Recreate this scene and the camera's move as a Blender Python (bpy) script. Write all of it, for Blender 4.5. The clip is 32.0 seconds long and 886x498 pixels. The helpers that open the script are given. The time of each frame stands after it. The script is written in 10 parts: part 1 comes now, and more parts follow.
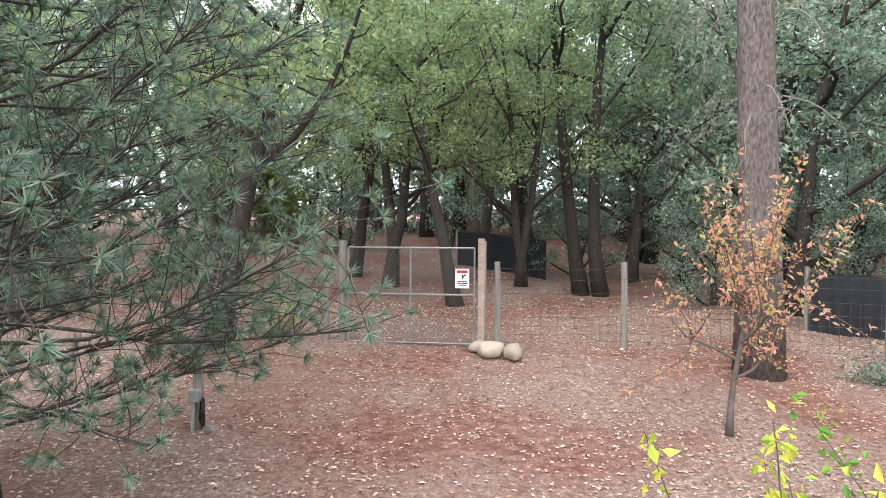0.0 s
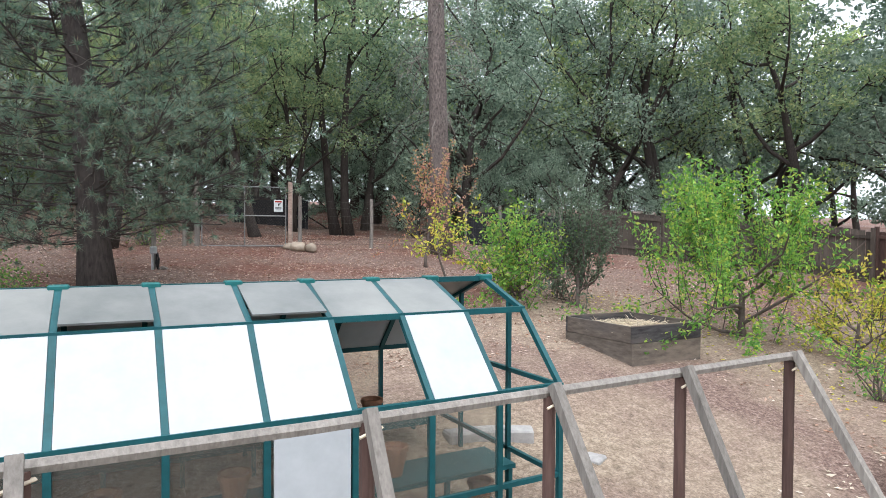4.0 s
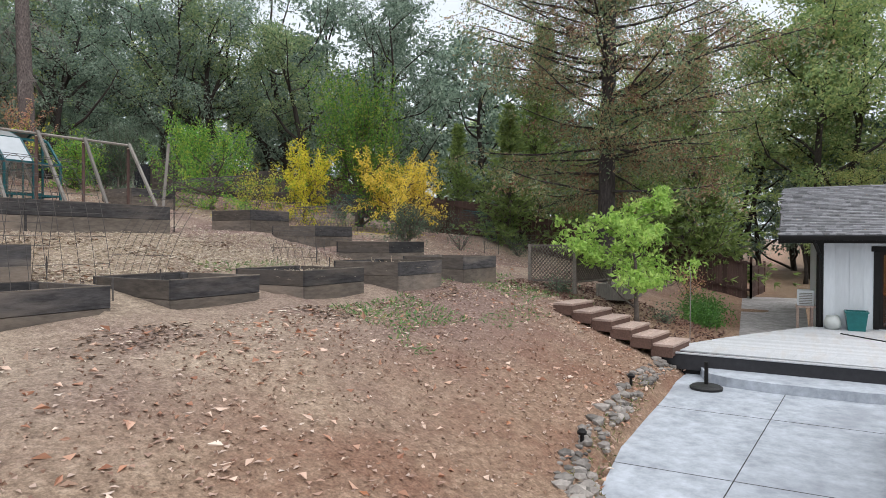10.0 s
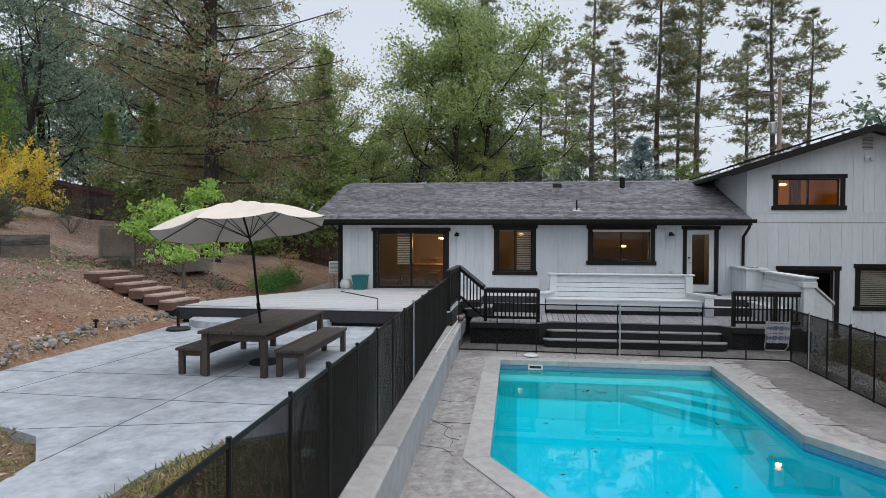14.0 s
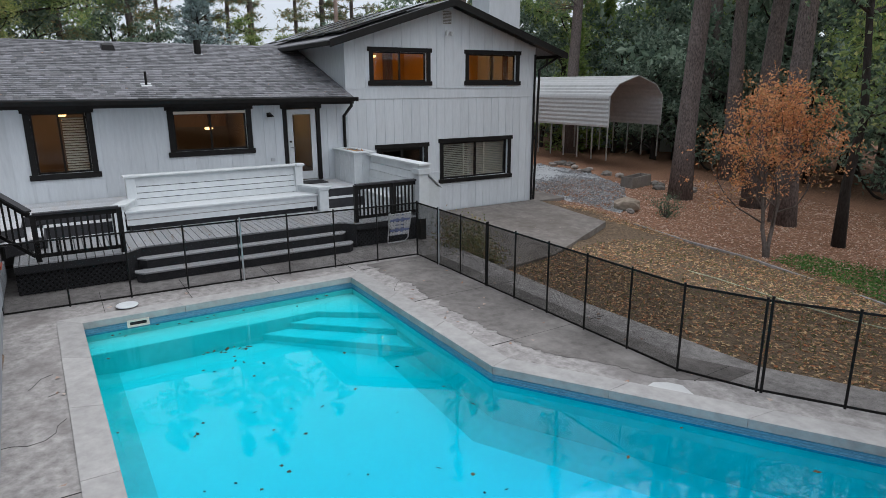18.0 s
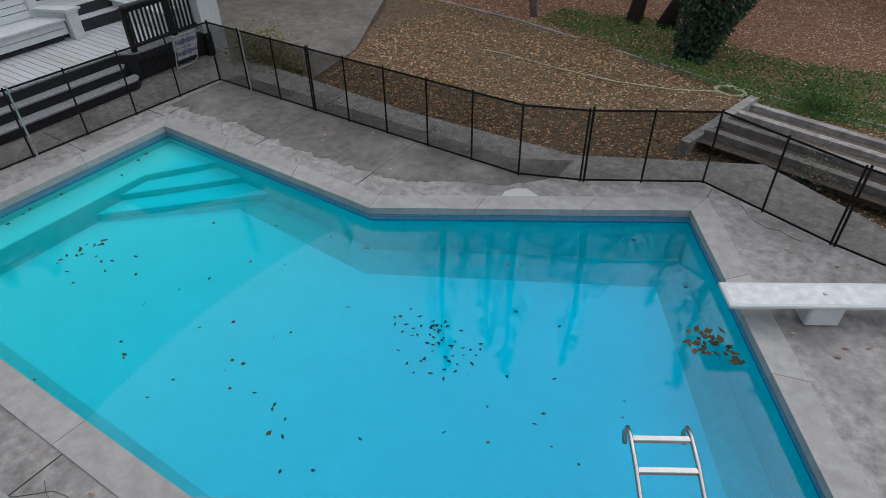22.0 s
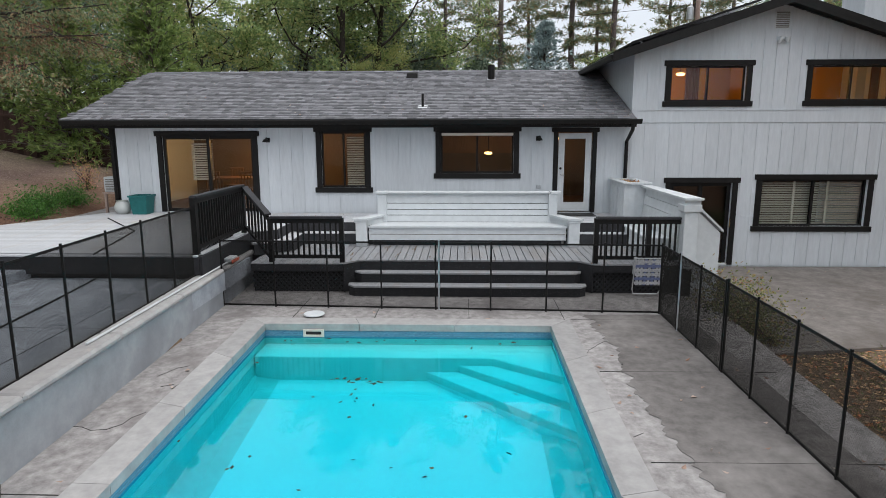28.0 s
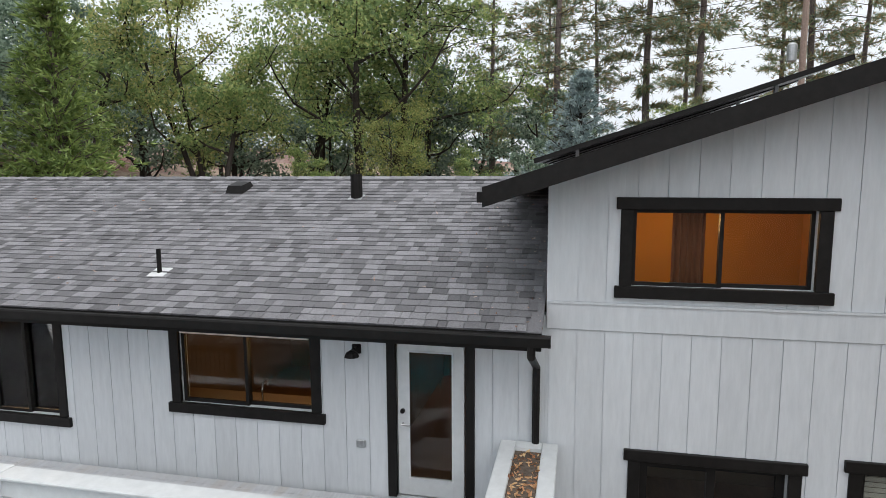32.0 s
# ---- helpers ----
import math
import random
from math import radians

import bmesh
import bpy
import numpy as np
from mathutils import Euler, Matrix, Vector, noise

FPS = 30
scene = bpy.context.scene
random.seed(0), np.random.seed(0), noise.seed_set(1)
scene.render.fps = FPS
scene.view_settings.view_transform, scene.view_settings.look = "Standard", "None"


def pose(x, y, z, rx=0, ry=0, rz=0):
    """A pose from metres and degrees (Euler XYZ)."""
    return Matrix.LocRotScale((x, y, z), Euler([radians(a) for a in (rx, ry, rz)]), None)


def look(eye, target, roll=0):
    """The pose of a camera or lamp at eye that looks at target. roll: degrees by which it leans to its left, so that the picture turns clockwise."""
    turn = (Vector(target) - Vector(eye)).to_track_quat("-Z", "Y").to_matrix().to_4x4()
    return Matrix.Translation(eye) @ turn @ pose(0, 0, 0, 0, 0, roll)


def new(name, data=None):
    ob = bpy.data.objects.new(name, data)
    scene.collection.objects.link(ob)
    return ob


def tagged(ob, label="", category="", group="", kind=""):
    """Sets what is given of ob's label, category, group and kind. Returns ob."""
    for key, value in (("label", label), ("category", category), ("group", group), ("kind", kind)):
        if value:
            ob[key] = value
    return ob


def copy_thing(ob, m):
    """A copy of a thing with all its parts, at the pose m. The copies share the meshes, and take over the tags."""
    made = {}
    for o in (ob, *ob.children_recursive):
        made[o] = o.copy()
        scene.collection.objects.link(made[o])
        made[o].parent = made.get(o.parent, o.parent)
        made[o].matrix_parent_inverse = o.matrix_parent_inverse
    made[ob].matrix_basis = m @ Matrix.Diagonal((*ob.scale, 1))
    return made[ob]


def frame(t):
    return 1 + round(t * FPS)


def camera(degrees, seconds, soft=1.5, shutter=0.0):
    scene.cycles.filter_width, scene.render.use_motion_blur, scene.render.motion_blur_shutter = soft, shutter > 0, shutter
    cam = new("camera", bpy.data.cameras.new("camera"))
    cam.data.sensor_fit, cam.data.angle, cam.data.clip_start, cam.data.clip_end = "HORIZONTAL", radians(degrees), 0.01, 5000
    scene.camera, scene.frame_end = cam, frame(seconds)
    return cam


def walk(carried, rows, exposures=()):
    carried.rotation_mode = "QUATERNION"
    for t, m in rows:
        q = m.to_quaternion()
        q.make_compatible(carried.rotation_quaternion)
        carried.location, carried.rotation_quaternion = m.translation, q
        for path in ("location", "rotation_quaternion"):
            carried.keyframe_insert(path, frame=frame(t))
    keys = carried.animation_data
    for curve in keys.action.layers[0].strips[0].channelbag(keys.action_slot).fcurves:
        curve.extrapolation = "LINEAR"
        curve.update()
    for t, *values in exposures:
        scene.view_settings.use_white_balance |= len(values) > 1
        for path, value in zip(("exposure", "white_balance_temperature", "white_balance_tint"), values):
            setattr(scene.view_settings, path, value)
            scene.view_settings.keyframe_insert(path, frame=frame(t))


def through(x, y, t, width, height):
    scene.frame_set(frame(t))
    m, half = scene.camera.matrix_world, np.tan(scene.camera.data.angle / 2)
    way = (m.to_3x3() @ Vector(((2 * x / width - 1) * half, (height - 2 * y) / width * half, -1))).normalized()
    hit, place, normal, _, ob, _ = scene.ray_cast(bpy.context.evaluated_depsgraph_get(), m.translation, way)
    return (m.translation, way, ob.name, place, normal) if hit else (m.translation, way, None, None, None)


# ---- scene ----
cam = camera(70.6, 32.0, soft=0.85)
METRES, EYE, TILT, LEAN, TURN = 54.0, 8.0, 0.0, 0.0, -3.1
ROWS = [
    (0.0, 0.0, 0.0, 0.0, 0.01, -0.88, -0.33),
    (0.5, -0.0042, -0.0169, -0.0045, -4.36, -0.84, -0.27),
    (1.0, -0.0097, -0.0335, -0.0087, -8.23, -0.82, -0.34),
    (1.5, -0.0164, -0.0506, -0.0127, -11.54, -0.8, -0.31),
    (2.0, -0.0246, -0.0682, -0.0165, -14.94, -0.81, -0.33),
    (2.5, -0.0341, -0.0865, -0.0204, -17.86, -0.82, -0.36),
    (3.0, -0.0442, -0.105, -0.0242, -20.65, -0.82, -0.39),
    (3.5, -0.0551, -0.1248, -0.0281, -23.35, -0.84, -0.4),
    (5.5, -0.0734, -0.2039, -0.0439, -30.96, -0.72, -0.06),
    (6.0, -0.0786, -0.224, -0.0476, -32.42, -0.77, -0.08),
    (6.5, -0.0841, -0.2429, -0.0518, -33.72, -0.78, -0.09),
    (7.0, -0.0901, -0.2604, -0.0578, -35.29, -0.78, -0.08),
    (7.5, -0.0967, -0.2769, -0.0636, -35.92, -0.78, -0.08),
    (8.0, -0.1041, -0.2936, -0.0699, -36.64, -0.75, -0.08),
    (8.5, -0.1123, -0.3105, -0.0775, -38.11, -0.73, -0.08),
    (9.0, -0.1227, -0.3275, -0.0844, -44.28, -0.7, -0.19),
    (9.5, -0.1359, -0.3437, -0.0882, -51.09, -0.74, -0.2),
    (10.0, -0.1477, -0.3595, -0.0885, -57.51, -0.71, -0.18),
    (10.5, -0.1567, -0.3759, -0.0888, -63.2, -0.67, -0.15),
    (11.0, -0.1634, -0.3936, -0.0892, -68.58, -0.63, -0.11),
    (11.5, -0.1688, -0.4123, -0.0895, -73.94, -0.61, -0.14),
    (12.0, -0.1738, -0.4317, -0.0904, -77.47, -0.6, -0.13),
    (12.5, -0.1783, -0.4499, -0.0928, -78.18, -0.61, -0.16),
    (13.0, -0.1799, -0.4648, -0.0938, -78.34, -0.61, -0.16),
    (13.5, -0.1792, -0.4777, -0.0936, -78.5, -0.85, -0.16),
    (15.5, -0.165, -0.5104, -0.093, -86.31, -7.08, -0.04),
    (16.0, -0.1586, -0.5111, -0.0927, -93.14, -8.4, -0.02),
    (16.5, -0.1497, -0.5066, -0.0913, -102.19, -9.67, -0.0),
    (17.0, -0.1382, -0.4969, -0.0888, -110.6, -11.15, 0.08),
    (17.5, -0.1261, -0.4848, -0.0841, -114.97, -12.84, 0.17),
    (18.0, -0.1145, -0.4733, -0.0796, -118.85, -14.68, 0.16),
    (18.5, -0.1032, -0.4626, -0.0752, -122.44, -17.16, 0.27),
    (19.0, -0.0946, -0.4547, -0.0703, -126.42, -20.54, 0.35),
    (19.5, -0.0926, -0.4525, -0.0655, -131.46, -24.21, 0.41),
    (20.0, -0.093, -0.4526, -0.0609, -136.28, -27.78, 0.47),
    (20.5, -0.0939, -0.453, -0.0573, -139.3, -31.01, 0.54),
    (21.0, -0.0944, -0.4529, -0.0547, -140.94, -34.11, 0.57),
    (21.5, -0.0947, -0.4527, -0.0525, -142.37, -36.97, 0.58),
    (22.0, -0.0951, -0.4523, -0.0509, -143.53, -38.24, 0.6),
    (22.5, -0.096, -0.451, -0.0523, -143.43, -36.66, 0.58),
    (23.0, -0.0979, -0.449, -0.0579, -142.59, -34.19, 0.58),
    (23.5, -0.1004, -0.4478, -0.062, -141.28, -31.46, 0.57),
    (24.0, -0.1036, -0.4476, -0.0665, -138.48, -28.93, 0.59),
    (24.5, -0.1077, -0.4495, -0.0706, -134.09, -26.66, 0.55),
    (26.5, -0.1129, -0.4887, -0.0859, -111.13, -17.08, 0.36),
    (27.0, -0.1085, -0.5037, -0.0888, -104.66, -14.93, 0.31),
    (27.5, -0.1005, -0.519, -0.0898, -94.16, -12.79, 0.18),
    (28.0, -0.087, -0.5333, -0.0906, -85.02, -10.65, 0.14),
    (28.5, -0.0705, -0.5457, -0.0908, -79.95, -8.72, 0.13),
    (29.0, -0.0511, -0.557, -0.091, -75.4, -6.76, 0.17),
    (29.5, -0.0304, -0.5677, -0.091, -74.15, -4.86, 0.19),
    (30.0, -0.0097, -0.578, -0.091, -74.15, -3.36, 0.19),
    (30.5, 0.0113, -0.5883, -0.0903, -74.36, -3.31, 0.21),
    (31.0, 0.0332, -0.597, -0.0799, -74.48, -3.74, 0.26),
    (31.5, 0.0586, -0.6035, -0.0662, -74.6, -5.16, 0.26),
    (32.0, 0.0832, -0.607, -0.0532, -74.73, -7.51, 0.28),
]
EXPOSURES = [(0.0, 1.86, 6500, 10), (3.0, 1.39, 6400, 10), (6.0, 1.04, 6250, 10), (8.5, 0.98, 6350, 10), (9.5, 0.76, 6450, 10), (10.5, 0.54, 6550, 10), (11.5, 0.36, 6400, 10), (13.0, 0.24, 6400, 10), (17.0, 0.3, 6350, 10), (19.0, 0.15, 6350, 10),
             (20.0, 0.0, 6350, 10), (22.0, -0.22, 6350, 10), (24.0, -0.05, 6350, 10), (27.0, 0.22, 6450, 10), (28.0, 0.42, 6550, 10), (29.0, 0.57, 6600, 10), (30.0, 0.62, 6600, 10), (31.0, 0.45, 6700, 10), (32.0, 0.6, 6700, 10)]
walk(cam, [(t, pose(0, 0, EYE, TILT, LEAN, TURN) @ pose(METRES * x, METRES * y, METRES * z, 90 + pitch, roll, yaw)) for t, x, y, z, yaw, pitch, roll in ROWS], EXPOSURES)

# ---- light: an overcast evening sky with a wide, weak sun ----
world = bpy.data.worlds.new("overcast_sky")
scene.world = world
world.use_nodes = True
wn, wl = world.node_tree.nodes, world.node_tree.links
sky = wn.new("ShaderNodeTexSky")
sky.sky_type = "NISHITA"
sky.sun_disc = False
sky.sun_elevation, sky.sun_rotation = radians(48), radians(200)
sky.dust_density = 3.0
grey = wn.new("ShaderNodeHueSaturation")
grey.inputs["Saturation"].default_value = 0.22
wl.new(sky.outputs[0], grey.inputs["Color"])
cloud = wn.new("ShaderNodeMix")
cloud.data_type = "RGBA"
cloud.inputs[0].default_value = 0.7
cloud.inputs[7].default_value = (4.2, 4.6, 5.15, 1)
wl.new(grey.outputs[0], cloud.inputs[6])
wl.new(cloud.outputs[2], wn["Background"].inputs["Color"])
wn["Background"].inputs["Strength"].default_value = 0.15
sun = new("sun", bpy.data.lights.new("sun", "SUN"))
sun.data.energy, sun.data.angle, sun.data.color = 1.5, radians(100), (1.0, 0.98, 0.95)
sun.matrix_world = look((0, 0, 30), (5, 12, -16))

# ---- materials ----
def nodes_of(name):
    m = bpy.data.materials.new(name)
    m.use_nodes = True
    return m, m.node_tree.nodes, m.node_tree.links, m.node_tree.nodes["Principled BSDF"]


def surf(name, c1, c2, scale=6.0, rough=0.8, bump=0.2, metal=0.0, rand=0.0, stretch=(1, 1, 1), big=0.35, c3=None, spread=0.5, local=False, spec=0.3, wear=1.0):
    """Two-scale noise between two colours, a third colour in stains, relief, and a shift from object to object."""
    m, n, l, p = nodes_of(name)
    co = n.new("ShaderNodeTexCoord") if local else n.new("ShaderNodeNewGeometry")
    mp = n.new("ShaderNodeMapping")
    mp.inputs["Scale"].default_value = stretch
    l.new(co.outputs["Object" if local else "Position"], mp.inputs["Vector"])
    fine = n.new("ShaderNodeTexNoise")
    fine.inputs["Scale"].default_value, fine.inputs["Detail"].default_value, fine.inputs["Roughness"].default_value = scale, 8, 0.65
    l.new(mp.outputs[0], fine.inputs["Vector"])
    ramp = n.new("ShaderNodeValToRGB")
    ramp.color_ramp.elements[0].position, ramp.color_ramp.elements[1].position = 0.5 - spread / 2, 0.5 + spread / 2
    ramp.color_ramp.elements[0].color, ramp.color_ramp.elements[1].color = (*c1, 1), (*c2, 1)
    l.new(fine.outputs["Fac"], ramp.inputs["Fac"])
    col = ramp.outputs[0]
    wide = n.new("ShaderNodeTexNoise")
    wide.inputs["Scale"].default_value, wide.inputs["Detail"].default_value = scale * 0.13, 4
    l.new(mp.outputs[0], wide.inputs["Vector"])
    if c3:
        stain = n.new("ShaderNodeValToRGB")
        stain.color_ramp.elements[0].position, stain.color_ramp.elements[1].position = 0.5, 0.68
        l.new(wide.outputs["Fac"], stain.inputs["Fac"])
        amount = n.new("ShaderNodeMath")
        amount.operation = "MULTIPLY"
        amount.inputs[1].default_value = wear
        l.new(stain.outputs[0], amount.inputs[0])
        mix = n.new("ShaderNodeMix")
        mix.data_type = "RGBA"
        l.new(amount.outputs[0], mix.inputs[0])
        l.new(col, mix.inputs[6])
        mix.inputs[7].default_value = (*c3, 1)
        col = mix.outputs[2]
    hsv = n.new("ShaderNodeHueSaturation")
    val = n.new("ShaderNodeMapRange")
    val.inputs[3].default_value, val.inputs[4].default_value = 1 - big, 1 + big
    l.new(wide.outputs["Fac"], val.inputs[0])
    out = val.outputs[0]
    if rand:
        info = n.new("ShaderNodeObjectInfo")
        isl = n.new("ShaderNodeNewGeometry")
        both = n.new("ShaderNodeMath")
        both.operation = "ADD"
        l.new(info.outputs["Random"], both.inputs[0])
        l.new(isl.outputs["Random Per Island"], both.inputs[1])
        fr = n.new("ShaderNodeMath")
        fr.operation = "FRACT"
        l.new(both.outputs[0], fr.inputs[0])
        rr = n.new("ShaderNodeMapRange")
        rr.inputs[3].default_value, rr.inputs[4].default_value = 1 - rand, 1 + rand
        l.new(fr.outputs[0], rr.inputs[0])
        mul = n.new("ShaderNodeMath")
        mul.operation = "MULTIPLY"
        l.new(out, mul.inputs[0])
        l.new(rr.outputs[0], mul.inputs[1])
        out = mul.outputs[0]
    l.new(out, hsv.inputs["Value"])
    l.new(col, hsv.inputs["Color"])
    l.new(hsv.outputs[0], p.inputs["Base Color"])
    p.inputs["Roughness"].default_value, p.inputs["Metallic"].default_value = rough, metal
    p.inputs["Specular IOR Level"].default_value = spec
    if bump:
        b = n.new("ShaderNodeBump")
        b.inputs["Strength"].default_value, b.inputs["Distance"].default_value = min(1.0, bump), 0.02
        l.new(fine.outputs["Fac"], b.inputs["Height"])
        l.new(b.outputs[0], p.inputs["Normal"])
    return m


def leaf_mat(name, colours, through=0.35, rough=0.5, gloss=0.38, sat=0.9):
    """Leaves: each its own shade, light passes partly through."""
    m, n, l, p = nodes_of(name)
    isl = n.new("ShaderNodeNewGeometry")
    ramp = n.new("ShaderNodeValToRGB")
    el = ramp.color_ramp.elements
    while len(el) < len(colours):
        el.new(0.5)
    for i, c in enumerate(colours):
        el[i].position, el[i].color = i / max(1, len(colours) - 1), (*c, 1)
    l.new(isl.outputs["Random Per Island"], ramp.inputs["Fac"])
    info = n.new("ShaderNodeObjectInfo")
    rr = n.new("ShaderNodeMapRange")
    rr.inputs[3].default_value, rr.inputs[4].default_value = 0.8, 1.2
    l.new(info.outputs["Random"], rr.inputs[0])
    hsv = n.new("ShaderNodeHueSaturation")
    hsv.inputs["Saturation"].default_value = sat
    l.new(ramp.outputs[0], hsv.inputs["Color"])
    l.new(rr.outputs[0], hsv.inputs["Value"])
    l.new(hsv.outputs[0], p.inputs["Base Color"])
    p.inputs["Roughness"].default_value, p.inputs["Specular IOR Level"].default_value = rough, gloss
    tr = n.new("ShaderNodeBsdfTranslucent")
    l.new(hsv.outputs[0], tr.inputs["Color"])
    mix = n.new("ShaderNodeMixShader")
    mix.inputs[0].default_value = through
    l.new(p.outputs[0], mix.inputs[1])
    l.new(tr.outputs[0], mix.inputs[2])
    l.new(mix.outputs[0], n["Material Output"].inputs["Surface"])
    return m


def clear(name, tint, ior=1.45, rough=0.0, ripple=0.0, ripple_scale=2.0, haze=0.0, haze_col=(0.8, 0.8, 0.8)):
    """A thin pane or a water surface: see-through with a mirror gloss that grows at glancing angles."""
    m, n, l, p = nodes_of(name)
    t = n.new("ShaderNodeBsdfTransparent")
    t.inputs["Color"].default_value = (*tint, 1)
    g = n.new("ShaderNodeBsdfGlossy")
    g.inputs["Roughness"].default_value = rough
    f = n.new("ShaderNodeFresnel")
    f.inputs["IOR"].default_value = ior
    base = t.outputs[0]
    if haze:
        d = n.new("ShaderNodeBsdfDiffuse")
        d.inputs["Color"].default_value = (*haze_col, 1)
        hm = n.new("ShaderNodeMixShader")
        hm.inputs[0].default_value = haze
        l.new(t.outputs[0], hm.inputs[1])
        l.new(d.outputs[0], hm.inputs[2])
        base = hm.outputs[0]
    mix = n.new("ShaderNodeMixShader")
    l.new(f.outputs[0], mix.inputs[0])
    l.new(base, mix.inputs[1])
    l.new(g.outputs[0], mix.inputs[2])
    l.new(mix.outputs[0], n["Material Output"].inputs["Surface"])
    if ripple:
        geo = n.new("ShaderNodeNewGeometry")
        tex = n.new("ShaderNodeTexNoise")
        tex.inputs["Scale"].default_value, tex.inputs["Detail"].default_value = ripple_scale, 2
        b = n.new("ShaderNodeBump")
        b.inputs["Strength"].default_value, b.inputs["Distance"].default_value = ripple, 0.02
        l.new(geo.outputs["Position"], tex.inputs["Vector"])
        l.new(tex.outputs["Fac"], b.inputs["Height"])
        l.new(b.outputs[0], g.inputs["Normal"])
        l.new(b.outputs[0], f.inputs["Normal"])
    return m


def glow(name, colour, strength):
    m, n, l, p = nodes_of(name)
    p.inputs["Base Color"].default_value = (*colour, 1)
    p.inputs["Emission Color"].default_value = (*colour, 1)
    p.inputs["Emission Strength"].default_value = strength
    return m


SIDING = surf("siding_white_paint", (0.53, 0.56, 0.59), (0.63, 0.66, 0.69), 5, 0.7, 0.1, rand=0.05, stretch=(3, 3, 0.5), big=0.09)
WHITE = surf("white_paint", (0.53, 0.555, 0.57), (0.64, 0.665, 0.68), 7, 0.6, 0.15, rand=0.06, big=0.1)
BLACK = surf("black_trim_paint", (0.006, 0.0055, 0.0055), (0.015, 0.014, 0.0135), 9, 0.5, 0.1, rand=0.1, spec=0.2)
DARKDECK = surf("charcoal_deck_paint", (0.022, 0.022, 0.025), (0.042, 0.042, 0.047), 8, 0.65, 0.15, rand=0.1)
DECKBOARD = surf("worn_white_deck_paint", (0.43, 0.44, 0.465), (0.56, 0.57, 0.59), 9, 0.6, 0.2, rand=0.09, stretch=(0.6, 4, 4), big=0.15, c3=(0.36, 0.30, 0.25), wear=0.35)
STEEL = surf("galvanised_steel", (0.42, 0.44, 0.46), (0.58, 0.6, 0.62), 20, 0.4, 0.1, metal=0.8)
CHROME = surf("polished_steel", (0.42, 0.42, 0.43), (0.5, 0.5, 0.5), 10, 0.22, 0.0, metal=1.0, big=0.05)
SHINGLE = surf("asphalt_shingle", (0.085, 0.085, 0.093), (0.27, 0.27, 0.287), 60, 0.92, 0.7, rand=0.40, big=0.05, spread=0.7)
CONCRETE = surf("stamped_concrete_grey", (0.24, 0.262, 0.295), (0.50, 0.535, 0.59), 4.0, 0.7, 0.6, big=0.3, c3=(0.20, 0.213, 0.24), wear=0.75, spread=0.45)
POOLDECK = surf("weathered_concrete", (0.15, 0.138, 0.135), (0.50, 0.475, 0.465), 7, 0.75, 0.6, big=0.55, c3=(0.13, 0.118, 0.115), wear=0.8, spread=0.55)
COPING = surf("pool_coping_concrete", (0.28, 0.27, 0.268), (0.43, 0.417, 0.41), 5, 0.75, 0.25, rand=0.08, big=0.22)
PLASTER = surf("cyan_pool_plaster", (0.54, 0.87, 0.87), (0.62, 0.92, 0.92), 2, 0.6, 0.05, big=0.06)
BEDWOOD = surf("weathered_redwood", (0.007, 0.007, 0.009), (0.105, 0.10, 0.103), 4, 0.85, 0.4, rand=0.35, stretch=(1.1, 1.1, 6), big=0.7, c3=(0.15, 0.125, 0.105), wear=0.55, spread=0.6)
BEDWOOD_SIDE = surf("side_board_redwood", (0.04, 0.034, 0.03), (0.17, 0.142, 0.12), 4, 0.88, 0.4, rand=0.25, stretch=(1.1, 1.1, 5), big=0.5, c3=(0.06, 0.055, 0.055), wear=0.7, spread=0.6)
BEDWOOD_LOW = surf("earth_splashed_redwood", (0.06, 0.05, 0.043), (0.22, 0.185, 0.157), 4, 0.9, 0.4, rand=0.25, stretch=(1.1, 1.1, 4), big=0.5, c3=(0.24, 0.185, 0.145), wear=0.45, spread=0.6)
GREYWOOD = surf("grey_split_wood", (0.14, 0.125, 0.115), (0.30, 0.275, 0.25), 9, 0.85, 0.5, rand=0.2, stretch=(5, 5, 0.7), big=0.25)
STEPWOOD = surf("pale_step_timber", (0.25, 0.18, 0.15), (0.47, 0.36, 0.31), 7, 0.8, 0.4, rand=0.15, stretch=(1, 6, 4), spread=0.4)
RISERWOOD = surf("dark_step_riser", (0.07, 0.04, 0.032), (0.15, 0.09, 0.07), 7, 0.85, 0.4, rand=0.15, stretch=(1, 4, 4))
LATHWOOD = surf("old_lattice_wood", (0.07, 0.062, 0.055), (0.20, 0.175, 0.155), 9, 0.9, 0.4, rand=0.25, stretch=(4, 4, 4))
GREYFENCE = surf("grey_brown_fence_board", (0.045, 0.036, 0.031), (0.10, 0.082, 0.07), 5, 0.85, 0.4, rand=0.3, stretch=(4, 4, 0.6))
FENCEWOOD = surf("dark_fence_board", (0.055, 0.032, 0.028), (0.115, 0.07, 0.06), 5, 0.85, 0.4, rand=0.25, stretch=(4, 4, 0.6))
TABLEWOOD = surf("dark_stained_table_wood", (0.03, 0.023, 0.02), (0.085, 0.066, 0.058), 8, 0.55, 0.35, rand=0.2, stretch=(0.8, 6, 6))
CANVAS = surf("cream_canvas", (0.62, 0.55, 0.48), (0.70, 0.63, 0.56), 30, 0.9, 0.1, big=0.08)
GREENTUBE = surf("teal_resin_frame", (0.006, 0.055, 0.064), (0.012, 0.09, 0.105), 12, 0.45, 0.05)
TEAL = surf("teal_plastic", (0.01, 0.10, 0.10), (0.02, 0.15, 0.15), 12, 0.4, 0.02)
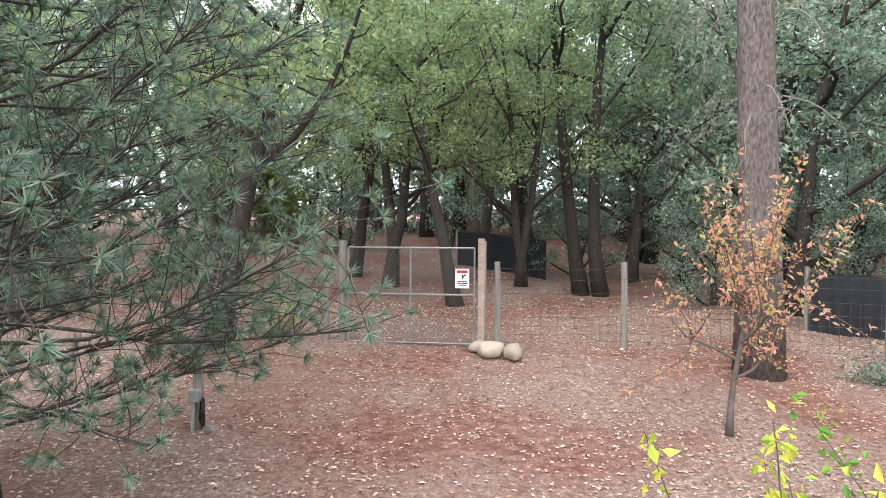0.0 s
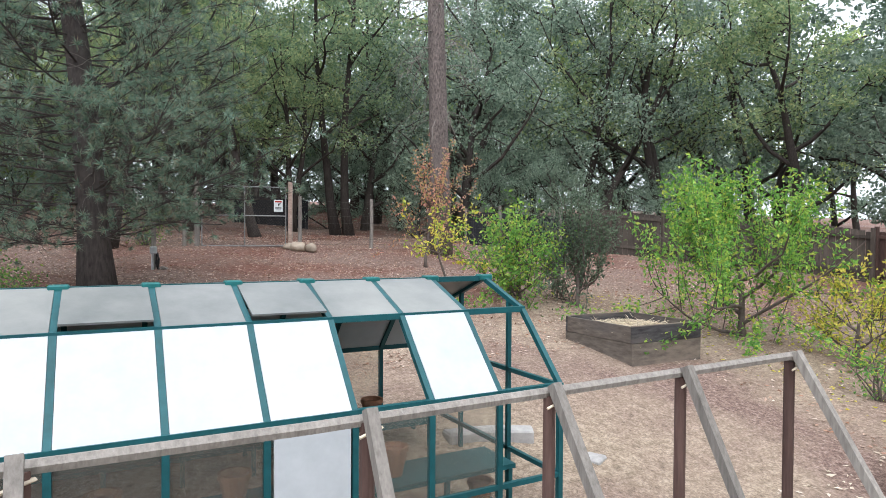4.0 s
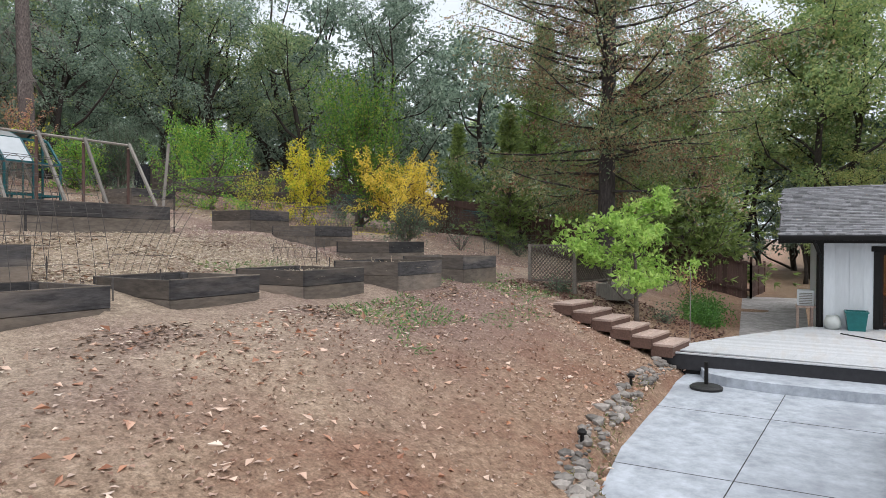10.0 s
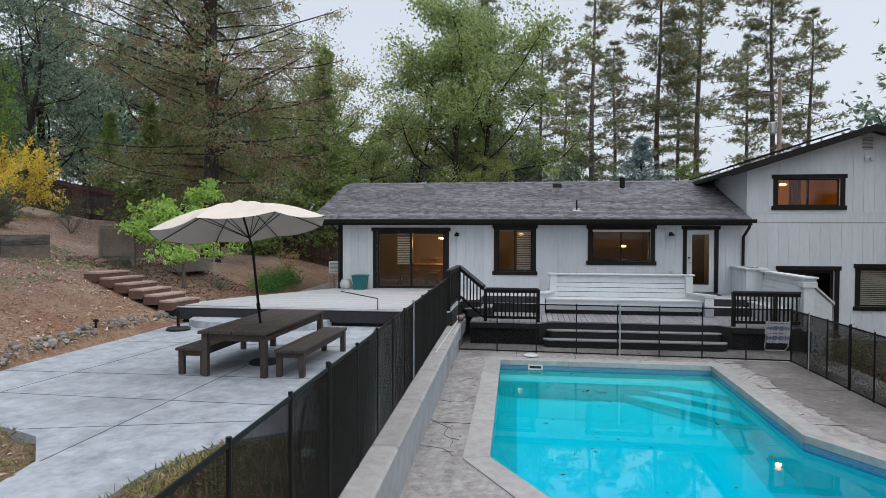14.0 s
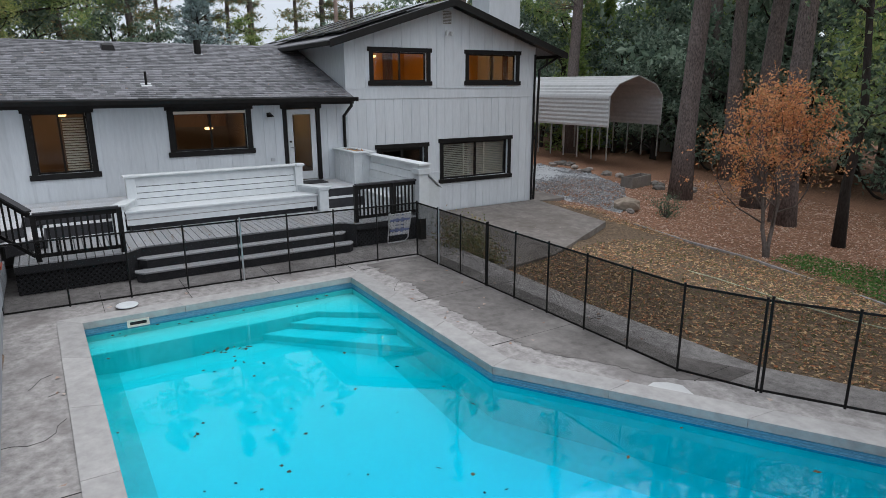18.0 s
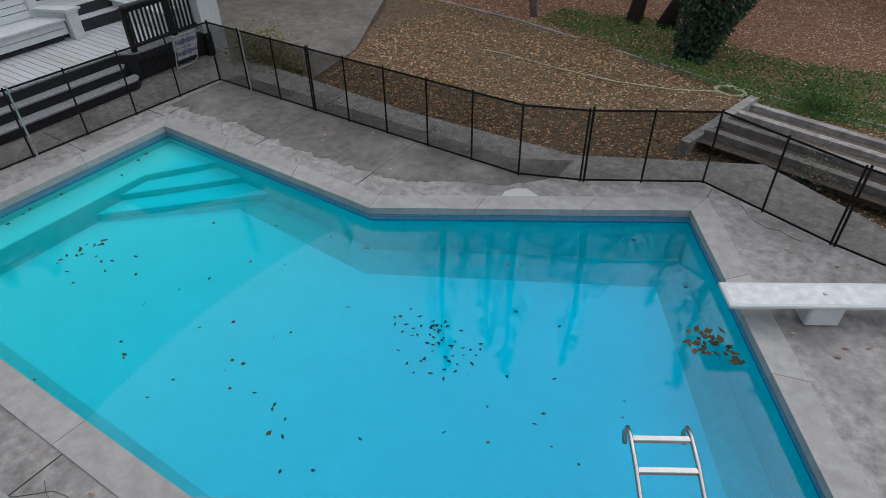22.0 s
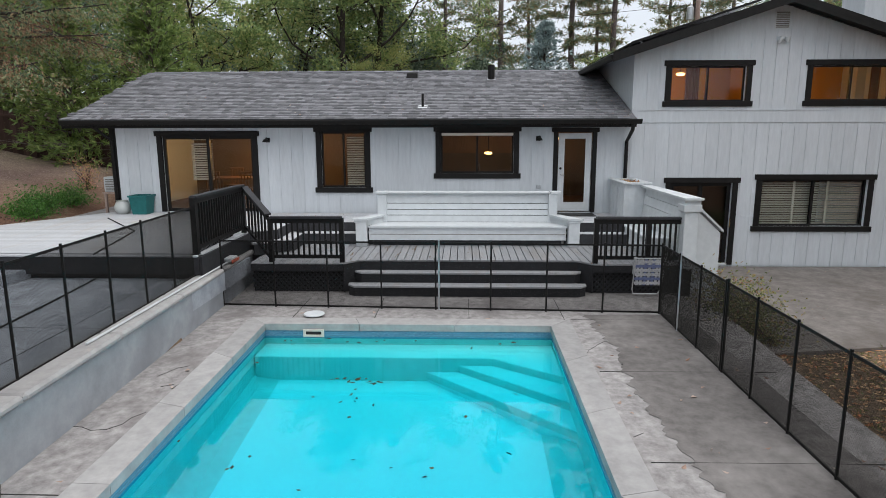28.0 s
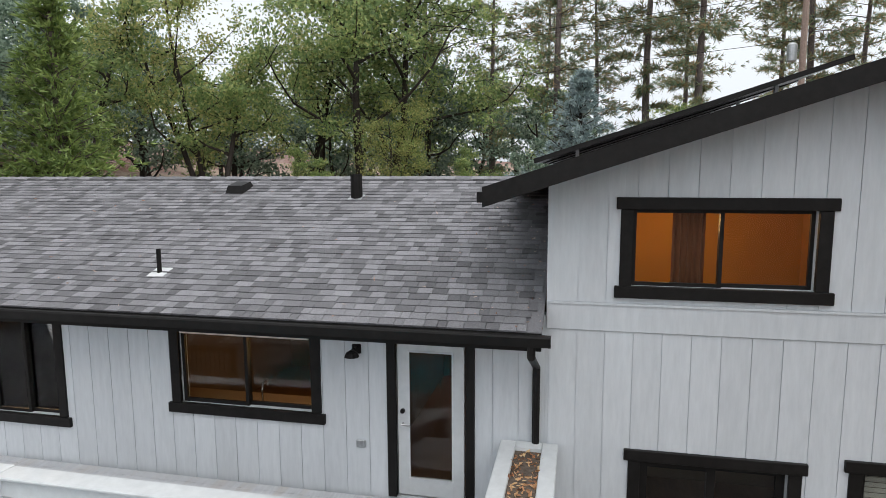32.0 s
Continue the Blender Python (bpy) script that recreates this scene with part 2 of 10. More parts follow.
TARP = surf("white_shade_panel", (0.38, 0.405, 0.43), (0.47, 0.50, 0.525), 4, 0.7, 0.08, big=0.12)
ROOFPANEL = surf("dusty_roof_panel", (0.13, 0.14, 0.14), (0.22, 0.225, 0.22), 3, 0.35, 0.1, big=0.35, c3=(0.30, 0.30, 0.28), wear=0.5)
STONE = surf("pale_boulder", (0.22, 0.18, 0.14), (0.38, 0.32, 0.26), 6, 0.9, 0.6, rand=0.2)
COBBLE = surf("river_cobble", (0.11, 0.098, 0.09), (0.31, 0.28, 0.255), 9, 0.8, 0.4, rand=0.45)
BLOCK = surf("retaining_block", (0.26, 0.25, 0.25), (0.42, 0.41, 0.40), 12, 0.9, 0.5, rand=0.15)
CARMETAL = surf("white_ribbed_sheet", (0.42, 0.425, 0.435), (0.56, 0.565, 0.575), 5, 0.5, 0.1, big=0.15)
BARK_PINE = surf("pine_bark", (0.045, 0.038, 0.036), (0.27, 0.222, 0.21), 10, 0.95, 1.0, rand=0.15, stretch=(2.4, 2.4, 0.9), big=0.3, spread=0.4)
BARK_DARK = surf("dark_plated_bark", (0.02, 0.018, 0.018), (0.10, 0.085, 0.08), 6, 0.95, 1.0, stretch=(3, 3, 0.8), big=0.3)
BARK_OAK = surf("oak_bark", (0.018, 0.015, 0.014), (0.075, 0.062, 0.055), 9, 0.95, 1.0, rand=0.25, stretch=(3, 3, 0.8), big=0.3)
BARK_FRUIT = surf("fruit_tree_bark", (0.07, 0.055, 0.048), (0.17, 0.14, 0.125), 15, 0.9, 0.4)
SOIL = surf("bed_soil_with_chips", (0.05, 0.038, 0.03), (0.20, 0.16, 0.13), 14, 0.95, 1.0, big=0.3)
WIRE = surf("bare_wire", (0.05, 0.045, 0.043), (0.11, 0.10, 0.095), 20, 0.6, 0.0)
RUBBER = surf("black_rubber", (0.012, 0.012, 0.013), (0.03, 0.03, 0.03), 20, 0.6, 0.1)
ORANGE_WALL = surf("warm_interior_wall", (0.46, 0.22, 0.025), (0.54, 0.28, 0.04), 2, 0.8, 0.02, big=0.1)
MAPLE_LEAF = leaf_mat("lime_maple_leaves", [(0.259, 0.424, 0.1), (0.388, 0.578, 0.142), (0.531, 0.706, 0.2)], 0.5, sat=1.0)
# room surfaces coloured dark to stand in for the dim light indoors
ROOM = surf("dim_room_wall", (0.10, 0.07, 0.05), (0.14, 0.10, 0.07), 2, 0.8, 0.02, big=0.15)
DARKWOOD = surf("interior_wood", (0.10, 0.05, 0.025), (0.20, 0.10, 0.05), 5, 0.5, 0.1, stretch=(1, 6, 1))
GLASS = clear("window_glass", (0.93, 0.95, 0.95), 1.38)
GHGLASS = clear("greenhouse_polycarbonate", (0.9, 0.9, 0.88), 1.3, 0.08, haze=0.07, haze_col=(0.5, 0.47, 0.42))
WATER = clear("pool_water", (0.30, 0.88, 0.92), 1.42, 0.0, 0.012, 1.4)


def deepen(m):
    """The water column tints more towards the deep end."""
    n, l = m.node_tree.nodes, m.node_tree.links
    t = next(q for q in n if q.type == "BSDF_TRANSPARENT")
    geo, sep, mr, mix = n.new("ShaderNodeNewGeometry"), n.new("ShaderNodeSeparateXYZ"), n.new("ShaderNodeMapRange"), n.new("ShaderNodeMix")
    mr.interpolation_type = "SMOOTHSTEP"
    mr.inputs[1].default_value, mr.inputs[2].default_value = 3.0, -5.5
    mix.data_type = "RGBA"
    mix.inputs[6].default_value, mix.inputs[7].default_value = (0.16, 0.865, 0.955, 1), (0.004, 0.76, 0.955, 1)
    l.new(geo.outputs["Position"], sep.inputs[0])
    l.new(sep.outputs["X"], mr.inputs[0])
    l.new(mr.outputs[0], mix.inputs[0])
    bench, pale = n.new("ShaderNodeMapRange"), n.new("ShaderNodeMix")
    bench.inputs[1].default_value, bench.inputs[2].default_value = 2.4, 3.0
    pale.data_type = "RGBA"
    pale.inputs[7].default_value = (0.36, 0.92, 0.95, 1)
    l.new(sep.outputs["X"], bench.inputs[0])
    l.new(bench.outputs[0], pale.inputs[0])
    l.new(mix.outputs[2], pale.inputs[6])
    l.new(pale.outputs[2], t.inputs["Color"])


deepen(WATER)
SCREEN = clear("black_fence_mesh", (0.62, 0.62, 0.62), 1.02, 0.5, haze=0.14, haze_col=(0.02, 0.02, 0.02))
MESHTHREAD = surf("black_mesh_thread", (0.016, 0.015, 0.014), (0.03, 0.029, 0.027), 20, 0.7, 0.0, spec=0.15)
BLIND = surf("cream_blind_slat", (0.55, 0.52, 0.45), (0.62, 0.58, 0.50), 8, 0.6, 0.02)

OAK_LEAF = leaf_mat("oak_leaves", [(0.0875, 0.15, 0.0892), (0.139, 0.225, 0.121), (0.201, 0.302, 0.161), (0.326, 0.377, 0.177)], 0.5)
LIVEOAK_LEAF = leaf_mat("live_oak_leaves", [(0.0957, 0.155, 0.116), (0.163, 0.246, 0.177), (0.251, 0.349, 0.252), (0.366, 0.458, 0.358)], 0.45)
LIME_LEAF = leaf_mat("autumn_lime_leaves", [(0.113, 0.203, 0.104), (0.19, 0.295, 0.133), (0.278, 0.379, 0.171), (0.437, 0.48, 0.204)], 0.5)
FRUIT_LEAF = leaf_mat("fruit_tree_leaves", [(0.077, 0.187, 0.055), (0.121, 0.286, 0.0715), (0.198, 0.385, 0.088), (0.374, 0.484, 0.11)], 0.45, sat=1.0)
GREYFRUIT_LEAF = leaf_mat("grey_green_leaves", [(0.076, 0.131, 0.082), (0.122, 0.184, 0.108), (0.184, 0.245, 0.162)], 0.40)
BUSH_LEAF = leaf_mat("bright_bush_leaves", [(0.0765, 0.196, 0.0425), (0.136, 0.306, 0.0595), (0.221, 0.408, 0.0765), (0.425, 0.476, 0.085)], 0.45, sat=1.0)
ROOFOAK_LEAF = leaf_mat("sunlit_oak_leaves", [(0.15, 0.24, 0.09), (0.24, 0.36, 0.12), (0.36, 0.47, 0.16), (0.54, 0.56, 0.20)], 0.55)
YELLOW_LEAF = leaf_mat("yellow_leaves", [(0.34, 0.44, 0.05), (0.66, 0.62, 0.06), (0.80, 0.70, 0.09), (0.80, 0.66, 0.07)], 0.45, sat=1.0)
GOLD_LEAF = leaf_mat("gold_leaves", [(0.50, 0.46, 0.07), (0.80, 0.64, 0.09), (0.88, 0.72, 0.18), (0.70, 0.52, 0.10)], 0.45, sat=1.0)
TURNING_LEAF = leaf_mat("turning_oak_leaves", [(0.22, 0.34, 0.10), (0.36, 0.46, 0.13), (0.52, 0.54, 0.17), (0.66, 0.60, 0.22)], 0.5)
YG_LEAF = leaf_mat("yellow_green_leaves", [(0.22, 0.36, 0.05), (0.42, 0.48, 0.07), (0.66, 0.58, 0.10), (0.72, 0.62, 0.14)], 0.45, sat=1.0)
RED_LEAF = leaf_mat("coral_red_leaves", [(0.50, 0.23, 0.17), (0.72, 0.36, 0.28), (0.66, 0.38, 0.20), (0.46, 0.44, 0.16), (0.78, 0.44, 0.36)], 0.45, sat=1.0)
ORANGE_LEAF = leaf_mat("rust_orange_leaves", [(0.42, 0.15, 0.05), (0.62, 0.25, 0.08), (0.70, 0.34, 0.13), (0.36, 0.22, 0.07)], 0.45)
NEEDLE = leaf_mat("pine_needles", [(0.432, 0.3, 0.12), (0.432, 0.288, 0.13), (0.131, 0.224, 0.14), (0.206, 0.318, 0.187), (0.3, 0.412, 0.244), (0.412, 0.374, 0.187)], 0.35)
NEEDLE_NEAR = leaf_mat("blue_green_needles", [(0.0602, 0.12, 0.0843), (0.112, 0.202, 0.144), (0.202, 0.318, 0.228), (0.249, 0.189, 0.12)], 0.35)
CEDAR_LEAF = leaf_mat("cedar_sprays", [(0.132, 0.221, 0.0577), (0.239, 0.34, 0.0881), (0.37, 0.475, 0.116)], 0.35)
GREYCEDAR = leaf_mat("dry_cedar_sprays", [(0.11, 0.17, 0.09), (0.20, 0.28, 0.16), (0.31, 0.38, 0.23), (0.42, 0.46, 0.31), (0.50, 0.29, 0.16)], 0.45)
BLUE_NEEDLE = leaf_mat("blue_spruce_needles", [(0.221, 0.319, 0.319), (0.368, 0.491, 0.491), (0.54, 0.664, 0.664)], 0.20)
IVY_LEAF = leaf_mat("ground_ivy", [(0.039, 0.117, 0.026), (0.078, 0.195, 0.039), (0.117, 0.260, 0.052)], 0.3, sat=1.0)
FALLEN = leaf_mat("fallen_leaves", [(0.17, 0.085, 0.055), (0.34, 0.22, 0.17), (0.50, 0.39, 0.33), (0.30, 0.14, 0.08), (0.66, 0.56, 0.49)], 0.1, sat=1.0)
STRAW = leaf_mat("straw", [(0.42, 0.34, 0.23), (0.60, 0.51, 0.38), (0.74, 0.66, 0.53), (0.48, 0.38, 0.26)], 0.2, sat=1.0)
CHIPS = leaf_mat("bleached_chips", [(0.36, 0.27, 0.20), (0.55, 0.45, 0.34), (0.68, 0.58, 0.47), (0.26, 0.18, 0.12)], 0.0)
GRASS = leaf_mat("dry_grass_blades", [(0.091, 0.117, 0.039), (0.169, 0.195, 0.065), (0.338, 0.286, 0.143), (0.39, 0.286, 0.169)], 0.3, sat=1.0)

WEED = leaf_mat("low_weeds", [(0.07, 0.16, 0.06), (0.12, 0.25, 0.08), (0.20, 0.34, 0.12), (0.30, 0.29, 0.12)], 0.3, sat=1.0)
DULL_SHRUB = leaf_mat("faded_shrub_leaves", [(0.10, 0.14, 0.06), (0.20, 0.22, 0.09), (0.34, 0.32, 0.12), (0.36, 0.20, 0.14)], 0.35, sat=1.0)
CLOD = leaf_mat("clay_crumbs", [(0.15, 0.0875, 0.0625), (0.3, 0.188, 0.138), (0.45, 0.312, 0.237), (0.575, 0.438, 0.362), (0.213, 0.112, 0.075)], 0.0, gloss=0.05, sat=1.0)
SODDEN = leaf_mat("sodden_leaves", [(0.02, 0.016, 0.01), (0.04, 0.03, 0.015), (0.10, 0.075, 0.03), (0.03, 0.035, 0.015)], 0.1, sat=1.0)
LAWNLEAF = leaf_mat("lawn_leaf_litter", [(0.162, 0.0743, 0.0405), (0.378, 0.176, 0.081), (0.54, 0.338, 0.176), (0.675, 0.486, 0.27), (0.459, 0.149, 0.054)], 0.1, sat=1.0)
YARDLEAF = leaf_mat("yard_leaf_litter", [(0.23, 0.092, 0.0517), (0.437, 0.23, 0.149), (0.667, 0.517, 0.425), (0.368, 0.149, 0.069), (0.759, 0.644, 0.552)], 0.1, sat=1.0)
OLDSLAB = surf("stained_old_concrete", (0.12, 0.105, 0.095), (0.30, 0.27, 0.25), 5, 0.8, 0.5, big=0.5, c3=(0.09, 0.075, 0.065), wear=0.75, spread=0.6)

# ---- mesh helpers ----
class Geo:
    """Gathers vertices and faces; made into one mesh in the end."""

    def __init__(self):
        self.v, self.f = [], []

    def add(self, vs, fs):
        k = len(self.v)
        self.v.extend([tuple(p) for p in vs])
        self.f.extend([tuple(i + k for i in q) for q in fs])
        return self

    def box(self, x0, x1, y0, y1, z0, z1, c=0.0):
        """A box; c cuts a small chamfer along its edges."""
        if c <= 0:
            vs = [(x, y, z) for z in (z0, z1) for y in (y0, y1) for x in (x0, x1)]
            return self.add(vs, [(0, 2, 3, 1), (4, 5, 7, 6), (0, 1, 5, 4), (2, 6, 7, 3), (0, 4, 6, 2), (1, 3, 7, 5)])
        b = bmesh.new()
        bmesh.ops.create_cube(b, size=1)
        bmesh.ops.scale(b, vec=(x1 - x0, y1 - y0, z1 - z0), verts=b.verts)
        bmesh.ops.translate(b, vec=((x0 + x1) / 2, (y0 + y1) / 2, (z0 + z1) / 2), verts=b.verts)
        bmesh.ops.bevel(b, geom=b.edges[:], offset=c, segments=1, affect="EDGES")
        b.verts.index_update()
        self.add([v.co[:] for v in b.verts], [[v.index for v in f.verts] for f in b.faces])
        b.free()
        return self

    def bar(self, a, b, w, h=None, up=(0, 0, 1)):
        """A square bar from a to b."""
        a, b = Vector(a), Vector(b)
        d = (b - a).normalized()
        s = d.cross(Vector(up))
        s = s.normalized() if s.length > 1e-4 else Vector((1, 0, 0))
        u = s.cross(d)
        h = w if h is None else h
        vs = [p + s * (i * w / 2) + u * (j * h / 2) for p in (a, b) for i, j in ((-1, -1), (1, -1), (1, 1), (-1, 1))]
        return self.add(vs, [(0, 1, 2, 3), (7, 6, 5, 4), (0, 4, 5, 1), (1, 5, 6, 2), (2, 6, 7, 3), (3, 7, 4, 0)])

    def tube(self, pts, radii, n=6, cap=True):
        """A round tube along points."""
        pts = [Vector(p) for p in pts]
        if not hasattr(radii, "__len__"):
            radii = [radii] * len(pts)
        rings, k = [], len(pts)
        ref = Vector((0.31, 0.17, 0.94))
        for i, p in enumerate(pts):
            d = pts[min(i + 1, k - 1)] - pts[max(i - 1, 0)]
            d = d.normalized() if d.length > 1e-7 else Vector((0, 0, 1))
            s = d.cross(ref)
            if s.length < 0.05:
                s = d.cross(Vector((1, 0, 0)))
            s.normalize()
            u = s.cross(d)
            rings.append([p + (s * math.cos(6.28318 * j / n) + u * math.sin(6.28318 * j / n)) * radii[i] for j in range(n)])
        fs = [(i * n + j, i * n + (j + 1) % n, (i + 1) * n + (j + 1) % n, (i + 1) * n + j) for i in range(k - 1) for j in range(n)]
        if cap:
            fs += [tuple(range(n))[::-1], tuple((k - 1) * n + j for j in range(n))]
        return self.add([v for r in rings for v in r], fs)

    def lathe(self, prof, n=16, at=(0, 0, 0)):
        """A turned body from (radius, height) pairs."""
        vs = [(at[0] + r * math.cos(6.28318 * j / n), at[1] + r * math.sin(6.28318 * j / n), at[2] + z) for r, z in prof for j in range(n)]
        k = len(prof)
        fs = [(i * n + j, i * n + (j + 1) % n, (i + 1) * n + (j + 1) % n, (i + 1) * n + j) for i in range(k - 1) for j in range(n)]
        fs += [tuple(range(n))[::-1], tuple((k - 1) * n + j for j in range(n))]
        return self.add(vs, fs)

    def prism(self, poly, z0, z1):
        """A flat polygon (seen from above, turning left) raised from z0 to z1."""
        k = len(poly)
        vs = [(x, y, z0) for x, y in poly] + [(x, y, z1) for x, y in poly]
        return self.add(vs, [tuple(range(k))[::-1], tuple(range(k, 2 * k))] + [(i, (i + 1) % k, k + (i + 1) % k, k + i) for i in range(k)])

    def rock(self, x, y, z, sx, sy, sz, rng, n=2):
        b = bmesh.new()
        bmesh.ops.create_icosphere(b, subdivisions=n, radius=1)
        o = Vector((rng.random() * 50, rng.random() * 50, 0))
        vs = []
        turn = rng.random() * 6.28
        for v in b.verts:
            q = v.co * (1 + 0.35 * noise.noise(v.co * 1.3 + o) + 0.12 * noise.noise(v.co * 3 + o))
            px, py = q.x * sx, q.y * sy
            vs.append((x + px * math.cos(turn) - py * math.sin(turn), y + px * math.sin(turn) + py * math.cos(turn), z + q.z * sz))
        b.verts.index_update()
        self.add(vs, [[v.index for v in f.verts] for f in b.faces])
        b.free()
        return self

    def mesh(self, name, mat, smooth=False):
        me = bpy.data.meshes.new(name)
        me.from_pydata(self.v, [], self.f)
        me.materials.append(mat)
        if smooth:
            me.polygons.foreach_set("use_smooth", [True] * len(me.polygons))
        me.update()
        return me


def part(name, geo, mat, parent=None, label="", smooth=False, at=None):
    """One mesh object, under a thing or a part when a parent is given."""
    me = geo if isinstance(geo, bpy.types.Mesh) else geo.mesh(name, mat, smooth)
    ob = new(name, me)
    if parent is not None:
        ob.parent = parent
    if at is not None:
        ob.matrix_basis = at
    return tagged(ob, label)


def thing(name, label, category, group="", at=None, kind=""):
    """The Empty at a thing's base, which holds its parts."""
    ob = tagged(new(name), label, category, group, kind)
    if at is not None:
        ob.matrix_basis = at
    return ob


def kites(name, mat, pos, length, width, rng, fold=0.25, down=0.0, flat=0.0, droop=None):
    """Many small folded leaves at the given places, as one mesh."""
    n = len(pos)
    d = rng.normal(size=(n, 3))
    d[:, 2] = d[:, 2] * (1 - flat) - down
    if droop is not None:
        d = d * 0.6 + droop
    d /= np.linalg.norm(d, axis=1)[:, None] + 1e-9
    s = np.cross(d, rng.normal(size=(n, 3)))
    if flat:
        s[:, 2] *= 1 - flat
    s /= np.linalg.norm(s, axis=1)[:, None] + 1e-9
    u = np.cross(s, d)
    L = length * rng.uniform(0.6, 1.3, n)[:, None]
    W = width * rng.uniform(0.6, 1.3, n)[:, None]
    v = np.empty((n, 4, 3))
    v[:, 0] = pos
    v[:, 1] = pos + d * L * 0.45 + s * W * 0.5 + u * W * fold
    v[:, 2] = pos + d * L
    v[:, 3] = pos + d * L * 0.45 - s * W * 0.5 + u * W * fold
    me = bpy.data.meshes.new(name)
    me.from_pydata(v.reshape(-1, 3).tolist(), [], np.arange(n * 4).reshape(-1, 4).tolist())
    me.materials.append(mat)
    return me


def tufts(name, mat, pos, axis, k, length, width, rng, spread=0.9):
    """Needle tufts: k thin triangles fan out from each place round its axis."""
    n = len(pos)
    p = np.repeat(pos, k, axis=0)
    a = np.repeat(axis, k, axis=0)
    d = a + rng.normal(size=(n * k, 3)) * spread
    d /= np.linalg.norm(d, axis=1)[:, None] + 1e-9
    s = np.cross(d, rng.normal(size=(n * k, 3)))
    s /= np.linalg.norm(s, axis=1)[:, None] + 1e-9
    L = length * rng.uniform(0.7, 1.2, n * k)[:, None]
    v = np.empty((n * k, 3, 3))
    v[:, 0] = p + s * width * 0.5
    v[:, 1] = p - s * width * 0.5
    v[:, 2] = p + d * L
    me = bpy.data.meshes.new(name)
    me.from_pydata(v.reshape(-1, 3).tolist(), [], np.arange(n * k * 3).reshape(-1, 3).tolist())
    me.materials.append(mat)
    return me


def inside(poly, x, y):
    """Which of the points lie in the polygon."""
    r = np.zeros(np.shape(x), bool)
    k = len(poly)
    for i in range(k):
        (x0, y0), (x1, y1) = poly[i], poly[(i + 1) % k]
        if y0 != y1:
            r ^= ((y0 > y) != (y1 > y)) & (x < (x1 - x0) * (y - y0) / (y1 - y0) + x0)
    return r


def grow(poly, d):
    """The polygon (turning left) with each edge moved outwards by d."""
    out, k = [], len(poly)
    for i in range(k):
        p, q, r = (Vector(poly[(i + j) % k]) for j in (-1, 0, 1))
        e, g = (q - p).normalized(), (r - q).normalized()
        m, o = Vector((e.y, -e.x)), Vector((g.y, -g.x))
        b = (m + o) / (1 + m.dot(o))
        out.append(tuple(q + b * d))
    return out

# ---- plan: pool, terraces, ground ----
POOL = [(3.55, -29.95), (3.55, -25.22), (-2.83, -25.35), (-7.75, -28.43), (-5.30, -32.38), (-1.28, -29.9)]
FENCE_E = [(4.28, -31.88), (-2.70, -31.88), (-3.60, -32.23), (-5.22, -33.2), (-7.1, -32.55), (-9.6, -32.0), (-12.5, -31.4)]
POOL_DECK = [(8.0, -33.2), (8.0, -23.9), (-16.0, -24.6), (-16.0, -32.2), (-9.0, -32.7), (-5.9, -34.3), (-3.2, -32.95), (0.0, -32.8)]
PATIO = [(6.0, -24.2), (4.3, -17.1), (1.7, -16.95), (-1.0, -17.05), (-2.6, -17.2), (-3.4, -17.6), (-3.95, -18.3), (-4.25, -19.4), (-4.6, -20.3), (-5.3, -20.9), (-6.4, -21.1), (-7.5, -21.5), (-6.6, -22.2), (-5.4, -22.2), (-4.5, -22.5), (-3.95, -23.2), (-3.75, -24.2)]
POOL, POOL_DECK, PATIO = POOL[::-1], POOL_DECK[::-1], PATIO[::-1]
if sum(a[0] * b[1] - a[1] * b[0] for a, b in zip(POOL, POOL[1:] + POOL[:1])) < 0:
    POOL = POOL[::-1]
if sum(a[0] * b[1] - a[1] * b[0] for a, b in zip(POOL_DECK, POOL_DECK[1:] + POOL_DECK[:1])) < 0:
    POOL_DECK = POOL_DECK[::-1]
if sum(a[0] * b[1] - a[1] * b[0] for a, b in zip(PATIO, PATIO[1:] + PATIO[:1])) < 0:
    PATIO = PATIO[::-1]
DECK_Z, PATIO_Z, SLAB_Z = 1.05, 0.62, -0.32
HOUSE_X, HOUSE_N, HOUSE_M, HOUSE_S = 9.75, -19.45, -32.65, -39.7


# raised beds: x, x, y, y, and the level below which their soil starts
BEDS = [(3.6, 5.2, -0.4, 1.22, 4.5), (3.6, 5.12, -5.68, -4.1, 3.65), (3.58, 5.12, -8.06, -6.5, 3.2), (3.25, 4.8, -10.62, -9.0, 2.8), (3.2, 4.86, -12.62, -11.0, 2.4), (0.82, 2.43, -12.48, -10.9, 2.4), (-1.47, 0.09, -12.2, -10.65, 2.35), (-3.8, -2.29, -12.06, -10.4, 2.25), (-6.1, -4.53, -11.95, -10.38, 2.2), (-6.25, -4.45, -10.1, -8.6, 2.75), (-9.4, 0.3, -6.62, -5.0, 3.5)]


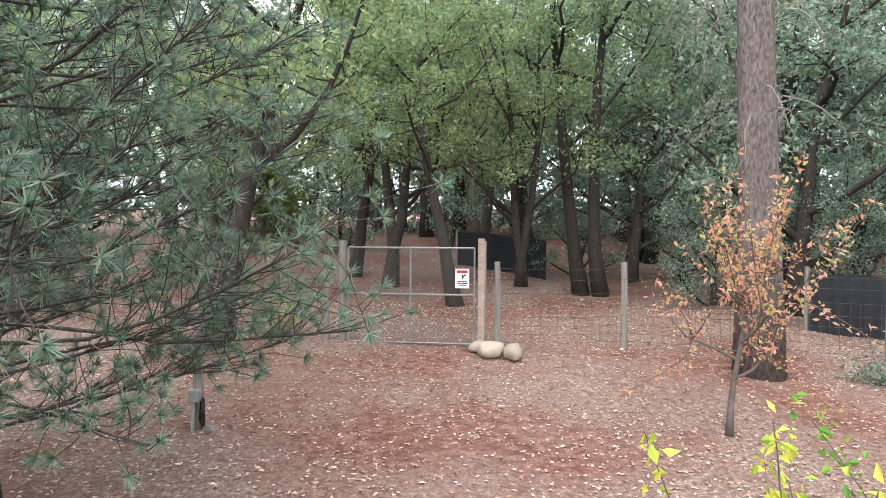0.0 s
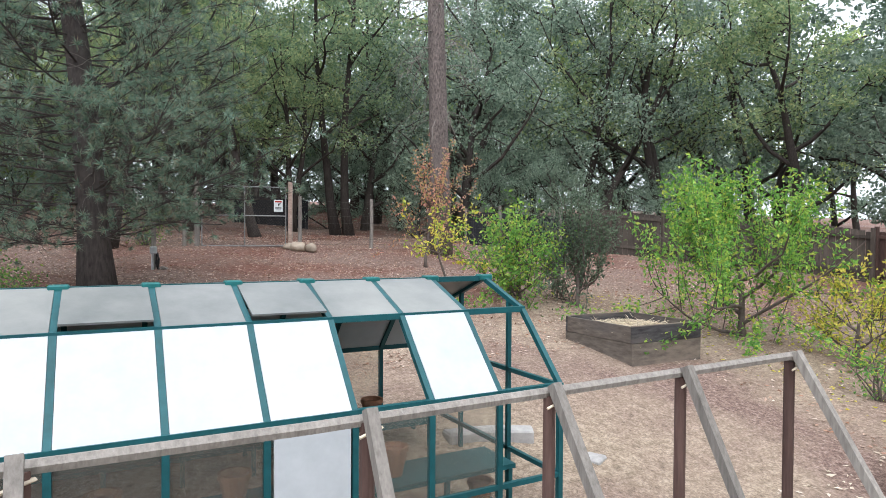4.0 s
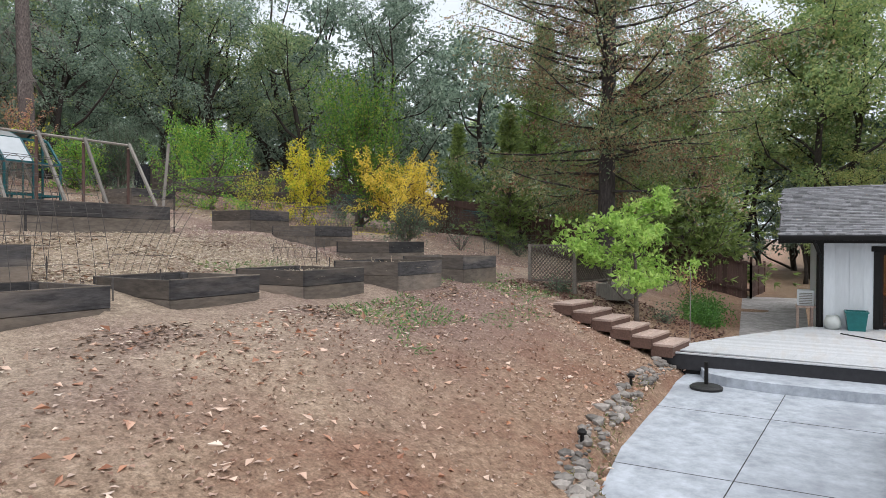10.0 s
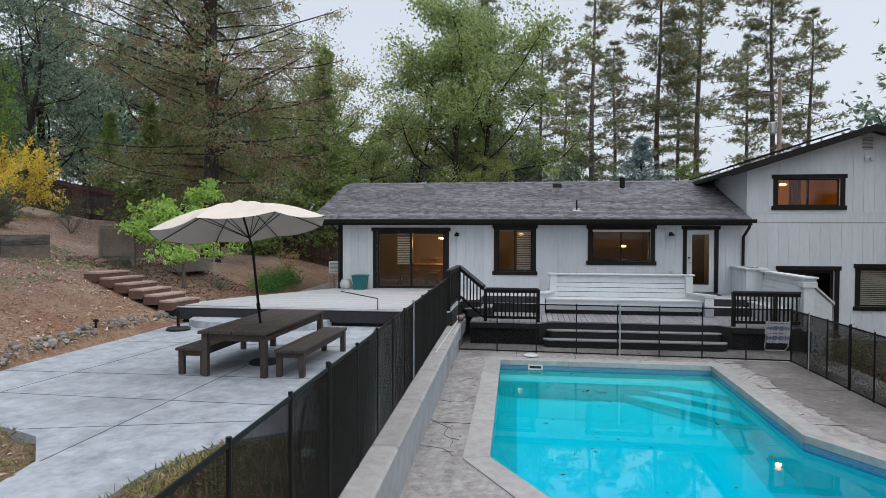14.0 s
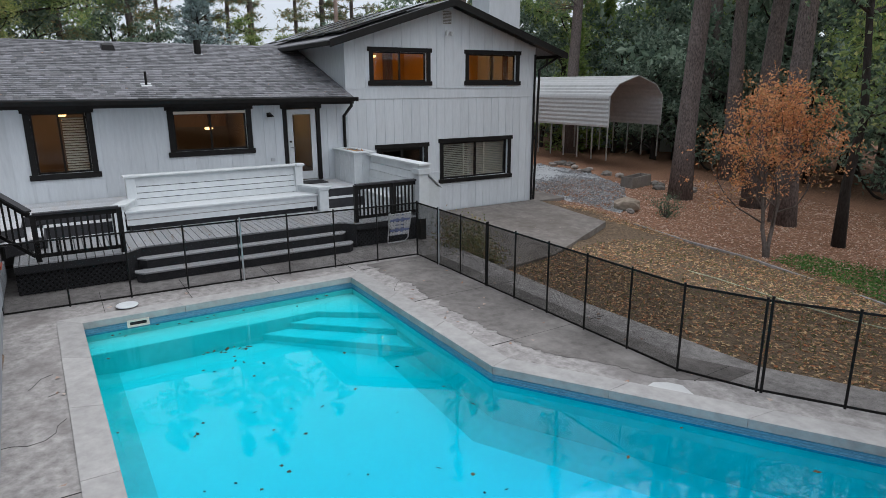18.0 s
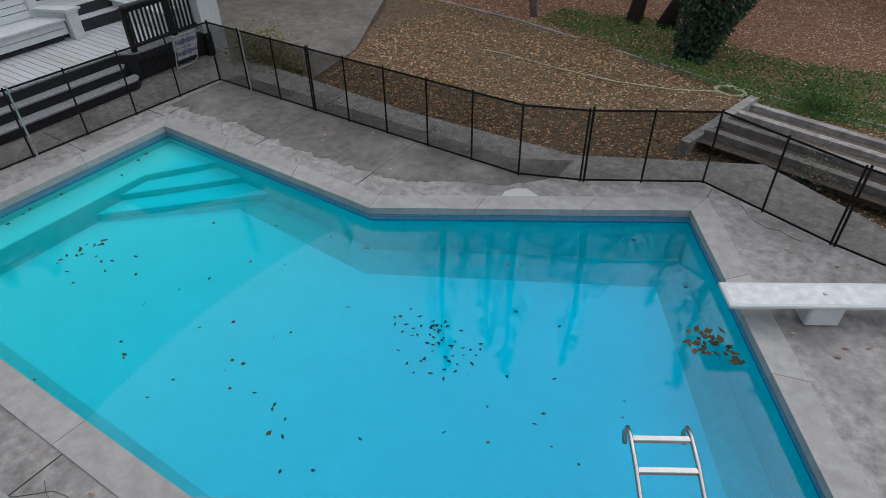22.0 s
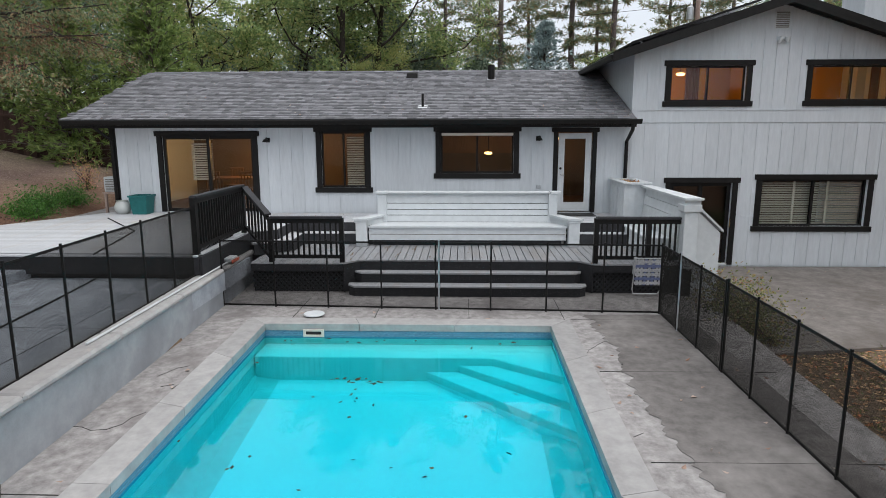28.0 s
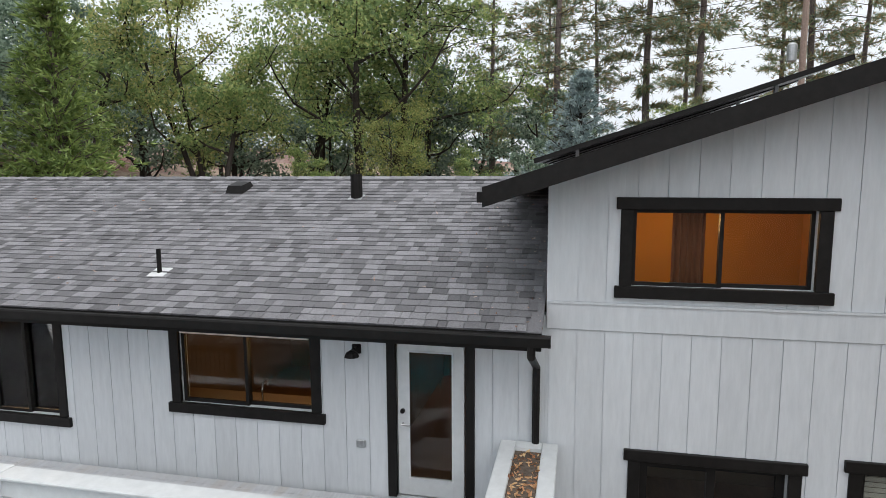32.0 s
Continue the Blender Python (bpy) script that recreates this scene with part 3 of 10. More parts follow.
def ground_z(x, y):
    """The height of the ground: a garden slope to the north, terraces, and a falling yard to the south."""
    x, y = np.asarray(x, float), np.asarray(y, float)
    prof_y = [-300, -60, -46, -41, -38, -33, -24.4, -18.2, -17.0, -15.6, -14.2, -12.4, -10, -8, -6.4, -5.6, -3.9, -0.4, 1.3, 3, 5.4, 8.2, 12, 18, 26, 40, 80, 300]
    prof_z = [-4.0, -2.0, -1.15, -0.80, -0.45, -0.33, 0.57, 0.60, 0.74, 1.25, 1.85, 2.28, 2.68, 3.05, 3.42, 3.5, 3.62, 4.3, 4.5, 4.95, 5.3, 5.55, 6.05, 6.55, 7.3, 8.6, 11.0, 22]
    z = np.interp(y, prof_y, prof_z)
    # the slope bulges towards the patio's far corner and runs down to the west
    west = np.clip((-3.0 - x) / 8.0, 0, 1)
    z = np.where((y > -24) & (y < -12), z - west * 0.0 + np.clip((-2.0 - x) / 4, 0, 1) * 0.25 * np.exp(-((y + 16.5) / 2.0) ** 2), z)
    # east of the stairs the ground falls to the house's path
    east = np.clip((x - 9.0) / 5.0, 0, 1)
    zone = np.clip((y + 19.5) / 3.0, 0, 1) * np.clip((-6.0 - y) / 6.0, 0, 1)
    z = z - east * zone * 0.35 * np.clip(z - 1.0, 0, 3)
    path = (x > 8.4) & (y < -17.2) & (y > -24)
    z = np.where(path, 0.75, z)
    z = z + 0.05 * np.sin(x * 0.9 + y * 0.35) * np.cos(y * 0.7) + 0.03 * np.sin(x * 2.3) * np.sin(y * 1.9)
    far = np.clip((np.hypot(x - 5, y + 15) - 45) / 60, 0, 1)
    z = z + far * np.where(x > 30, 1.0, 0.0)
    z = z + np.clip((-34.0 - y) / 5.0, 0, 1) * np.clip((x - 3.0) * 0.05, -0.5, 0.9)
    paved = inside(grow(POOL_DECK, 0.6), x, y)
    z = np.where(paved & (y < -24.62 + 0.0342 * (x + 15.5)), np.minimum(z, -0.18), z)
    z = np.where(inside(PATIO, x, y), np.minimum(z, PATIO_Z - 0.14), z)
    z = np.where((x > 4.6) & (x < 24) & (y > -40.2) & (y < -19.0), np.minimum(z, -0.5), z)
    for bx0, bx1, by0, by1, bz in BEDS:
        z = np.where((x > bx0 + 0.05) & (x < bx1 - 0.05) & (y > by0 + 0.05) & (y < by1 - 0.05), np.minimum(z, bz), z)
    z = np.where(inside(grow(POOL, 0.5), x, y), -3.4, z)
    return z


def steps_of(a, b, d):
    return np.linspace(a, b, int(round((b - a) / d)) + 1)


gx = np.concatenate([[-600, -300, -150, -90, -60], steps_of(-45, -15, 2.0)[:-1], steps_of(-15, 16, 0.34)[:-1], steps_of(16, 40, 1.2), [44, 50, 60, 80, 120, 200, 400, 700]])
gy = np.concatenate([[-700, -400, -200, -120, -90, -70], steps_of(-60, -44, 1.0)[:-1], steps_of(-44, 14, 0.34)[:-1], steps_of(14, 40, 1.0), [44, 50, 60, 80, 120, 200, 400, 700]])
GX, GY = np.meshgrid(gx, gy)
GZ = ground_z(GX, GY)
nx, ny = len(gx), len(gy)
me = bpy.data.meshes.new("ground")
idx = np.arange(nx * ny).reshape(ny, nx)
me.from_pydata(np.stack([GX, GY, GZ], -1).reshape(-1, 3).tolist(), [], np.stack([idx[:-1, :-1], idx[:-1, 1:], idx[1:, 1:], idx[1:, :-1]], -1).reshape(-1, 4).tolist())
me.polygons.foreach_set("use_smooth", [True] * len(me.polygons))


def ground_material():
    """Bare earth with trodden paths, leaf litter under the trees, rust-red clay on the bank and mown dry grass to the south."""
    m, n, l, p = nodes_of("ground_earth")
    geo = n.new("ShaderNodeNewGeometry")
    sep = n.new("ShaderNodeSeparateXYZ")
    l.new(geo.outputs["Position"], sep.inputs[0])

    def tex(scale, detail=8, rough=0.6):
        t = n.new("ShaderNodeTexNoise")
        t.inputs["Scale"].default_value, t.inputs["Detail"].default_value, t.inputs["Roughness"].default_value = scale, detail, rough
        l.new(geo.outputs["Position"], t.inputs["Vector"])
        return t.outputs["Fac"]

    def ramp(fac, stops):
        r = n.new("ShaderNodeValToRGB")
        el = r.color_ramp.elements
        while len(el) < len(stops):
            el.new(0.5)
        for e, (pos, c) in zip(el, stops):
            e.position, e.color = pos, (*c, 1)
        l.new(fac, r.inputs["Fac"])
        return r.outputs[0]

    def mix(fac, a, b):
        k = n.new("ShaderNodeMix")
        k.data_type = "RGBA"
        l.new(fac, k.inputs[0])
        l.new(a, k.inputs[6])
        l.new(b, k.inputs[7])
        return k.outputs[2]

    def band(axis, a, b, warp=2.0):
        w = n.new("ShaderNodeMath")
        w.operation = "MULTIPLY_ADD"
        l.new(tex(0.35, 5), w.inputs[0])
        w.inputs[1].default_value = warp * 2
        s = n.new("ShaderNodeMath")
        s.operation = "ADD"
        l.new(sep.outputs[axis], w.inputs[2])
        l.new(w.outputs[0], s.inputs[0])
        s.inputs[1].default_value = -warp
        r = n.new("ShaderNodeMapRange")
        r.interpolation_type = "SMOOTHSTEP"
        r.inputs[1].default_value, r.inputs[2].default_value = a, b
        l.new(s.outputs[0], r.inputs[0])
        return r.outputs[0]

    fine = tex(9, 10, 0.7)
    earth = ramp(fine, [(0.25, (0.13, 0.097, 0.073)), (0.5, (0.30, 0.236, 0.180)), (0.75, (0.47, 0.385, 0.305))])
    clay = ramp(fine, [(0.25, (0.095, 0.056, 0.038)), (0.5, (0.255, 0.167, 0.115)), (0.75, (0.43, 0.31, 0.225))])
    wet = ramp(tex(23, 9, 0.75), [(0.3, (0.085, 0.04, 0.028)), (0.5, (0.19, 0.095, 0.062)), (0.72, (0.32, 0.18, 0.125))])
    clay = mix(ramp(tex(0.75, 7, 0.65), [(0.44, (0, 0, 0)), (0.6, (0.8, 0.8, 0.8))]), clay, wet)
    litter = ramp(tex(16, 10, 0.75), [(0.3, (0.060, 0.036, 0.030)), (0.5, (0.185, 0.126, 0.106)), (0.7, (0.38, 0.29, 0.255))])
    lawn = ramp(tex(11, 9, 0.7), [(0.3, (0.055, 0.04, 0.03)), (0.5, (0.15, 0.108, 0.073)), (0.72, (0.28, 0.20, 0.14))])
    patch = ramp(tex(0.22, 5), [(0.42, (0, 0, 0)), (0.58, (1, 1, 1))])
    col = mix(patch, earth, litter)
    col = mix(band("Y", 1.5, 6.0), col, litter)
    rust = ramp(tex(7, 9, 0.75), [(0.3, (0.055, 0.024, 0.018)), (0.5, (0.155, 0.075, 0.058)), (0.72, (0.32, 0.20, 0.165))])
    needles = n.new("ShaderNodeMath")
    needles.operation = "MULTIPLY"
    l.new(ramp(tex(0.3, 6, 0.65), [(0.44, (0, 0, 0)), (0.6, (1, 1, 1))]), needles.inputs[0])
    l.new(band("Y", 0.0, 4.0), needles.inputs[1])
    col = mix(needles.outputs[0], col, rust)
    slope = n.new("ShaderNodeMath")
    slope.operation = "MULTIPLY"
    l.new(band("Y", -13.2, -16.4, 1.2), slope.inputs[0])
    slope.inputs[1].default_value = 0.85
    col = mix(slope.outputs[0], col, clay)
    worn = n.new("ShaderNodeMath")
    worn.operation = "MULTIPLY"
    l.new(band("Y", -17.2, -18.6, 0.5), worn.inputs[0])
    worn.inputs[1].default_value = 0.75
    col = mix(worn.outputs[0], col, lawn)
    col = mix(band("Y", -31.5, -33.0, 0.4), col, lawn)
    yard = ramp(tex(13, 10, 0.75), [(0.3, (0.07, 0.034, 0.023)), (0.5, (0.235, 0.126, 0.080)), (0.72, (0.44, 0.275, 0.19))])
    col = mix(band("Y", -40.2, -41.6, 0.5), col, yard)
    grit = n.new("ShaderNodeMapRange")
    grit.inputs[1].default_value, grit.inputs[2].default_value, grit.inputs[3].default_value, grit.inputs[4].default_value = 0.3, 0.7, 0.5, 1.55
    l.new(tex(34, 6, 0.75), grit.inputs[0])
    shade = n.new("ShaderNodeHueSaturation")
    l.new(grit.outputs[0], shade.inputs["Value"])
    l.new(col, shade.inputs["Color"])
    l.new(shade.outputs[0], p.inputs["Base Color"])
    p.inputs["Roughness"].default_value, p.inputs["Specular IOR Level"].default_value = 0.95, 0.15
    b = n.new("ShaderNodeBump")
    b.inputs["Strength"].default_value, b.inputs["Distance"].default_value = 0.8, 0.05
    l.new(fine, b.inputs["Height"])
    l.new(b.outputs[0], p.inputs["Normal"])
    return m


me.materials.append(ground_material())
ground = tagged(new("ground", me), "bare brown earth with leaf litter, a clay bank and dry lawn", "ground", kind="structure")


def at_ground(x, y):
    return float(ground_z(x, y))


# ---- paving, pool and walls ----
def ring(outer, inner, z0, z1):
    """A slab between two outlines of equally many corners."""
    g, k = Geo(), len(outer)
    vs = [(x, y, z) for z in (z0, z1) for line in (outer, inner) for x, y in line]
    fs = []
    for i in range(k):
        j = (i + 1) % k
        fs += [(2 * k + i, 2 * k + j, 3 * k + j, 3 * k + i), (i, j, 2 * k + j, 2 * k + i), (k + j, k + i, 3 * k + i, 3 * k + j)]
    return g.add(vs, fs)


def slab_with_hole(poly, hole, z0, z1, name, mat):
    b = bmesh.new()
    es = []
    for line in (poly, hole):
        vs = [b.verts.new((x, y, z1)) for x, y in line]
        es += [b.edges.new((vs[i], vs[(i + 1) % len(vs)])) for i in range(len(vs))]
    bmesh.ops.triangle_fill(b, use_beauty=True, edges=es)
    bmesh.ops.recalc_face_normals(b, faces=b.faces)
    if b.faces[:] and sum(f.normal.z for f in b.faces) < 0:
        bmesh.ops.reverse_faces(b, faces=b.faces)
    ext = bmesh.ops.extrude_face_region(b, geom=b.faces[:])
    bmesh.ops.translate(b, vec=(0, 0, z0 - z1), verts=[v for v in ext["geom"] if isinstance(v, bmesh.types.BMVert)])
    bmesh.ops.recalc_face_normals(b, faces=b.faces)
    m = bpy.data.meshes.new(name)
    b.to_mesh(m)
    b.free()
    m.materials.append(mat)
    return m


COPE = grow(POOL, 0.32)
pool_deck = tagged(new("pool_deck", slab_with_hole(POOL_DECK, COPE, -0.22, -0.004, "pool_deck", POOLDECK)), "stained grey-brown stamped concrete pool deck with cracks", "pavement", kind="structure")
pool = thing("swimming_pool", "bright turquoise swimming pool with concrete coping and blue tile band", "pool", kind="structure")
cope_in, cope_out = grow(POOL, -0.03), COPE
for i in range(len(POOL)):
    j = (i + 1) % len(POOL)
    a, b, c, d = Vector(cope_out[i]), Vector(cope_out[j]), Vector(cope_in[j]), Vector(cope_in[i])
    count = max(2, int((b - a).length / 1.55))
    for s in range(count):
        f0, f1 = s / count, (s + 1) / count
        gap = 0.004 / (b - a).length
        q = [a.lerp(b, f0 + gap), a.lerp(b, f1 - gap), d.lerp(c, f1 - gap), d.lerp(c, f0 + gap)]
        part("coping_stone", Geo().prism([tuple(v) for v in q], -0.10, 0.012), COPING, pool)
WATER_Z = -0.205


def depth_at(x, y):
    """Shallow by the steps, falling to the deep end."""
    return -0.68 - 0.055 * (3.55 - x)


g = Geo()
k = len(POOL)
inner = grow(POOL, -0.4)
LINER = surf("teal_liner_wall", (0.26, 0.60, 0.58), (0.40, 0.76, 0.73), 9, 0.6, 0.05, big=0.12, spread=0.6)
part("basin_wall", Geo().add([(x, y, -0.235) for x, y in POOL] + [(x, y, depth_at(x, y) + 0.05 + 0.02 * (3.55 - x)) for x, y in POOL] + [(x, y, depth_at(x, y)) for x, y in inner],
                             [(i, k + i, k + (i + 1) % k, (i + 1) % k) for i in range(k)] + [(k + i, 2 * k + i, 2 * k + (i + 1) % k, k + (i + 1) % k) for i in range(k)]), LINER, pool, "teal patterned liner wall")
g.add([(x, y, depth_at(x, y)) for x, y in inner], [tuple(range(k))])
part("basin_floor", g, PLASTER, pool, "pale cyan liner floor")
TILE = surf("blue_pool_tile", (0.04, 0.13, 0.24), (0.22, 0.42, 0.56), 22, 0.25, 0.1, stretch=(1, 1, 6), big=0.2, spec=0.5)
TILE_GROUT = surf("teal_tile_band", (0.05, 0.16, 0.24), (0.10, 0.24, 0.33), 14, 0.4, 0.1)
for i in range(k):
    j = (i + 1) % k
    (x0, y0), (x1, y1) = POOL[i], POOL[j]
    (u0, v0), (u1, v1) = inner[i], inner[j]
    e = (Vector((x1, y1)) - Vector((x0, y0))).normalized()
    nrm = Vector((-e.y, e.x)) * 0.012
    part("tile_band", Geo().add([(x0, y0, -0.236), (x1, y1, -0.236), (x1, y1, -0.10), (x0, y0, -0.10), (x0 + nrm.x, y0 + nrm.y, -0.236), (x1 + nrm.x, y1 + nrm.y, -0.236), (x1 + nrm.x, y1 + nrm.y, -0.10), (x0 + nrm.x, y0 + nrm.y, -0.10)],
                                 [(4, 5, 6, 7), (3, 2, 1, 0), (0, 1, 5, 4), (7, 6, 2, 3)]), TILE, pool, "dark blue patterned tile band")
    for row in (0, 1, 2):
        zc = -0.118 - row * 0.034
        part("tile_course", Geo().bar((x0 + nrm.x, y0 + nrm.y, zc), (x1 + nrm.x, y1 + nrm.y, zc), 0.008, 0.008), TILE_GROUT, pool)
# a ledge along the shallow end and corner steps that go down from it
part("entry_ledge", Geo().prism([(3.545, -29.94), (3.545, -25.25), (2.95, -25.25), (2.95, -28.95), (2.25, -29.94)], -1.4, -0.34), PLASTER, pool, "pale bench along the shallow end")
part("ledge_face", Geo().box(2.93, 2.949, -28.95, -25.25, -0.8, -0.345), LINER, pool)
part("ledge_face", Geo().bar((2.945, -28.95, -0.42), (2.24, -29.94, -0.42), 0.02, 0.14), LINER, pool)
for z, a, b in ((-0.45, -28.45, 1.62), (-0.56, -27.95, 1.0)):
    part("entry_step", Geo().prism([(2.925, -29.94), (2.925, a), (b, -29.94)], -1.4, z), PLASTER, pool)
    part("step_face", Geo().bar((2.92, a, z - 0.06), (b - 0.01, -29.94, z - 0.06), 0.02, 0.10), LINER, pool)
water = Geo().add([(x, y, WATER_Z) for x, y in POOL], [tuple(range(k))])
tagged(part("water", water, WATER), "still turquoise pool water mirroring trees and sky", "water", kind="structure")

patio_slab = part("patio", Geo().prism(PATIO, 0.30, PATIO_Z), CONCRETE)
tagged(patio_slab, "pale blue-grey stamped concrete patio with saw-cut joints", "patio", kind="structure")
wall = thing("retaining_wall", "grey concrete pool retaining wall with a rounded cap", "wall", kind="structure")
part("wall_body", Geo().bar((-15.5, -24.70, 0.2), (6.45, -23.95, 0.2), 0.28, 0.8), surf("grey_wall_render", (0.26, 0.28, 0.30), (0.38, 0.40, 0.43), 4, 0.8, 0.3, big=0.25, c3=(0.2, 0.21, 0.23)), wall)
for i in range(12):
    part("cap_stone", Geo().box(0.004, 1.822, -0.19, 0.19, 0.60, 0.69, 0.03), COPING, wall, at=pose(-15.5 + i * 1.83, -24.70 + i * 0.0625, 0, 0, 0, 1.96))
slab = part("slab", Geo().prism([(4.9, -32.9), (8.0, -32.9), (9.7, -32.9), (9.7, -39.9), (5.6, -39.2), (3.6, -35.4), (3.2, -33.2)], -0.62, SLAB_Z), OLDSLAB)
tagged(slab, "grey concrete slab below the two-storey wall", "pavement", kind="structure")
tagged(part("driveway_strip", Geo().prism([(9.7, -39.9), (9.7, -41.3), (15, -41.6), (20, -41.6), (20, -39.9)], -0.9, -0.38), OLDSLAB), "concrete walk beside the house end wall", "pavement", kind="structure")
path_strip = part("side_path", Geo().prism([(9.6, -19.3), (8.9, -17.7), (22, -16.9), (22, -19.3)], 0.5, 0.80), POOLDECK)
tagged(path_strip, "narrow concrete path along the house end", "pavement", kind="structure")

# ---- house ----
house = thing("house", "white board-sided house with black trim and dark shingle roof", "house")
# openings in the front wall: name, y0, y1, z0, z1
OPEN_N = [("slider", -23.12, -20.78, 1.07, 3.0), ("window_a", -26.0, -24.88, 1.70, 3.1), ("kitchen", -29.76, -27.92, 2.06, 3.1), ("door", -31.72, -30.86, 1.07, 3.08)]
OPEN_S = [("up_a", -35.38, -33.56, 3.82, 4.66), ("up_b", -38.88, -36.95, 3.82, 4.66), ("low_slider", -35.26, -33.72, -0.28, 1.82), ("low_win", -38.6, -35.97, 0.72, 1.90)]


def wall_with_openings(x0, x1, ya, yb, za, zb, holes, top=None):
    """A wall along y of true thickness, cut by its openings; top(y) can slope its head."""
    out = []
    ys = sorted({ya, yb, *[h[1] for h in holes], *[h[2] for h in holes]})
    for a, b in zip(ys, ys[1:]):
        zs = [za]
        for h in sorted(holes, key=lambda h: h[3]):
            if h[1] <= a + 1e-6 and h[2] >= b - 1e-6:
                zs += [h[3], h[4]]
        zs.append(zb)
        for z0, z1 in zip(zs[::2], zs[1::2]):
            if z1 - z0 > 0.01:
                out.append(Geo().box(x0, x1, a, b, z0, z1))
    return out


WX0, WX1 = HOUSE_X, HOUSE_X + 0.16
for g in wall_with_openings(WX0, WX1, HOUSE_M, HOUSE_N, -0.35, 3.45, OPEN_N) + wall_with_openings(WX0, WX1, HOUSE_S, HOUSE_M, -0.35, 5.0, OPEN_S):
    part("wall_panel", g, SIDING, house)
PEAK_Y, PEAK_Z, PITCH = -36.05, 6.20, 0.32
g = Geo()
for x in (WX0, WX1):
    g.add([(x, HOUSE_S, 5.0), (x, HOUSE_M, 5.0), (x, HOUSE_M, PEAK_Z - 0.1 - PITCH * (HOUSE_M - PEAK_Y)), (x, PEAK_Y, PEAK_Z - 0.1), (x, HOUSE_S, PEAK_Z - 0.1 - PITCH * (PEAK_Y - HOUSE_S))], [(0, 1, 2, 3, 4) if x == WX1 else (4, 3, 2, 1, 0)])
part("gable_wall", g, SIDING, house)
BACK_X = 18.2
part("end_wall_south", Geo().box(WX1, BACK_X + 1.5, HOUSE_S, HOUSE_S + 0.16, -0.35, 5.0), SIDING, house)
part("end_wall_north", Geo().box(WX1, BACK_X, HOUSE_N - 0.16, HOUSE_N, -0.1, 3.45), SIDING, house)
part("back_wall", Geo().box(BACK_X, BACK_X + 0.16, HOUSE_M, HOUSE_N, -0.1, 3.45), SIDING, house)
part("back_wall_high", Geo().box(BACK_X + 1.34, BACK_X + 1.5, HOUSE_S + 0.16, HOUSE_M, -0.35, 5.0), SIDING, house)
part("step_wall", Geo().box(WX1, BACK_X + 1.34, HOUSE_M - 0.16, HOUSE_M, -0.1, 5.05), SIDING, house)
part("north_gable", Geo().add([(WX0, HOUSE_N, 3.4), (BACK_X, HOUSE_N, 3.4), (13.75, HOUSE_N, 4.75)], [(0, 1, 2)]), SIDING, house)
# floors and ceilings
part("floor_low", Geo().box(WX1, BACK_X, HOUSE_M, HOUSE_N - 0.16, 0.85, 1.03), DARKWOOD, house)
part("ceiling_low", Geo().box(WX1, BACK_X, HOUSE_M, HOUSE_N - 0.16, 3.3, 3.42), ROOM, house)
part("floor_ground", Geo().box(WX1, 16.0, HOUSE_S + 0.16, HOUSE_M - 0.16, -0.45, -0.28), DARKWOOD, house)
part("floor_upper", Geo().box(WX1, BACK_X, HOUSE_S + 0.16, HOUSE_M - 0.16, 2.3, 2.5), DARKWOOD, house)
part("ceiling_upper", Geo().box(WX1, BACK_X, HOUSE_S + 0.16, HOUSE_M - 0.16, 4.9, 4.98), ORANGE_WALL, house)
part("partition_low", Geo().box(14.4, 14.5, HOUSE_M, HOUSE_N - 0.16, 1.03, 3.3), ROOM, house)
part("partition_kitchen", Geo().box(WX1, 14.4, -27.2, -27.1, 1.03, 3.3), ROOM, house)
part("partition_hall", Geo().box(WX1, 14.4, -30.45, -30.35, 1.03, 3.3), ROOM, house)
part("partition_upper", Geo().box(12.6, 12.7, HOUSE_S + 0.16, HOUSE_M - 0.16, 2.5, 4.9), ORANGE_WALL, house)
part("partition_rooms", Geo().box(WX1, 12.6, -36.25, -36.15, 2.5, 4.9), ORANGE_WALL, house)
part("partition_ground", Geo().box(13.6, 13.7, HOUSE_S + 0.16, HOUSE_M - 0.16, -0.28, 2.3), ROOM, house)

# siding boards: upright, with a narrow groove between, cut round the openings
SIDE_MESH = {}


def siding(ya, yb, za, head, holes, parent, pitch=0.2):
    ys = sorted({round(ya + i * pitch, 4) for i in range(int((yb - ya) / pitch) + 1)} | {ya, yb})
    for a, b in zip(ys, ys[1:]):
        cut = sorted({a, b, *[min(max(e, a), b) for h in holes for e in (h[1] - 0.09, h[2] + 0.09)]})
        for c, d in zip(cut, cut[1:]):
            if d - c < 0.02:
                continue
            mid, zs = (c + d) / 2, [za]
            for h in sorted(holes, key=lambda h: h[3]):
                if h[1] - 0.09 < mid < h[2] + 0.09:
                    zs += [h[3] - 0.08, h[4] + 0.08]
            zs.append(head(mid))
            for z0, z1 in zip(zs[::2], zs[1::2]):
                if z1 - z0 > 0.03:
                    g0 = 0.004 if abs(c - a) < 1e-6 else 0
                    g1 = 0.004 if abs(d - b) < 1e-6 else 0
                    key = (round(d - c - g0 - g1, 3), round(z1 - z0, 3))
                    if key not in SIDE_MESH:
                        SIDE_MESH[key] = Geo().box(-0.012, 0.0, 0, key[0], 0, key[1]).mesh("siding_board", SIDING)
                    part("siding_board", SIDE_MESH[key], None, parent, at=Matrix.Translation((WX0, c + g0, z0)))


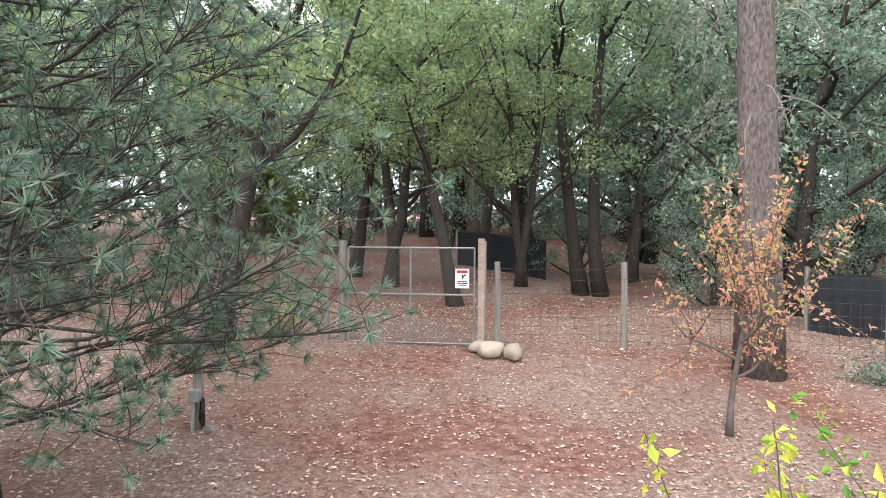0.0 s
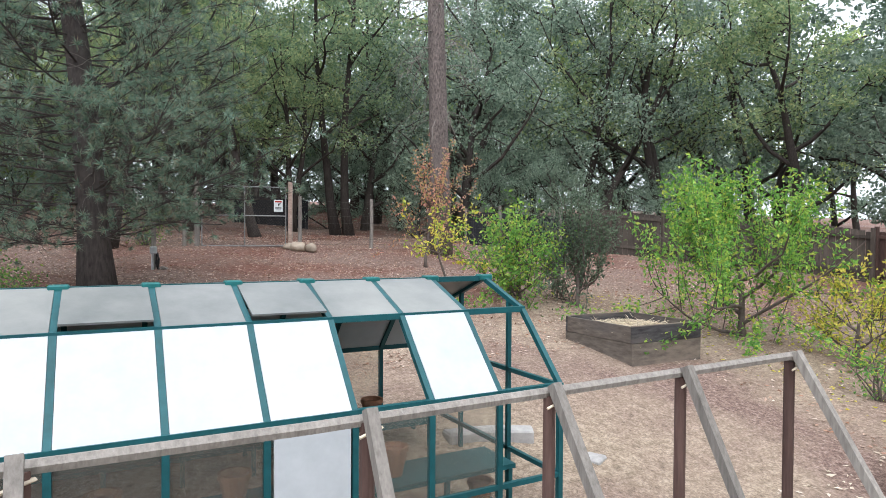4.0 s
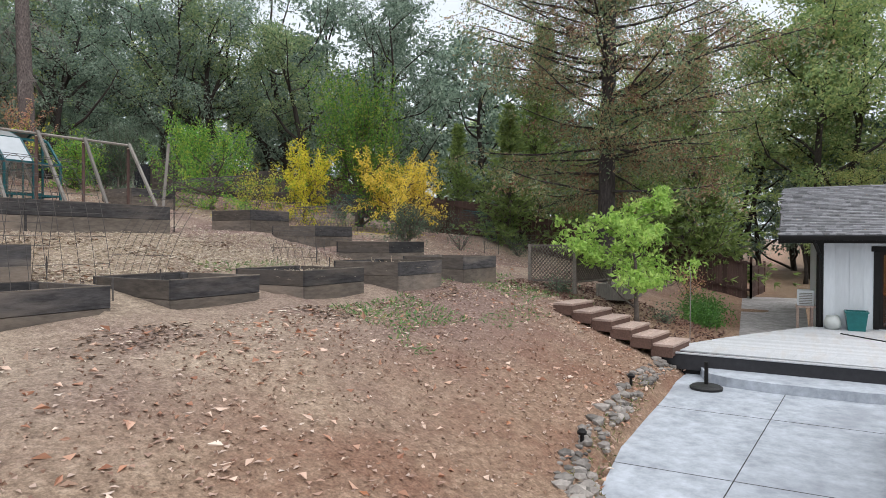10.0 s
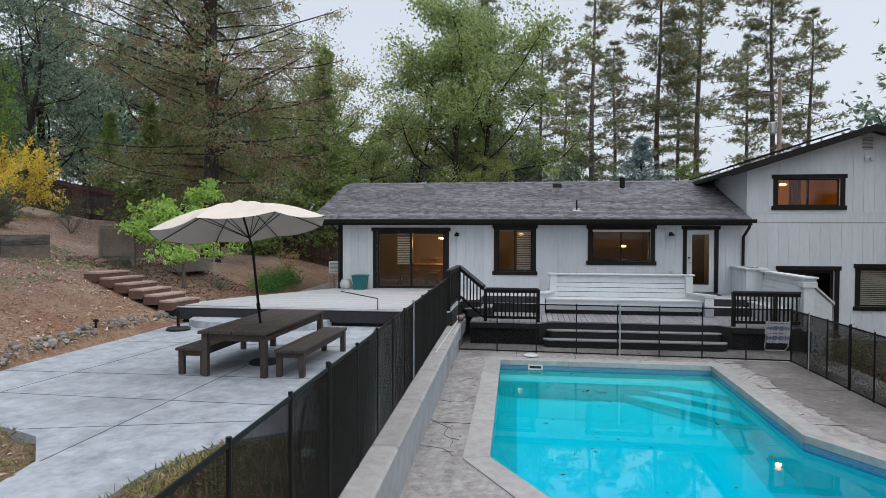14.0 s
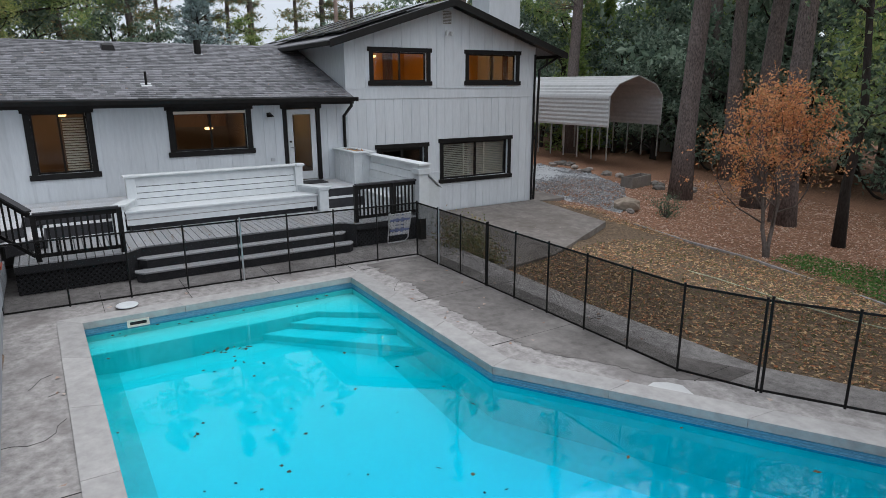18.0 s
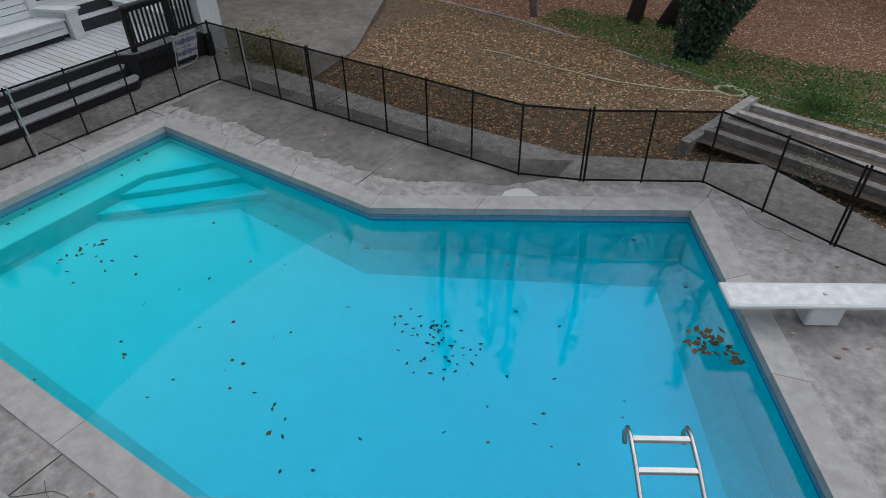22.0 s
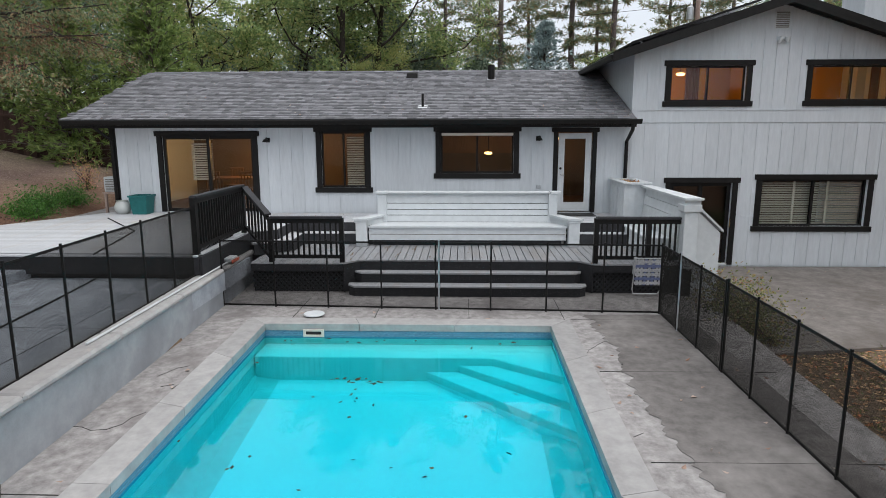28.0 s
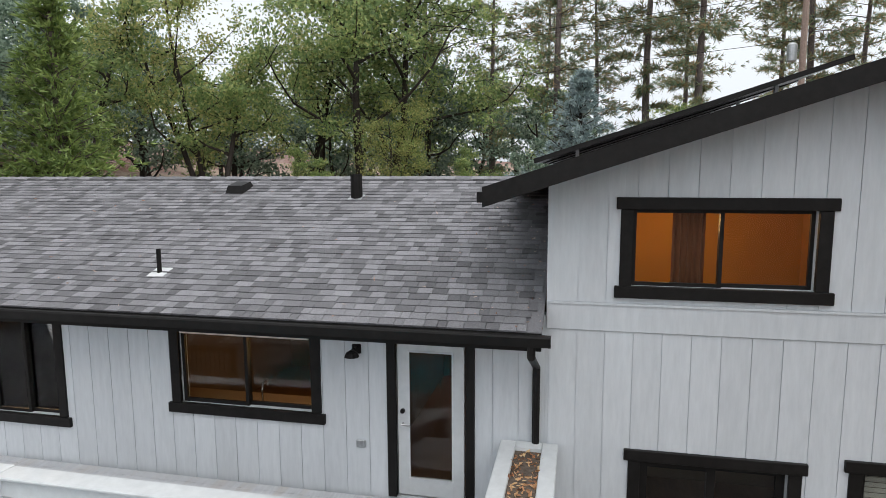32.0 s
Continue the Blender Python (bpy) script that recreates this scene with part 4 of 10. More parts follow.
def opening_trim(h, parent, sill=True, w=0.13, ears=0.05):
    """Black boards round an opening, the head and sill a little wider than the sides."""
    _, y0, y1, z0, z1 = h
    x = WX0 - 0.04
    part("head_trim", Geo().box(x - 0.012, WX0 + 0.02, y0 - w - ears, y1 + w + ears, z1, z1 + w, 0.006), BLACK, parent)
    part("side_trim", Geo().box(x, WX0 + 0.02, y0 - w, y0, z0, z1, 0.005), BLACK, parent)
    part("side_trim", Geo().box(x, WX0 + 0.02, y1, y1 + w, z0, z1, 0.005), BLACK, parent)
    if sill:
        part("sill_trim", Geo().box(x - 0.02, WX0 + 0.02, y0 - w - ears, y1 + w + ears, z0 - w, z0, 0.006), BLACK, parent)


def sash(y0, y1, z0, z1, parent, mat, x=WX0 + 0.05, w=0.05):
    g = Geo().box(x, x + 0.04, y0, y1, z0, z0 + w).box(x, x + 0.04, y0, y1, z1 - w, z1).box(x, x + 0.04, y0, y0 + w, z0 + w, z1 - w).box(x, x + 0.04, y1 - w, y1, z0 + w, z1 - w)
    fr = part("frame", g, mat, parent)
    pane = part("pane", Geo().box(x + 0.015, x + 0.021, y0 + w, y1 - w, z0 + w, z1 - w), GLASS, fr)
    pane.visible_shadow = False
    return fr


def sliding_window(name, h, label, frame_mat=BLACK, sill=True, w=0.05, trim=0.13):
    t = tagged(new(name), label, "window", kind="structure")
    opening_trim(h, t, sill, trim)
    mid = (h[1] + h[2]) / 2
    sash(h[1], mid + w / 2, h[3], h[4], t, frame_mat, WX0 + 0.09, w)
    sash(mid - w / 2, h[2], h[3], h[4], t, frame_mat, WX0 + 0.04, w)
    return t


win_slider = sliding_window("patio_door_1", OPEN_N[0], "black-framed sliding glass patio door onto the white deck", sill=False, w=0.08)
win_a = sliding_window("window_1", OPEN_N[1], "black-trimmed window with white horizontal blinds", w=0.045)
win_k = sliding_window("window_2", OPEN_N[2], "black-trimmed kitchen window over the white bench", w=0.045)
up_a = sliding_window("window_3", OPEN_S[0], "upper black-trimmed window glowing warm orange", w=0.04)
up_b = sliding_window("window_4", OPEN_S[1], "upper black-trimmed window glowing warm orange", w=0.04)
low_door = sliding_window("patio_door_2", OPEN_S[2], "dark sliding glass door at slab level", sill=False, w=0.09)
low_win = sliding_window("window_5", OPEN_S[3], "ground-floor window with closed white blinds", w=0.05)
part("door_handle", Geo().tube([(WX0 + 0.02, -35.25, 0.7), (WX0 - 0.03, -35.25, 0.72), (WX0 - 0.03, -35.25, 0.9), (WX0 + 0.02, -35.25, 0.92)], 0.012), surf("brass", (0.45, 0.32, 0.12), (0.6, 0.45, 0.2), 20, 0.3, 0, metal=0.9), low_door, "brass pull handle")
part("door_sill", Geo().box(WX0 - 0.03, WX0 + 0.1, -35.3, -34.0, -0.30, -0.25), WHITE, low_door)
# the white kitchen door
door = tagged(new("door_1"), "white door with a tall glass pane and black frame", "door", kind="structure")
opening_trim(OPEN_N[3], door, False, 0.11)
_, d0, d1, dz0, dz1 = OPEN_N[3]
g = Geo().box(WX0, WX0 + 0.045, d0 + 0.02, d0 + 0.16, dz0 + 0.03, dz1 - 0.02).box(WX0, WX0 + 0.045, d1 - 0.16, d1 - 0.02, dz0 + 0.03, dz1 - 0.02)
g.box(WX0, WX0 + 0.045, d0 + 0.16, d1 - 0.16, dz1 - 0.15, dz1 - 0.02).box(WX0, WX0 + 0.045, d0 + 0.16, d1 - 0.16, dz0 + 0.03, dz0 + 0.25)
leaf = part("door_leaf", g, WHITE, door)
part("pane", Geo().box(WX0 + 0.02, WX0 + 0.026, d0 + 0.16, d1 - 0.16, dz0 + 0.25, dz1 - 0.15), GLASS, leaf).visible_shadow = False
part("bead", Geo().box(WX0 - 0.01, WX0, d0 + 0.15, d0 + 0.17, dz0 + 0.24, dz1 - 0.14).box(WX0 - 0.01, WX0, d1 - 0.17, d1 - 0.15, dz0 + 0.24, dz1 - 0.14).box(WX0 - 0.01, WX0, d0 + 0.17, d1 - 0.17, dz1 - 0.16, dz1 - 0.14).box(WX0 - 0.01, WX0, d0 + 0.17, d1 - 0.17, dz0 + 0.24, dz0 + 0.26), WHITE, leaf)
part("door_handle", Geo().tube([(WX0, d1 - 0.08, 2.02), (WX0 - 0.05, d1 - 0.08, 2.02), (WX0 - 0.05, d1 - 0.19, 2.01)], 0.012), CHROME, leaf, "steel lever handle")
part("deadbolt", Geo().tube([(WX0 + 0.001, d1 - 0.08, 2.18), (WX0 - 0.03, d1 - 0.08, 2.18)], 0.03, 10), BLACK, leaf)
# blinds
for nm, y0, y1, z0, z1, owner in (("window_a", -25.98, -25.50, 1.76, 3.06, win_a), ("low", -38.55, -36.02, 0.78, 1.86, low_win), ("sl", -22.0, -21.45, 1.9, 2.9, None)):
    bl = thing("window_blind", "white horizontal slat blind behind the window glass", "blind", "window blinds", Matrix.Translation((WX0 + 0.2, y0, z0)))
    cnt = int((z1 - z0) / 0.06)
    slat = Geo().add([(-0.02, 0, -0.016), (-0.02, y1 - y0, -0.016), (0.02, y1 - y0, 0.016), (0.02, 0, 0.016), (-0.018, 0, -0.02), (-0.018, y1 - y0, -0.02), (0.022, y1 - y0, 0.012), (0.022, 0, 0.012)], [(0, 1, 2, 3), (7, 6, 5, 4), (0, 4, 5, 1), (3, 2, 6, 7)]).mesh("slat", BLIND)
    for i in range(cnt):
        part("slat", slat, None, bl, at=Matrix.Translation((0, 0, i * 0.06)))
    part("headrail", Geo().box(-0.03, 0.03, 0, y1 - y0, z1 - z0, z1 - z0 + 0.04), BLIND, bl)
    if nm == "low":
        for f in (0.33, 0.66):
            part("stile", Geo().box(-0.03, -0.02, (y1 - y0) * f - 0.03, (y1 - y0) * f + 0.03, 0, z1 - z0), BLIND, bl)

# belly band between the storeys, corner boards
part("belly_band", Geo().box(WX0 - 0.03, WX0, HOUSE_S, HOUSE_M, 3.30, 3.62, 0.008), SIDING, house)
part("band_cap", Geo().box(WX0 - 0.045, WX0 - 0.03, HOUSE_S, HOUSE_M, 3.60, 3.625), SIDING, house)
part("corner_board", Geo().box(WX0 - 0.02, WX0 + 0.02, HOUSE_M - 0.1, HOUSE_M, 3.62, 4.95), SIDING, house)
part("corner_pipe", Geo().tube([(WX0 - 0.05, HOUSE_S + 0.03, 4.7), (WX0 - 0.05, HOUSE_S + 0.03, -0.3)], 0.04, 8), BLACK, house)
part("corner_board_north", Geo().box(WX0 - 0.03, WX0 + 0.03, HOUSE_N - 0.14, HOUSE_N + 0.02, 0.75, 3.3), BLACK, house)

# roofs: low wing with its ridge along y, high wing with its ridge along x
EAVE_X, EAVE_Z, RIDGE_X, RIDGE_Z = 9.15, 3.40, 13.75, 4.92
RN, RS = -18.6, -32.63
roof = part("roof", Geo().add([(EAVE_X, RS, EAVE_Z), (EAVE_X, RN, EAVE_Z), (RIDGE_X, RN, RIDGE_Z), (RIDGE_X, RS, RIDGE_Z), (EAVE_X, RS, EAVE_Z - 0.08), (EAVE_X, RN, EAVE_Z - 0.08), (RIDGE_X, RN, RIDGE_Z - 0.08), (RIDGE_X, RS, RIDGE_Z - 0.08), (18.9, RN, 3.3), (18.9, RS, 3.3)],
                              [(0, 3, 2, 1), (4, 5, 6, 7), (0, 1, 5, 4), (1, 2, 6, 5), (3, 9, 8, 2), (2, 8, 6)]), SHINGLE, house, "dark grey asphalt shingle roof")
part("fascia", Geo().box(EAVE_X - 0.02, EAVE_X, RS, RN, EAVE_Z - 0.2, EAVE_Z - 0.01), BLACK, house)
part("gutter", Geo().add([(EAVE_X - x, y, EAVE_Z + z) for y in (RS - 0.1, RN) for x, z in ((0.02, -0.02), (0.13, -0.01), (0.14, -0.03), (0.12, -0.13), (0.02, -0.13), (0.03, -0.12), (0.11, -0.12), (0.125, -0.03))],
                         [(i, (i + 1) % 8, 8 + (i + 1) % 8, 8 + i) for i in range(8)] + [tuple(range(8)), tuple(range(8, 16))[::-1]]), BLACK, house, "black rain gutter")
part("soffit", Geo().add([(EAVE_X, RS, EAVE_Z - 0.19), (EAVE_X, RN, EAVE_Z - 0.19), (WX0, RN, EAVE_Z - 0.19), (WX0, RS, EAVE_Z - 0.19)], [(0, 1, 2, 3)]), SIDING, house)
part("rake_board", Geo().bar((EAVE_X, RN + 0.01, EAVE_Z - 0.12), (RIDGE_X, RN + 0.01, RIDGE_Z - 0.12), 0.03, 0.2), BLACK, house)
pipe = [(EAVE_X - 0.07, HOUSE_M + 0.12, EAVE_Z - 0.12), (EAVE_X - 0.07, HOUSE_M + 0.12, EAVE_Z - 0.25), (WX0 - 0.07, HOUSE_M + 0.1, EAVE_Z - 0.55), (WX0 - 0.07, HOUSE_M + 0.1, DECK_Z)]
part("downpipe", Geo().tube(pipe, 0.045, 8), BLACK, house, "black downpipe in the inner corner")
part("downpipe", Geo().tube([(EAVE_X - 0.07, HOUSE_N + 0.1, EAVE_Z - 0.12), (WX0 - 0.06, HOUSE_N - 0.05, EAVE_Z - 0.5), (WX0 - 0.06, HOUSE_N - 0.05, 0.8)], 0.045, 8), BLACK, house)
GE_N, GE_S, GX0, GX1 = -32.0, -40.6, 9.15, 20.2
for yy, tag in ((GE_N, 1), (GE_S, -1)):
    ze = PEAK_Z - PITCH * abs(yy - PEAK_Y)
    part("gable_roof", Geo().add([(GX0, PEAK_Y, PEAK_Z), (GX0, yy, ze), (GX1, yy, ze), (GX1, PEAK_Y, PEAK_Z), (GX0, PEAK_Y, PEAK_Z - 0.07), (GX0, yy, ze - 0.07), (GX1, yy, ze - 0.07), (GX1, PEAK_Y, PEAK_Z - 0.07)],
                                 [(0, 1, 2, 3), (7, 6, 5, 4), (0, 4, 5, 1), (1, 5, 6, 2), (2, 6, 7, 3)] if tag < 0 else [(3, 2, 1, 0), (4, 5, 6, 7), (1, 5, 4, 0), (2, 6, 5, 1), (3, 7, 6, 2)]), SHINGLE, house, "dark upper gable roof")
    part("barge_board", Geo().add([(GX0 - 0.03, PEAK_Y, PEAK_Z + 0.01), (GX0 - 0.03, yy, ze + 0.01), (GX0 - 0.03, yy, ze - 0.2), (GX0 - 0.03, PEAK_Y, PEAK_Z - 0.2), (GX0 + 0.01, PEAK_Y, PEAK_Z + 0.01), (GX0 + 0.01, yy, ze + 0.01), (GX0 + 0.01, yy, ze - 0.2), (GX0 + 0.01, PEAK_Y, PEAK_Z - 0.2)],
                                                                                                                                                 [(0, 1, 2, 3), (7, 6, 5, 4), (0, 4, 5, 1), (3, 2, 6, 7), (1, 5, 6, 2)]), BLACK, house)
    part("gable_soffit", Geo().add([(GX0, PEAK_Y, PEAK_Z - 0.075), (GX0, yy, ze - 0.075), (WX0, yy, ze - 0.075), (WX0, PEAK_Y, PEAK_Z - 0.075)], [(0, 1, 2, 3)]), BLACK, house)
    part("side_gutter", Geo().box(GX0, GX1, yy - 0.06, yy + 0.06, ze - 0.15, ze - 0.04), BLACK, house)
part("downpipe", Geo().tube([(9.5, GE_S + 0.05, 4.65), (9.6, HOUSE_S - 0.08, 4.2), (9.7, HOUSE_S - 0.08, -0.3)], 0.045, 8), BLACK, house)
part("gable_vent", Geo().box(WX0 - 0.03, WX0, -36.3, -35.93, 5.5, 5.92), WHITE, house, "white louvred gable vent")
for i in range(9):
    part("vent_slat", Geo().box(WX0 - 0.04, WX0 - 0.03, -36.27, -35.96, 5.53 + i * 0.042, 5.555 + i * 0.042), GREYWOOD, house)
chimney = part("chimney", Geo().box(11.9, 13.0, -40.7, -39.3, 3.5, 6.95), SIDING, house, "white boxed chimney with a metal cap")
part("chimney_cap", Geo().box(11.8, 13.1, -40.8, -39.2, 6.95, 7.03, 0.01), SIDING, chimney)
part("flue", Geo().lathe([(0.16, 0), (0.16, 0.25), (0.24, 0.27), (0.24, 0.33), (0.14, 0.35), (0.14, 0.5), (0.22, 0.52), (0.2, 0.58), (0.02, 0.62)], 14, (12.4, -40.0, 7.03)), BLACK, chimney)


def roof_z(x):
    return EAVE_Z + (x - EAVE_X) * (RIDGE_Z - EAVE_Z) / (RIDGE_X - EAVE_X)


for nm, x, y, r, h, lab in (("vent_pipe", 10.08, -27.45, 0.03, 0.36, "thin black roof vent pipe with white flashing"), ("flue_pipe", 12.8, -29.3, 0.10, 0.42, "fat black roof flue")):
    vp = thing(nm, lab, "roof vent", at=Matrix.Translation((x, y, roof_z(x) - 0.02)))
    part("pipe", Geo().tube([(0, 0, -0.02), (0, 0, h)], r, 12), BLACK, vp)
    part("flashing", Geo().add([(-0.13, -0.12, -0.02), (0.15, -0.12, 0.075), (0.15, 0.12, 0.075), (-0.13, 0.12, -0.02), (-0.13, -0.12, 0.0), (0.15, -0.12, 0.092), (0.15, 0.12, 0.092), (-0.13, 0.12, 0.0)], [(4, 5, 6, 7), (0, 4, 7, 3), (0, 1, 5, 4), (3, 7, 6, 2)]), STEEL if r > 0.05 else WHITE, vp)
vt = thing("roof_vent", "small black slanted roof vent hood", "roof vent", at=Matrix.Translation((13.1, -26.95, roof_z(13.1))))
part("hood", Geo().add([(-0.2, -0.17, -0.04), (0.2, -0.17, 0.07), (0.2, 0.17, 0.07), (-0.2, 0.17, -0.04), (-0.16, -0.14, 0.1), (0.15, -0.14, 0.17), (0.15, 0.14, 0.17), (-0.16, 0.14, 0.1)], [(4, 5, 6, 7), (0, 1, 5, 4), (1, 2, 6, 5), (2, 3, 7, 6), (3, 0, 4, 7), (3, 2, 1, 0)]), BLACK, vt)

# warm lamps in the rooms
BULB = glow("warm_bulb", (1.0, 0.55, 0.2), 3)
for x, y, z, e in ((11.3, -34.3, 4.6, 15), (11.3, -37.4, 4.6, 15), (11.8, -29.2, 2.5, 18), (12.6, -22.6, 2.75, 80), (13.6, -25.6, 2.9, 5), (13.6, -31.4, 2.9, 5)):
    li = new("room_lamp", bpy.data.lights.new("room_lamp", "POINT"))
    li.data.energy, li.data.color, li.data.shadow_soft_size = e, (1.0, 0.56, 0.2), 0.1
    li.location = (x, y, z - 0.18)
    cl = thing("ceiling_lamp", "lit warm glass ceiling lamp inside the house", "lamp", "room lamps", Matrix.Translation((x, y, z)))
    part("shade", Geo().lathe([(0.08, -0.04), (0.12, 0.0), (0.09, 0.03), (0.02, 0.04)], 14), BULB, cl)
    part("stem", Geo().tube([(0, 0, 0.04), (0, 0, (4.9 if z > 4 else 3.3) - z)], 0.012), BLACK, cl)
# kitchen counter and furniture seen through the glass
kc = thing("kitchen_counter", "wooden kitchen counter with a curved tap under the window", "counter", at=Matrix.Translation((9.95, -30.2, 1.03)))
part("counter_body", Geo().box(0, 0.6, 0, 2.95, 0, 0.86), DARKWOOD, kc)
part("counter_top", Geo().box(-0.02, 0.64, 0, 2.95, 0.86, 0.9, 0.01), surf("butcher_block", (0.35, 0.2, 0.09), (0.5, 0.3, 0.15), 6, 0.4, 0.05, stretch=(6, 1, 1)), kc)
part("tap", Geo().tube([(0.12, 1.3, 0.9), (0.12, 1.3, 1.15), (0.15, 1.3, 1.24), (0.24, 1.3, 1.24), (0.26, 1.3, 1.16)], 0.014, 8), CHROME, kc, "chrome gooseneck tap")
part("wall_cupboard", Geo().box(4.0, 4.4, 0.0, 2.9, 1.4, 2.2), DARKWOOD, kc)
CHAIR_WOOD = DARKWOOD
dt = thing("dining_table", "wooden dining table inside the patio door", "table", at=Matrix.Translation((12.3, -21.9, 1.03)))
part("tabletop", Geo().box(-0.5, 0.5, -0.9, 0.9, 0.71, 0.75, 0.01), CHAIR_WOOD, dt)
for sx in (-0.42, 0.42):
    for sy in (-0.8, 0.8):
        part("leg", Geo().box(sx - 0.03, sx + 0.03, sy - 0.03, sy + 0.03, 0, 0.71), CHAIR_WOOD, dt)
ch = thing("dining_chair", "dark wooden slat-back dining chair inside the patio door", "chair", "dining chairs", Matrix.Translation((11.5, -22.4, 1.03)))
part("seat", Geo().box(-0.21, 0.21, -0.21, 0.21, 0.43, 0.47, 0.01), CHAIR_WOOD, ch)
for sx in (-0.19, 0.19):
    for sy in (-0.19, 0.19):
        part("leg", Geo().box(sx - 0.02, sx + 0.02, sy - 0.02, sy + 0.02, 0, 0.43), CHAIR_WOOD, ch)
for i in range(5):
    part("back_slat", Geo().box(-0.21, -0.19, -0.2 + i * 0.09, -0.17 + i * 0.09, 0.47, 0.92), CHAIR_WOOD, ch)
part("top_rail", Geo().box(-0.22, -0.18, -0.21, 0.21, 0.92, 0.98, 0.01), CHAIR_WOOD, ch)
for x, y, r in ((11.5, -21.4, 0), (13.1, -22.4, 180), (13.1, -21.4, 180)):
    copy_thing(ch, pose(x, y, 1.03, 0, 0, r))
# outside lamps and small fittings on the wall
for y, z in ((-23.52, 2.9), (-30.37, 2.93)):
    wl_ = thing("wall_lamp", "black outdoor wall lamp on white siding", "lamp", "outside wall lamps", Matrix.Translation((WX0 - 0.012, y, z)))
    part("back_plate", Geo().lathe([(0.06, 0), (0.06, 0.02)], 12).v and Geo().box(-0.02, 0, -0.06, 0.06, -0.06, 0.06, 0.01), BLACK, wl_)
    part("arm", Geo().tube([(-0.02, 0, 0.02), (-0.12, 0, 0.06), (-0.18, 0, 0.0)], 0.014), BLACK, wl_)
    part("hood", Geo().lathe([(0.09, -0.05), (0.07, 0.0), (0.02, 0.03)], 12, (-0.18, 0, 0)), BLACK, wl_)
for y, z in ((-36.15, 5.3),):
    fl = thing("floodlight", "small white twin floodlight under the gable vent", "lamp", at=Matrix.Translation((WX0 - 0.012, y, z)))
    part("base", Geo().box(-0.04, 0, -0.06, 0.06, -0.05, 0.05, 0.01), WHITE, fl)
    for s in (-1, 1):
        part("head", Geo().lathe([(0.03, 0), (0.05, 0.05), (0.06, 0.12), (0.055, 0.125)], 10, (-0.08, s * 0.09, -0.12)), WHITE, fl)
sk = thing("wall_socket", "small grey outdoor socket cover beside the door", "socket", at=Matrix.Translation((WX0 - 0.012, -30.4, 1.72)))
part("cover", Geo().box(-0.03, 0, -0.06, 0.06, -0.05, 0.05, 0.01), STEEL, sk)
rb = thing("awning_box", "white rolled awning casing above the kitchen window", "awning", at=Matrix.Translation((WX0 - 0.05, -28.84, 3.0)))
part("roller", Geo().box(0.02, 0.05, -0.9, 0.9, 0.0, 0.07, 0.01), CANVAS, rb)

CURTAIN = surf("rust_curtain", (0.16, 0.055, 0.025), (0.24, 0.09, 0.04), 6, 0.9, 0.1, stretch=(1, 8, 1))
for y0, y1, lab in ((-34.35, -34.0, "brown curtain behind the upper window"), (-38.75, -38.5, "brown curtain behind the far upper window")):
    cu = thing("curtain", lab, "curtain", "upper curtains", Matrix.Translation((WX1 + 0.12, y0, 3.7)))
    n = 16
    part("cloth", Geo().add([(0.03 * math.sin(i * 1.9), (y1 - y0) * i / n, z) for z in (0, 1.05) for i in range(n + 1)], [(i, i + 1, n + 2 + i, n + 1 + i) for i in range(n)]), CURTAIN, cu)
    part("curtain_rod", Geo().tube([(0, -0.1, 1.07), (0, y1 - y0 + 0.1, 1.07)], 0.012, 6), BLACK, cu)
mat_ = thing("door_mat", "dark doormat before the white door", "mat", at=Matrix.Translation((9.35, -31.3, DECK_Z)))
part("mat", Geo().box(-0.3, 0.3, -0.45, 0.45, 0.002, 0.02, 0.005), RUBBER, mat_)

# solar panels on the upper roof's north slope
SOLAR = surf("dark_solar_glass", (0.008, 0.009, 0.014), (0.02, 0.022, 0.03), 8, 0.15, 0.0, spec=0.6)
for i in range(4):
    x0, x1 = 9.5 + i * 1.7, 11.12 + i * 1.7
    sp = thing("solar_panel", "dark framed solar panel on the upper shingle roof", "solar panel", "roof solar panels", Matrix.Translation((x0, -32.5, PEAK_Z - PITCH * abs(-32.5 - PEAK_Y))))
    dy, dz = -3.0, 3.0 * PITCH
    part("glass", Geo().add([(0.03, 0, 0.1), (1.59, 0, 0.1), (1.59, dy, 0.1 + dz), (0.03, dy, 0.1 + dz), (0.03, 0, 0.13), (1.59, 0, 0.13), (1.59, dy, 0.13 + dz), (0.03, dy, 0.13 + dz)], [(0, 1, 2, 3), (7, 6, 5, 4), (0, 4, 5, 1), (1, 5, 6, 2), (2, 6, 7, 3), (3, 7, 4, 0)]), SOLAR, sp)
    for xx in (0.0, 1.59):
        part("frame", Geo().bar((xx + 0.015, 0, 0.115), (xx + 0.015, dy, 0.115 + dz), 0.03, 0.05), BLACK, sp)
    for q in (0.15, 0.85):
        part("mount", Geo().bar((0.8, dy * q, 0.0 + dz * q), (0.8, dy * q, 0.1 + dz * q), 0.04), STEEL, sp)

# ---- decks, railings, bench ----
main_deck = thing("upper_deck", "white painted timber deck along the house, charcoal fascia", "deck", kind="structure")
mid_deck = thing("lower_deck", "worn white plank deck with steps towards the pool", "deck", kind="structure")
LOW_Z = 0.60


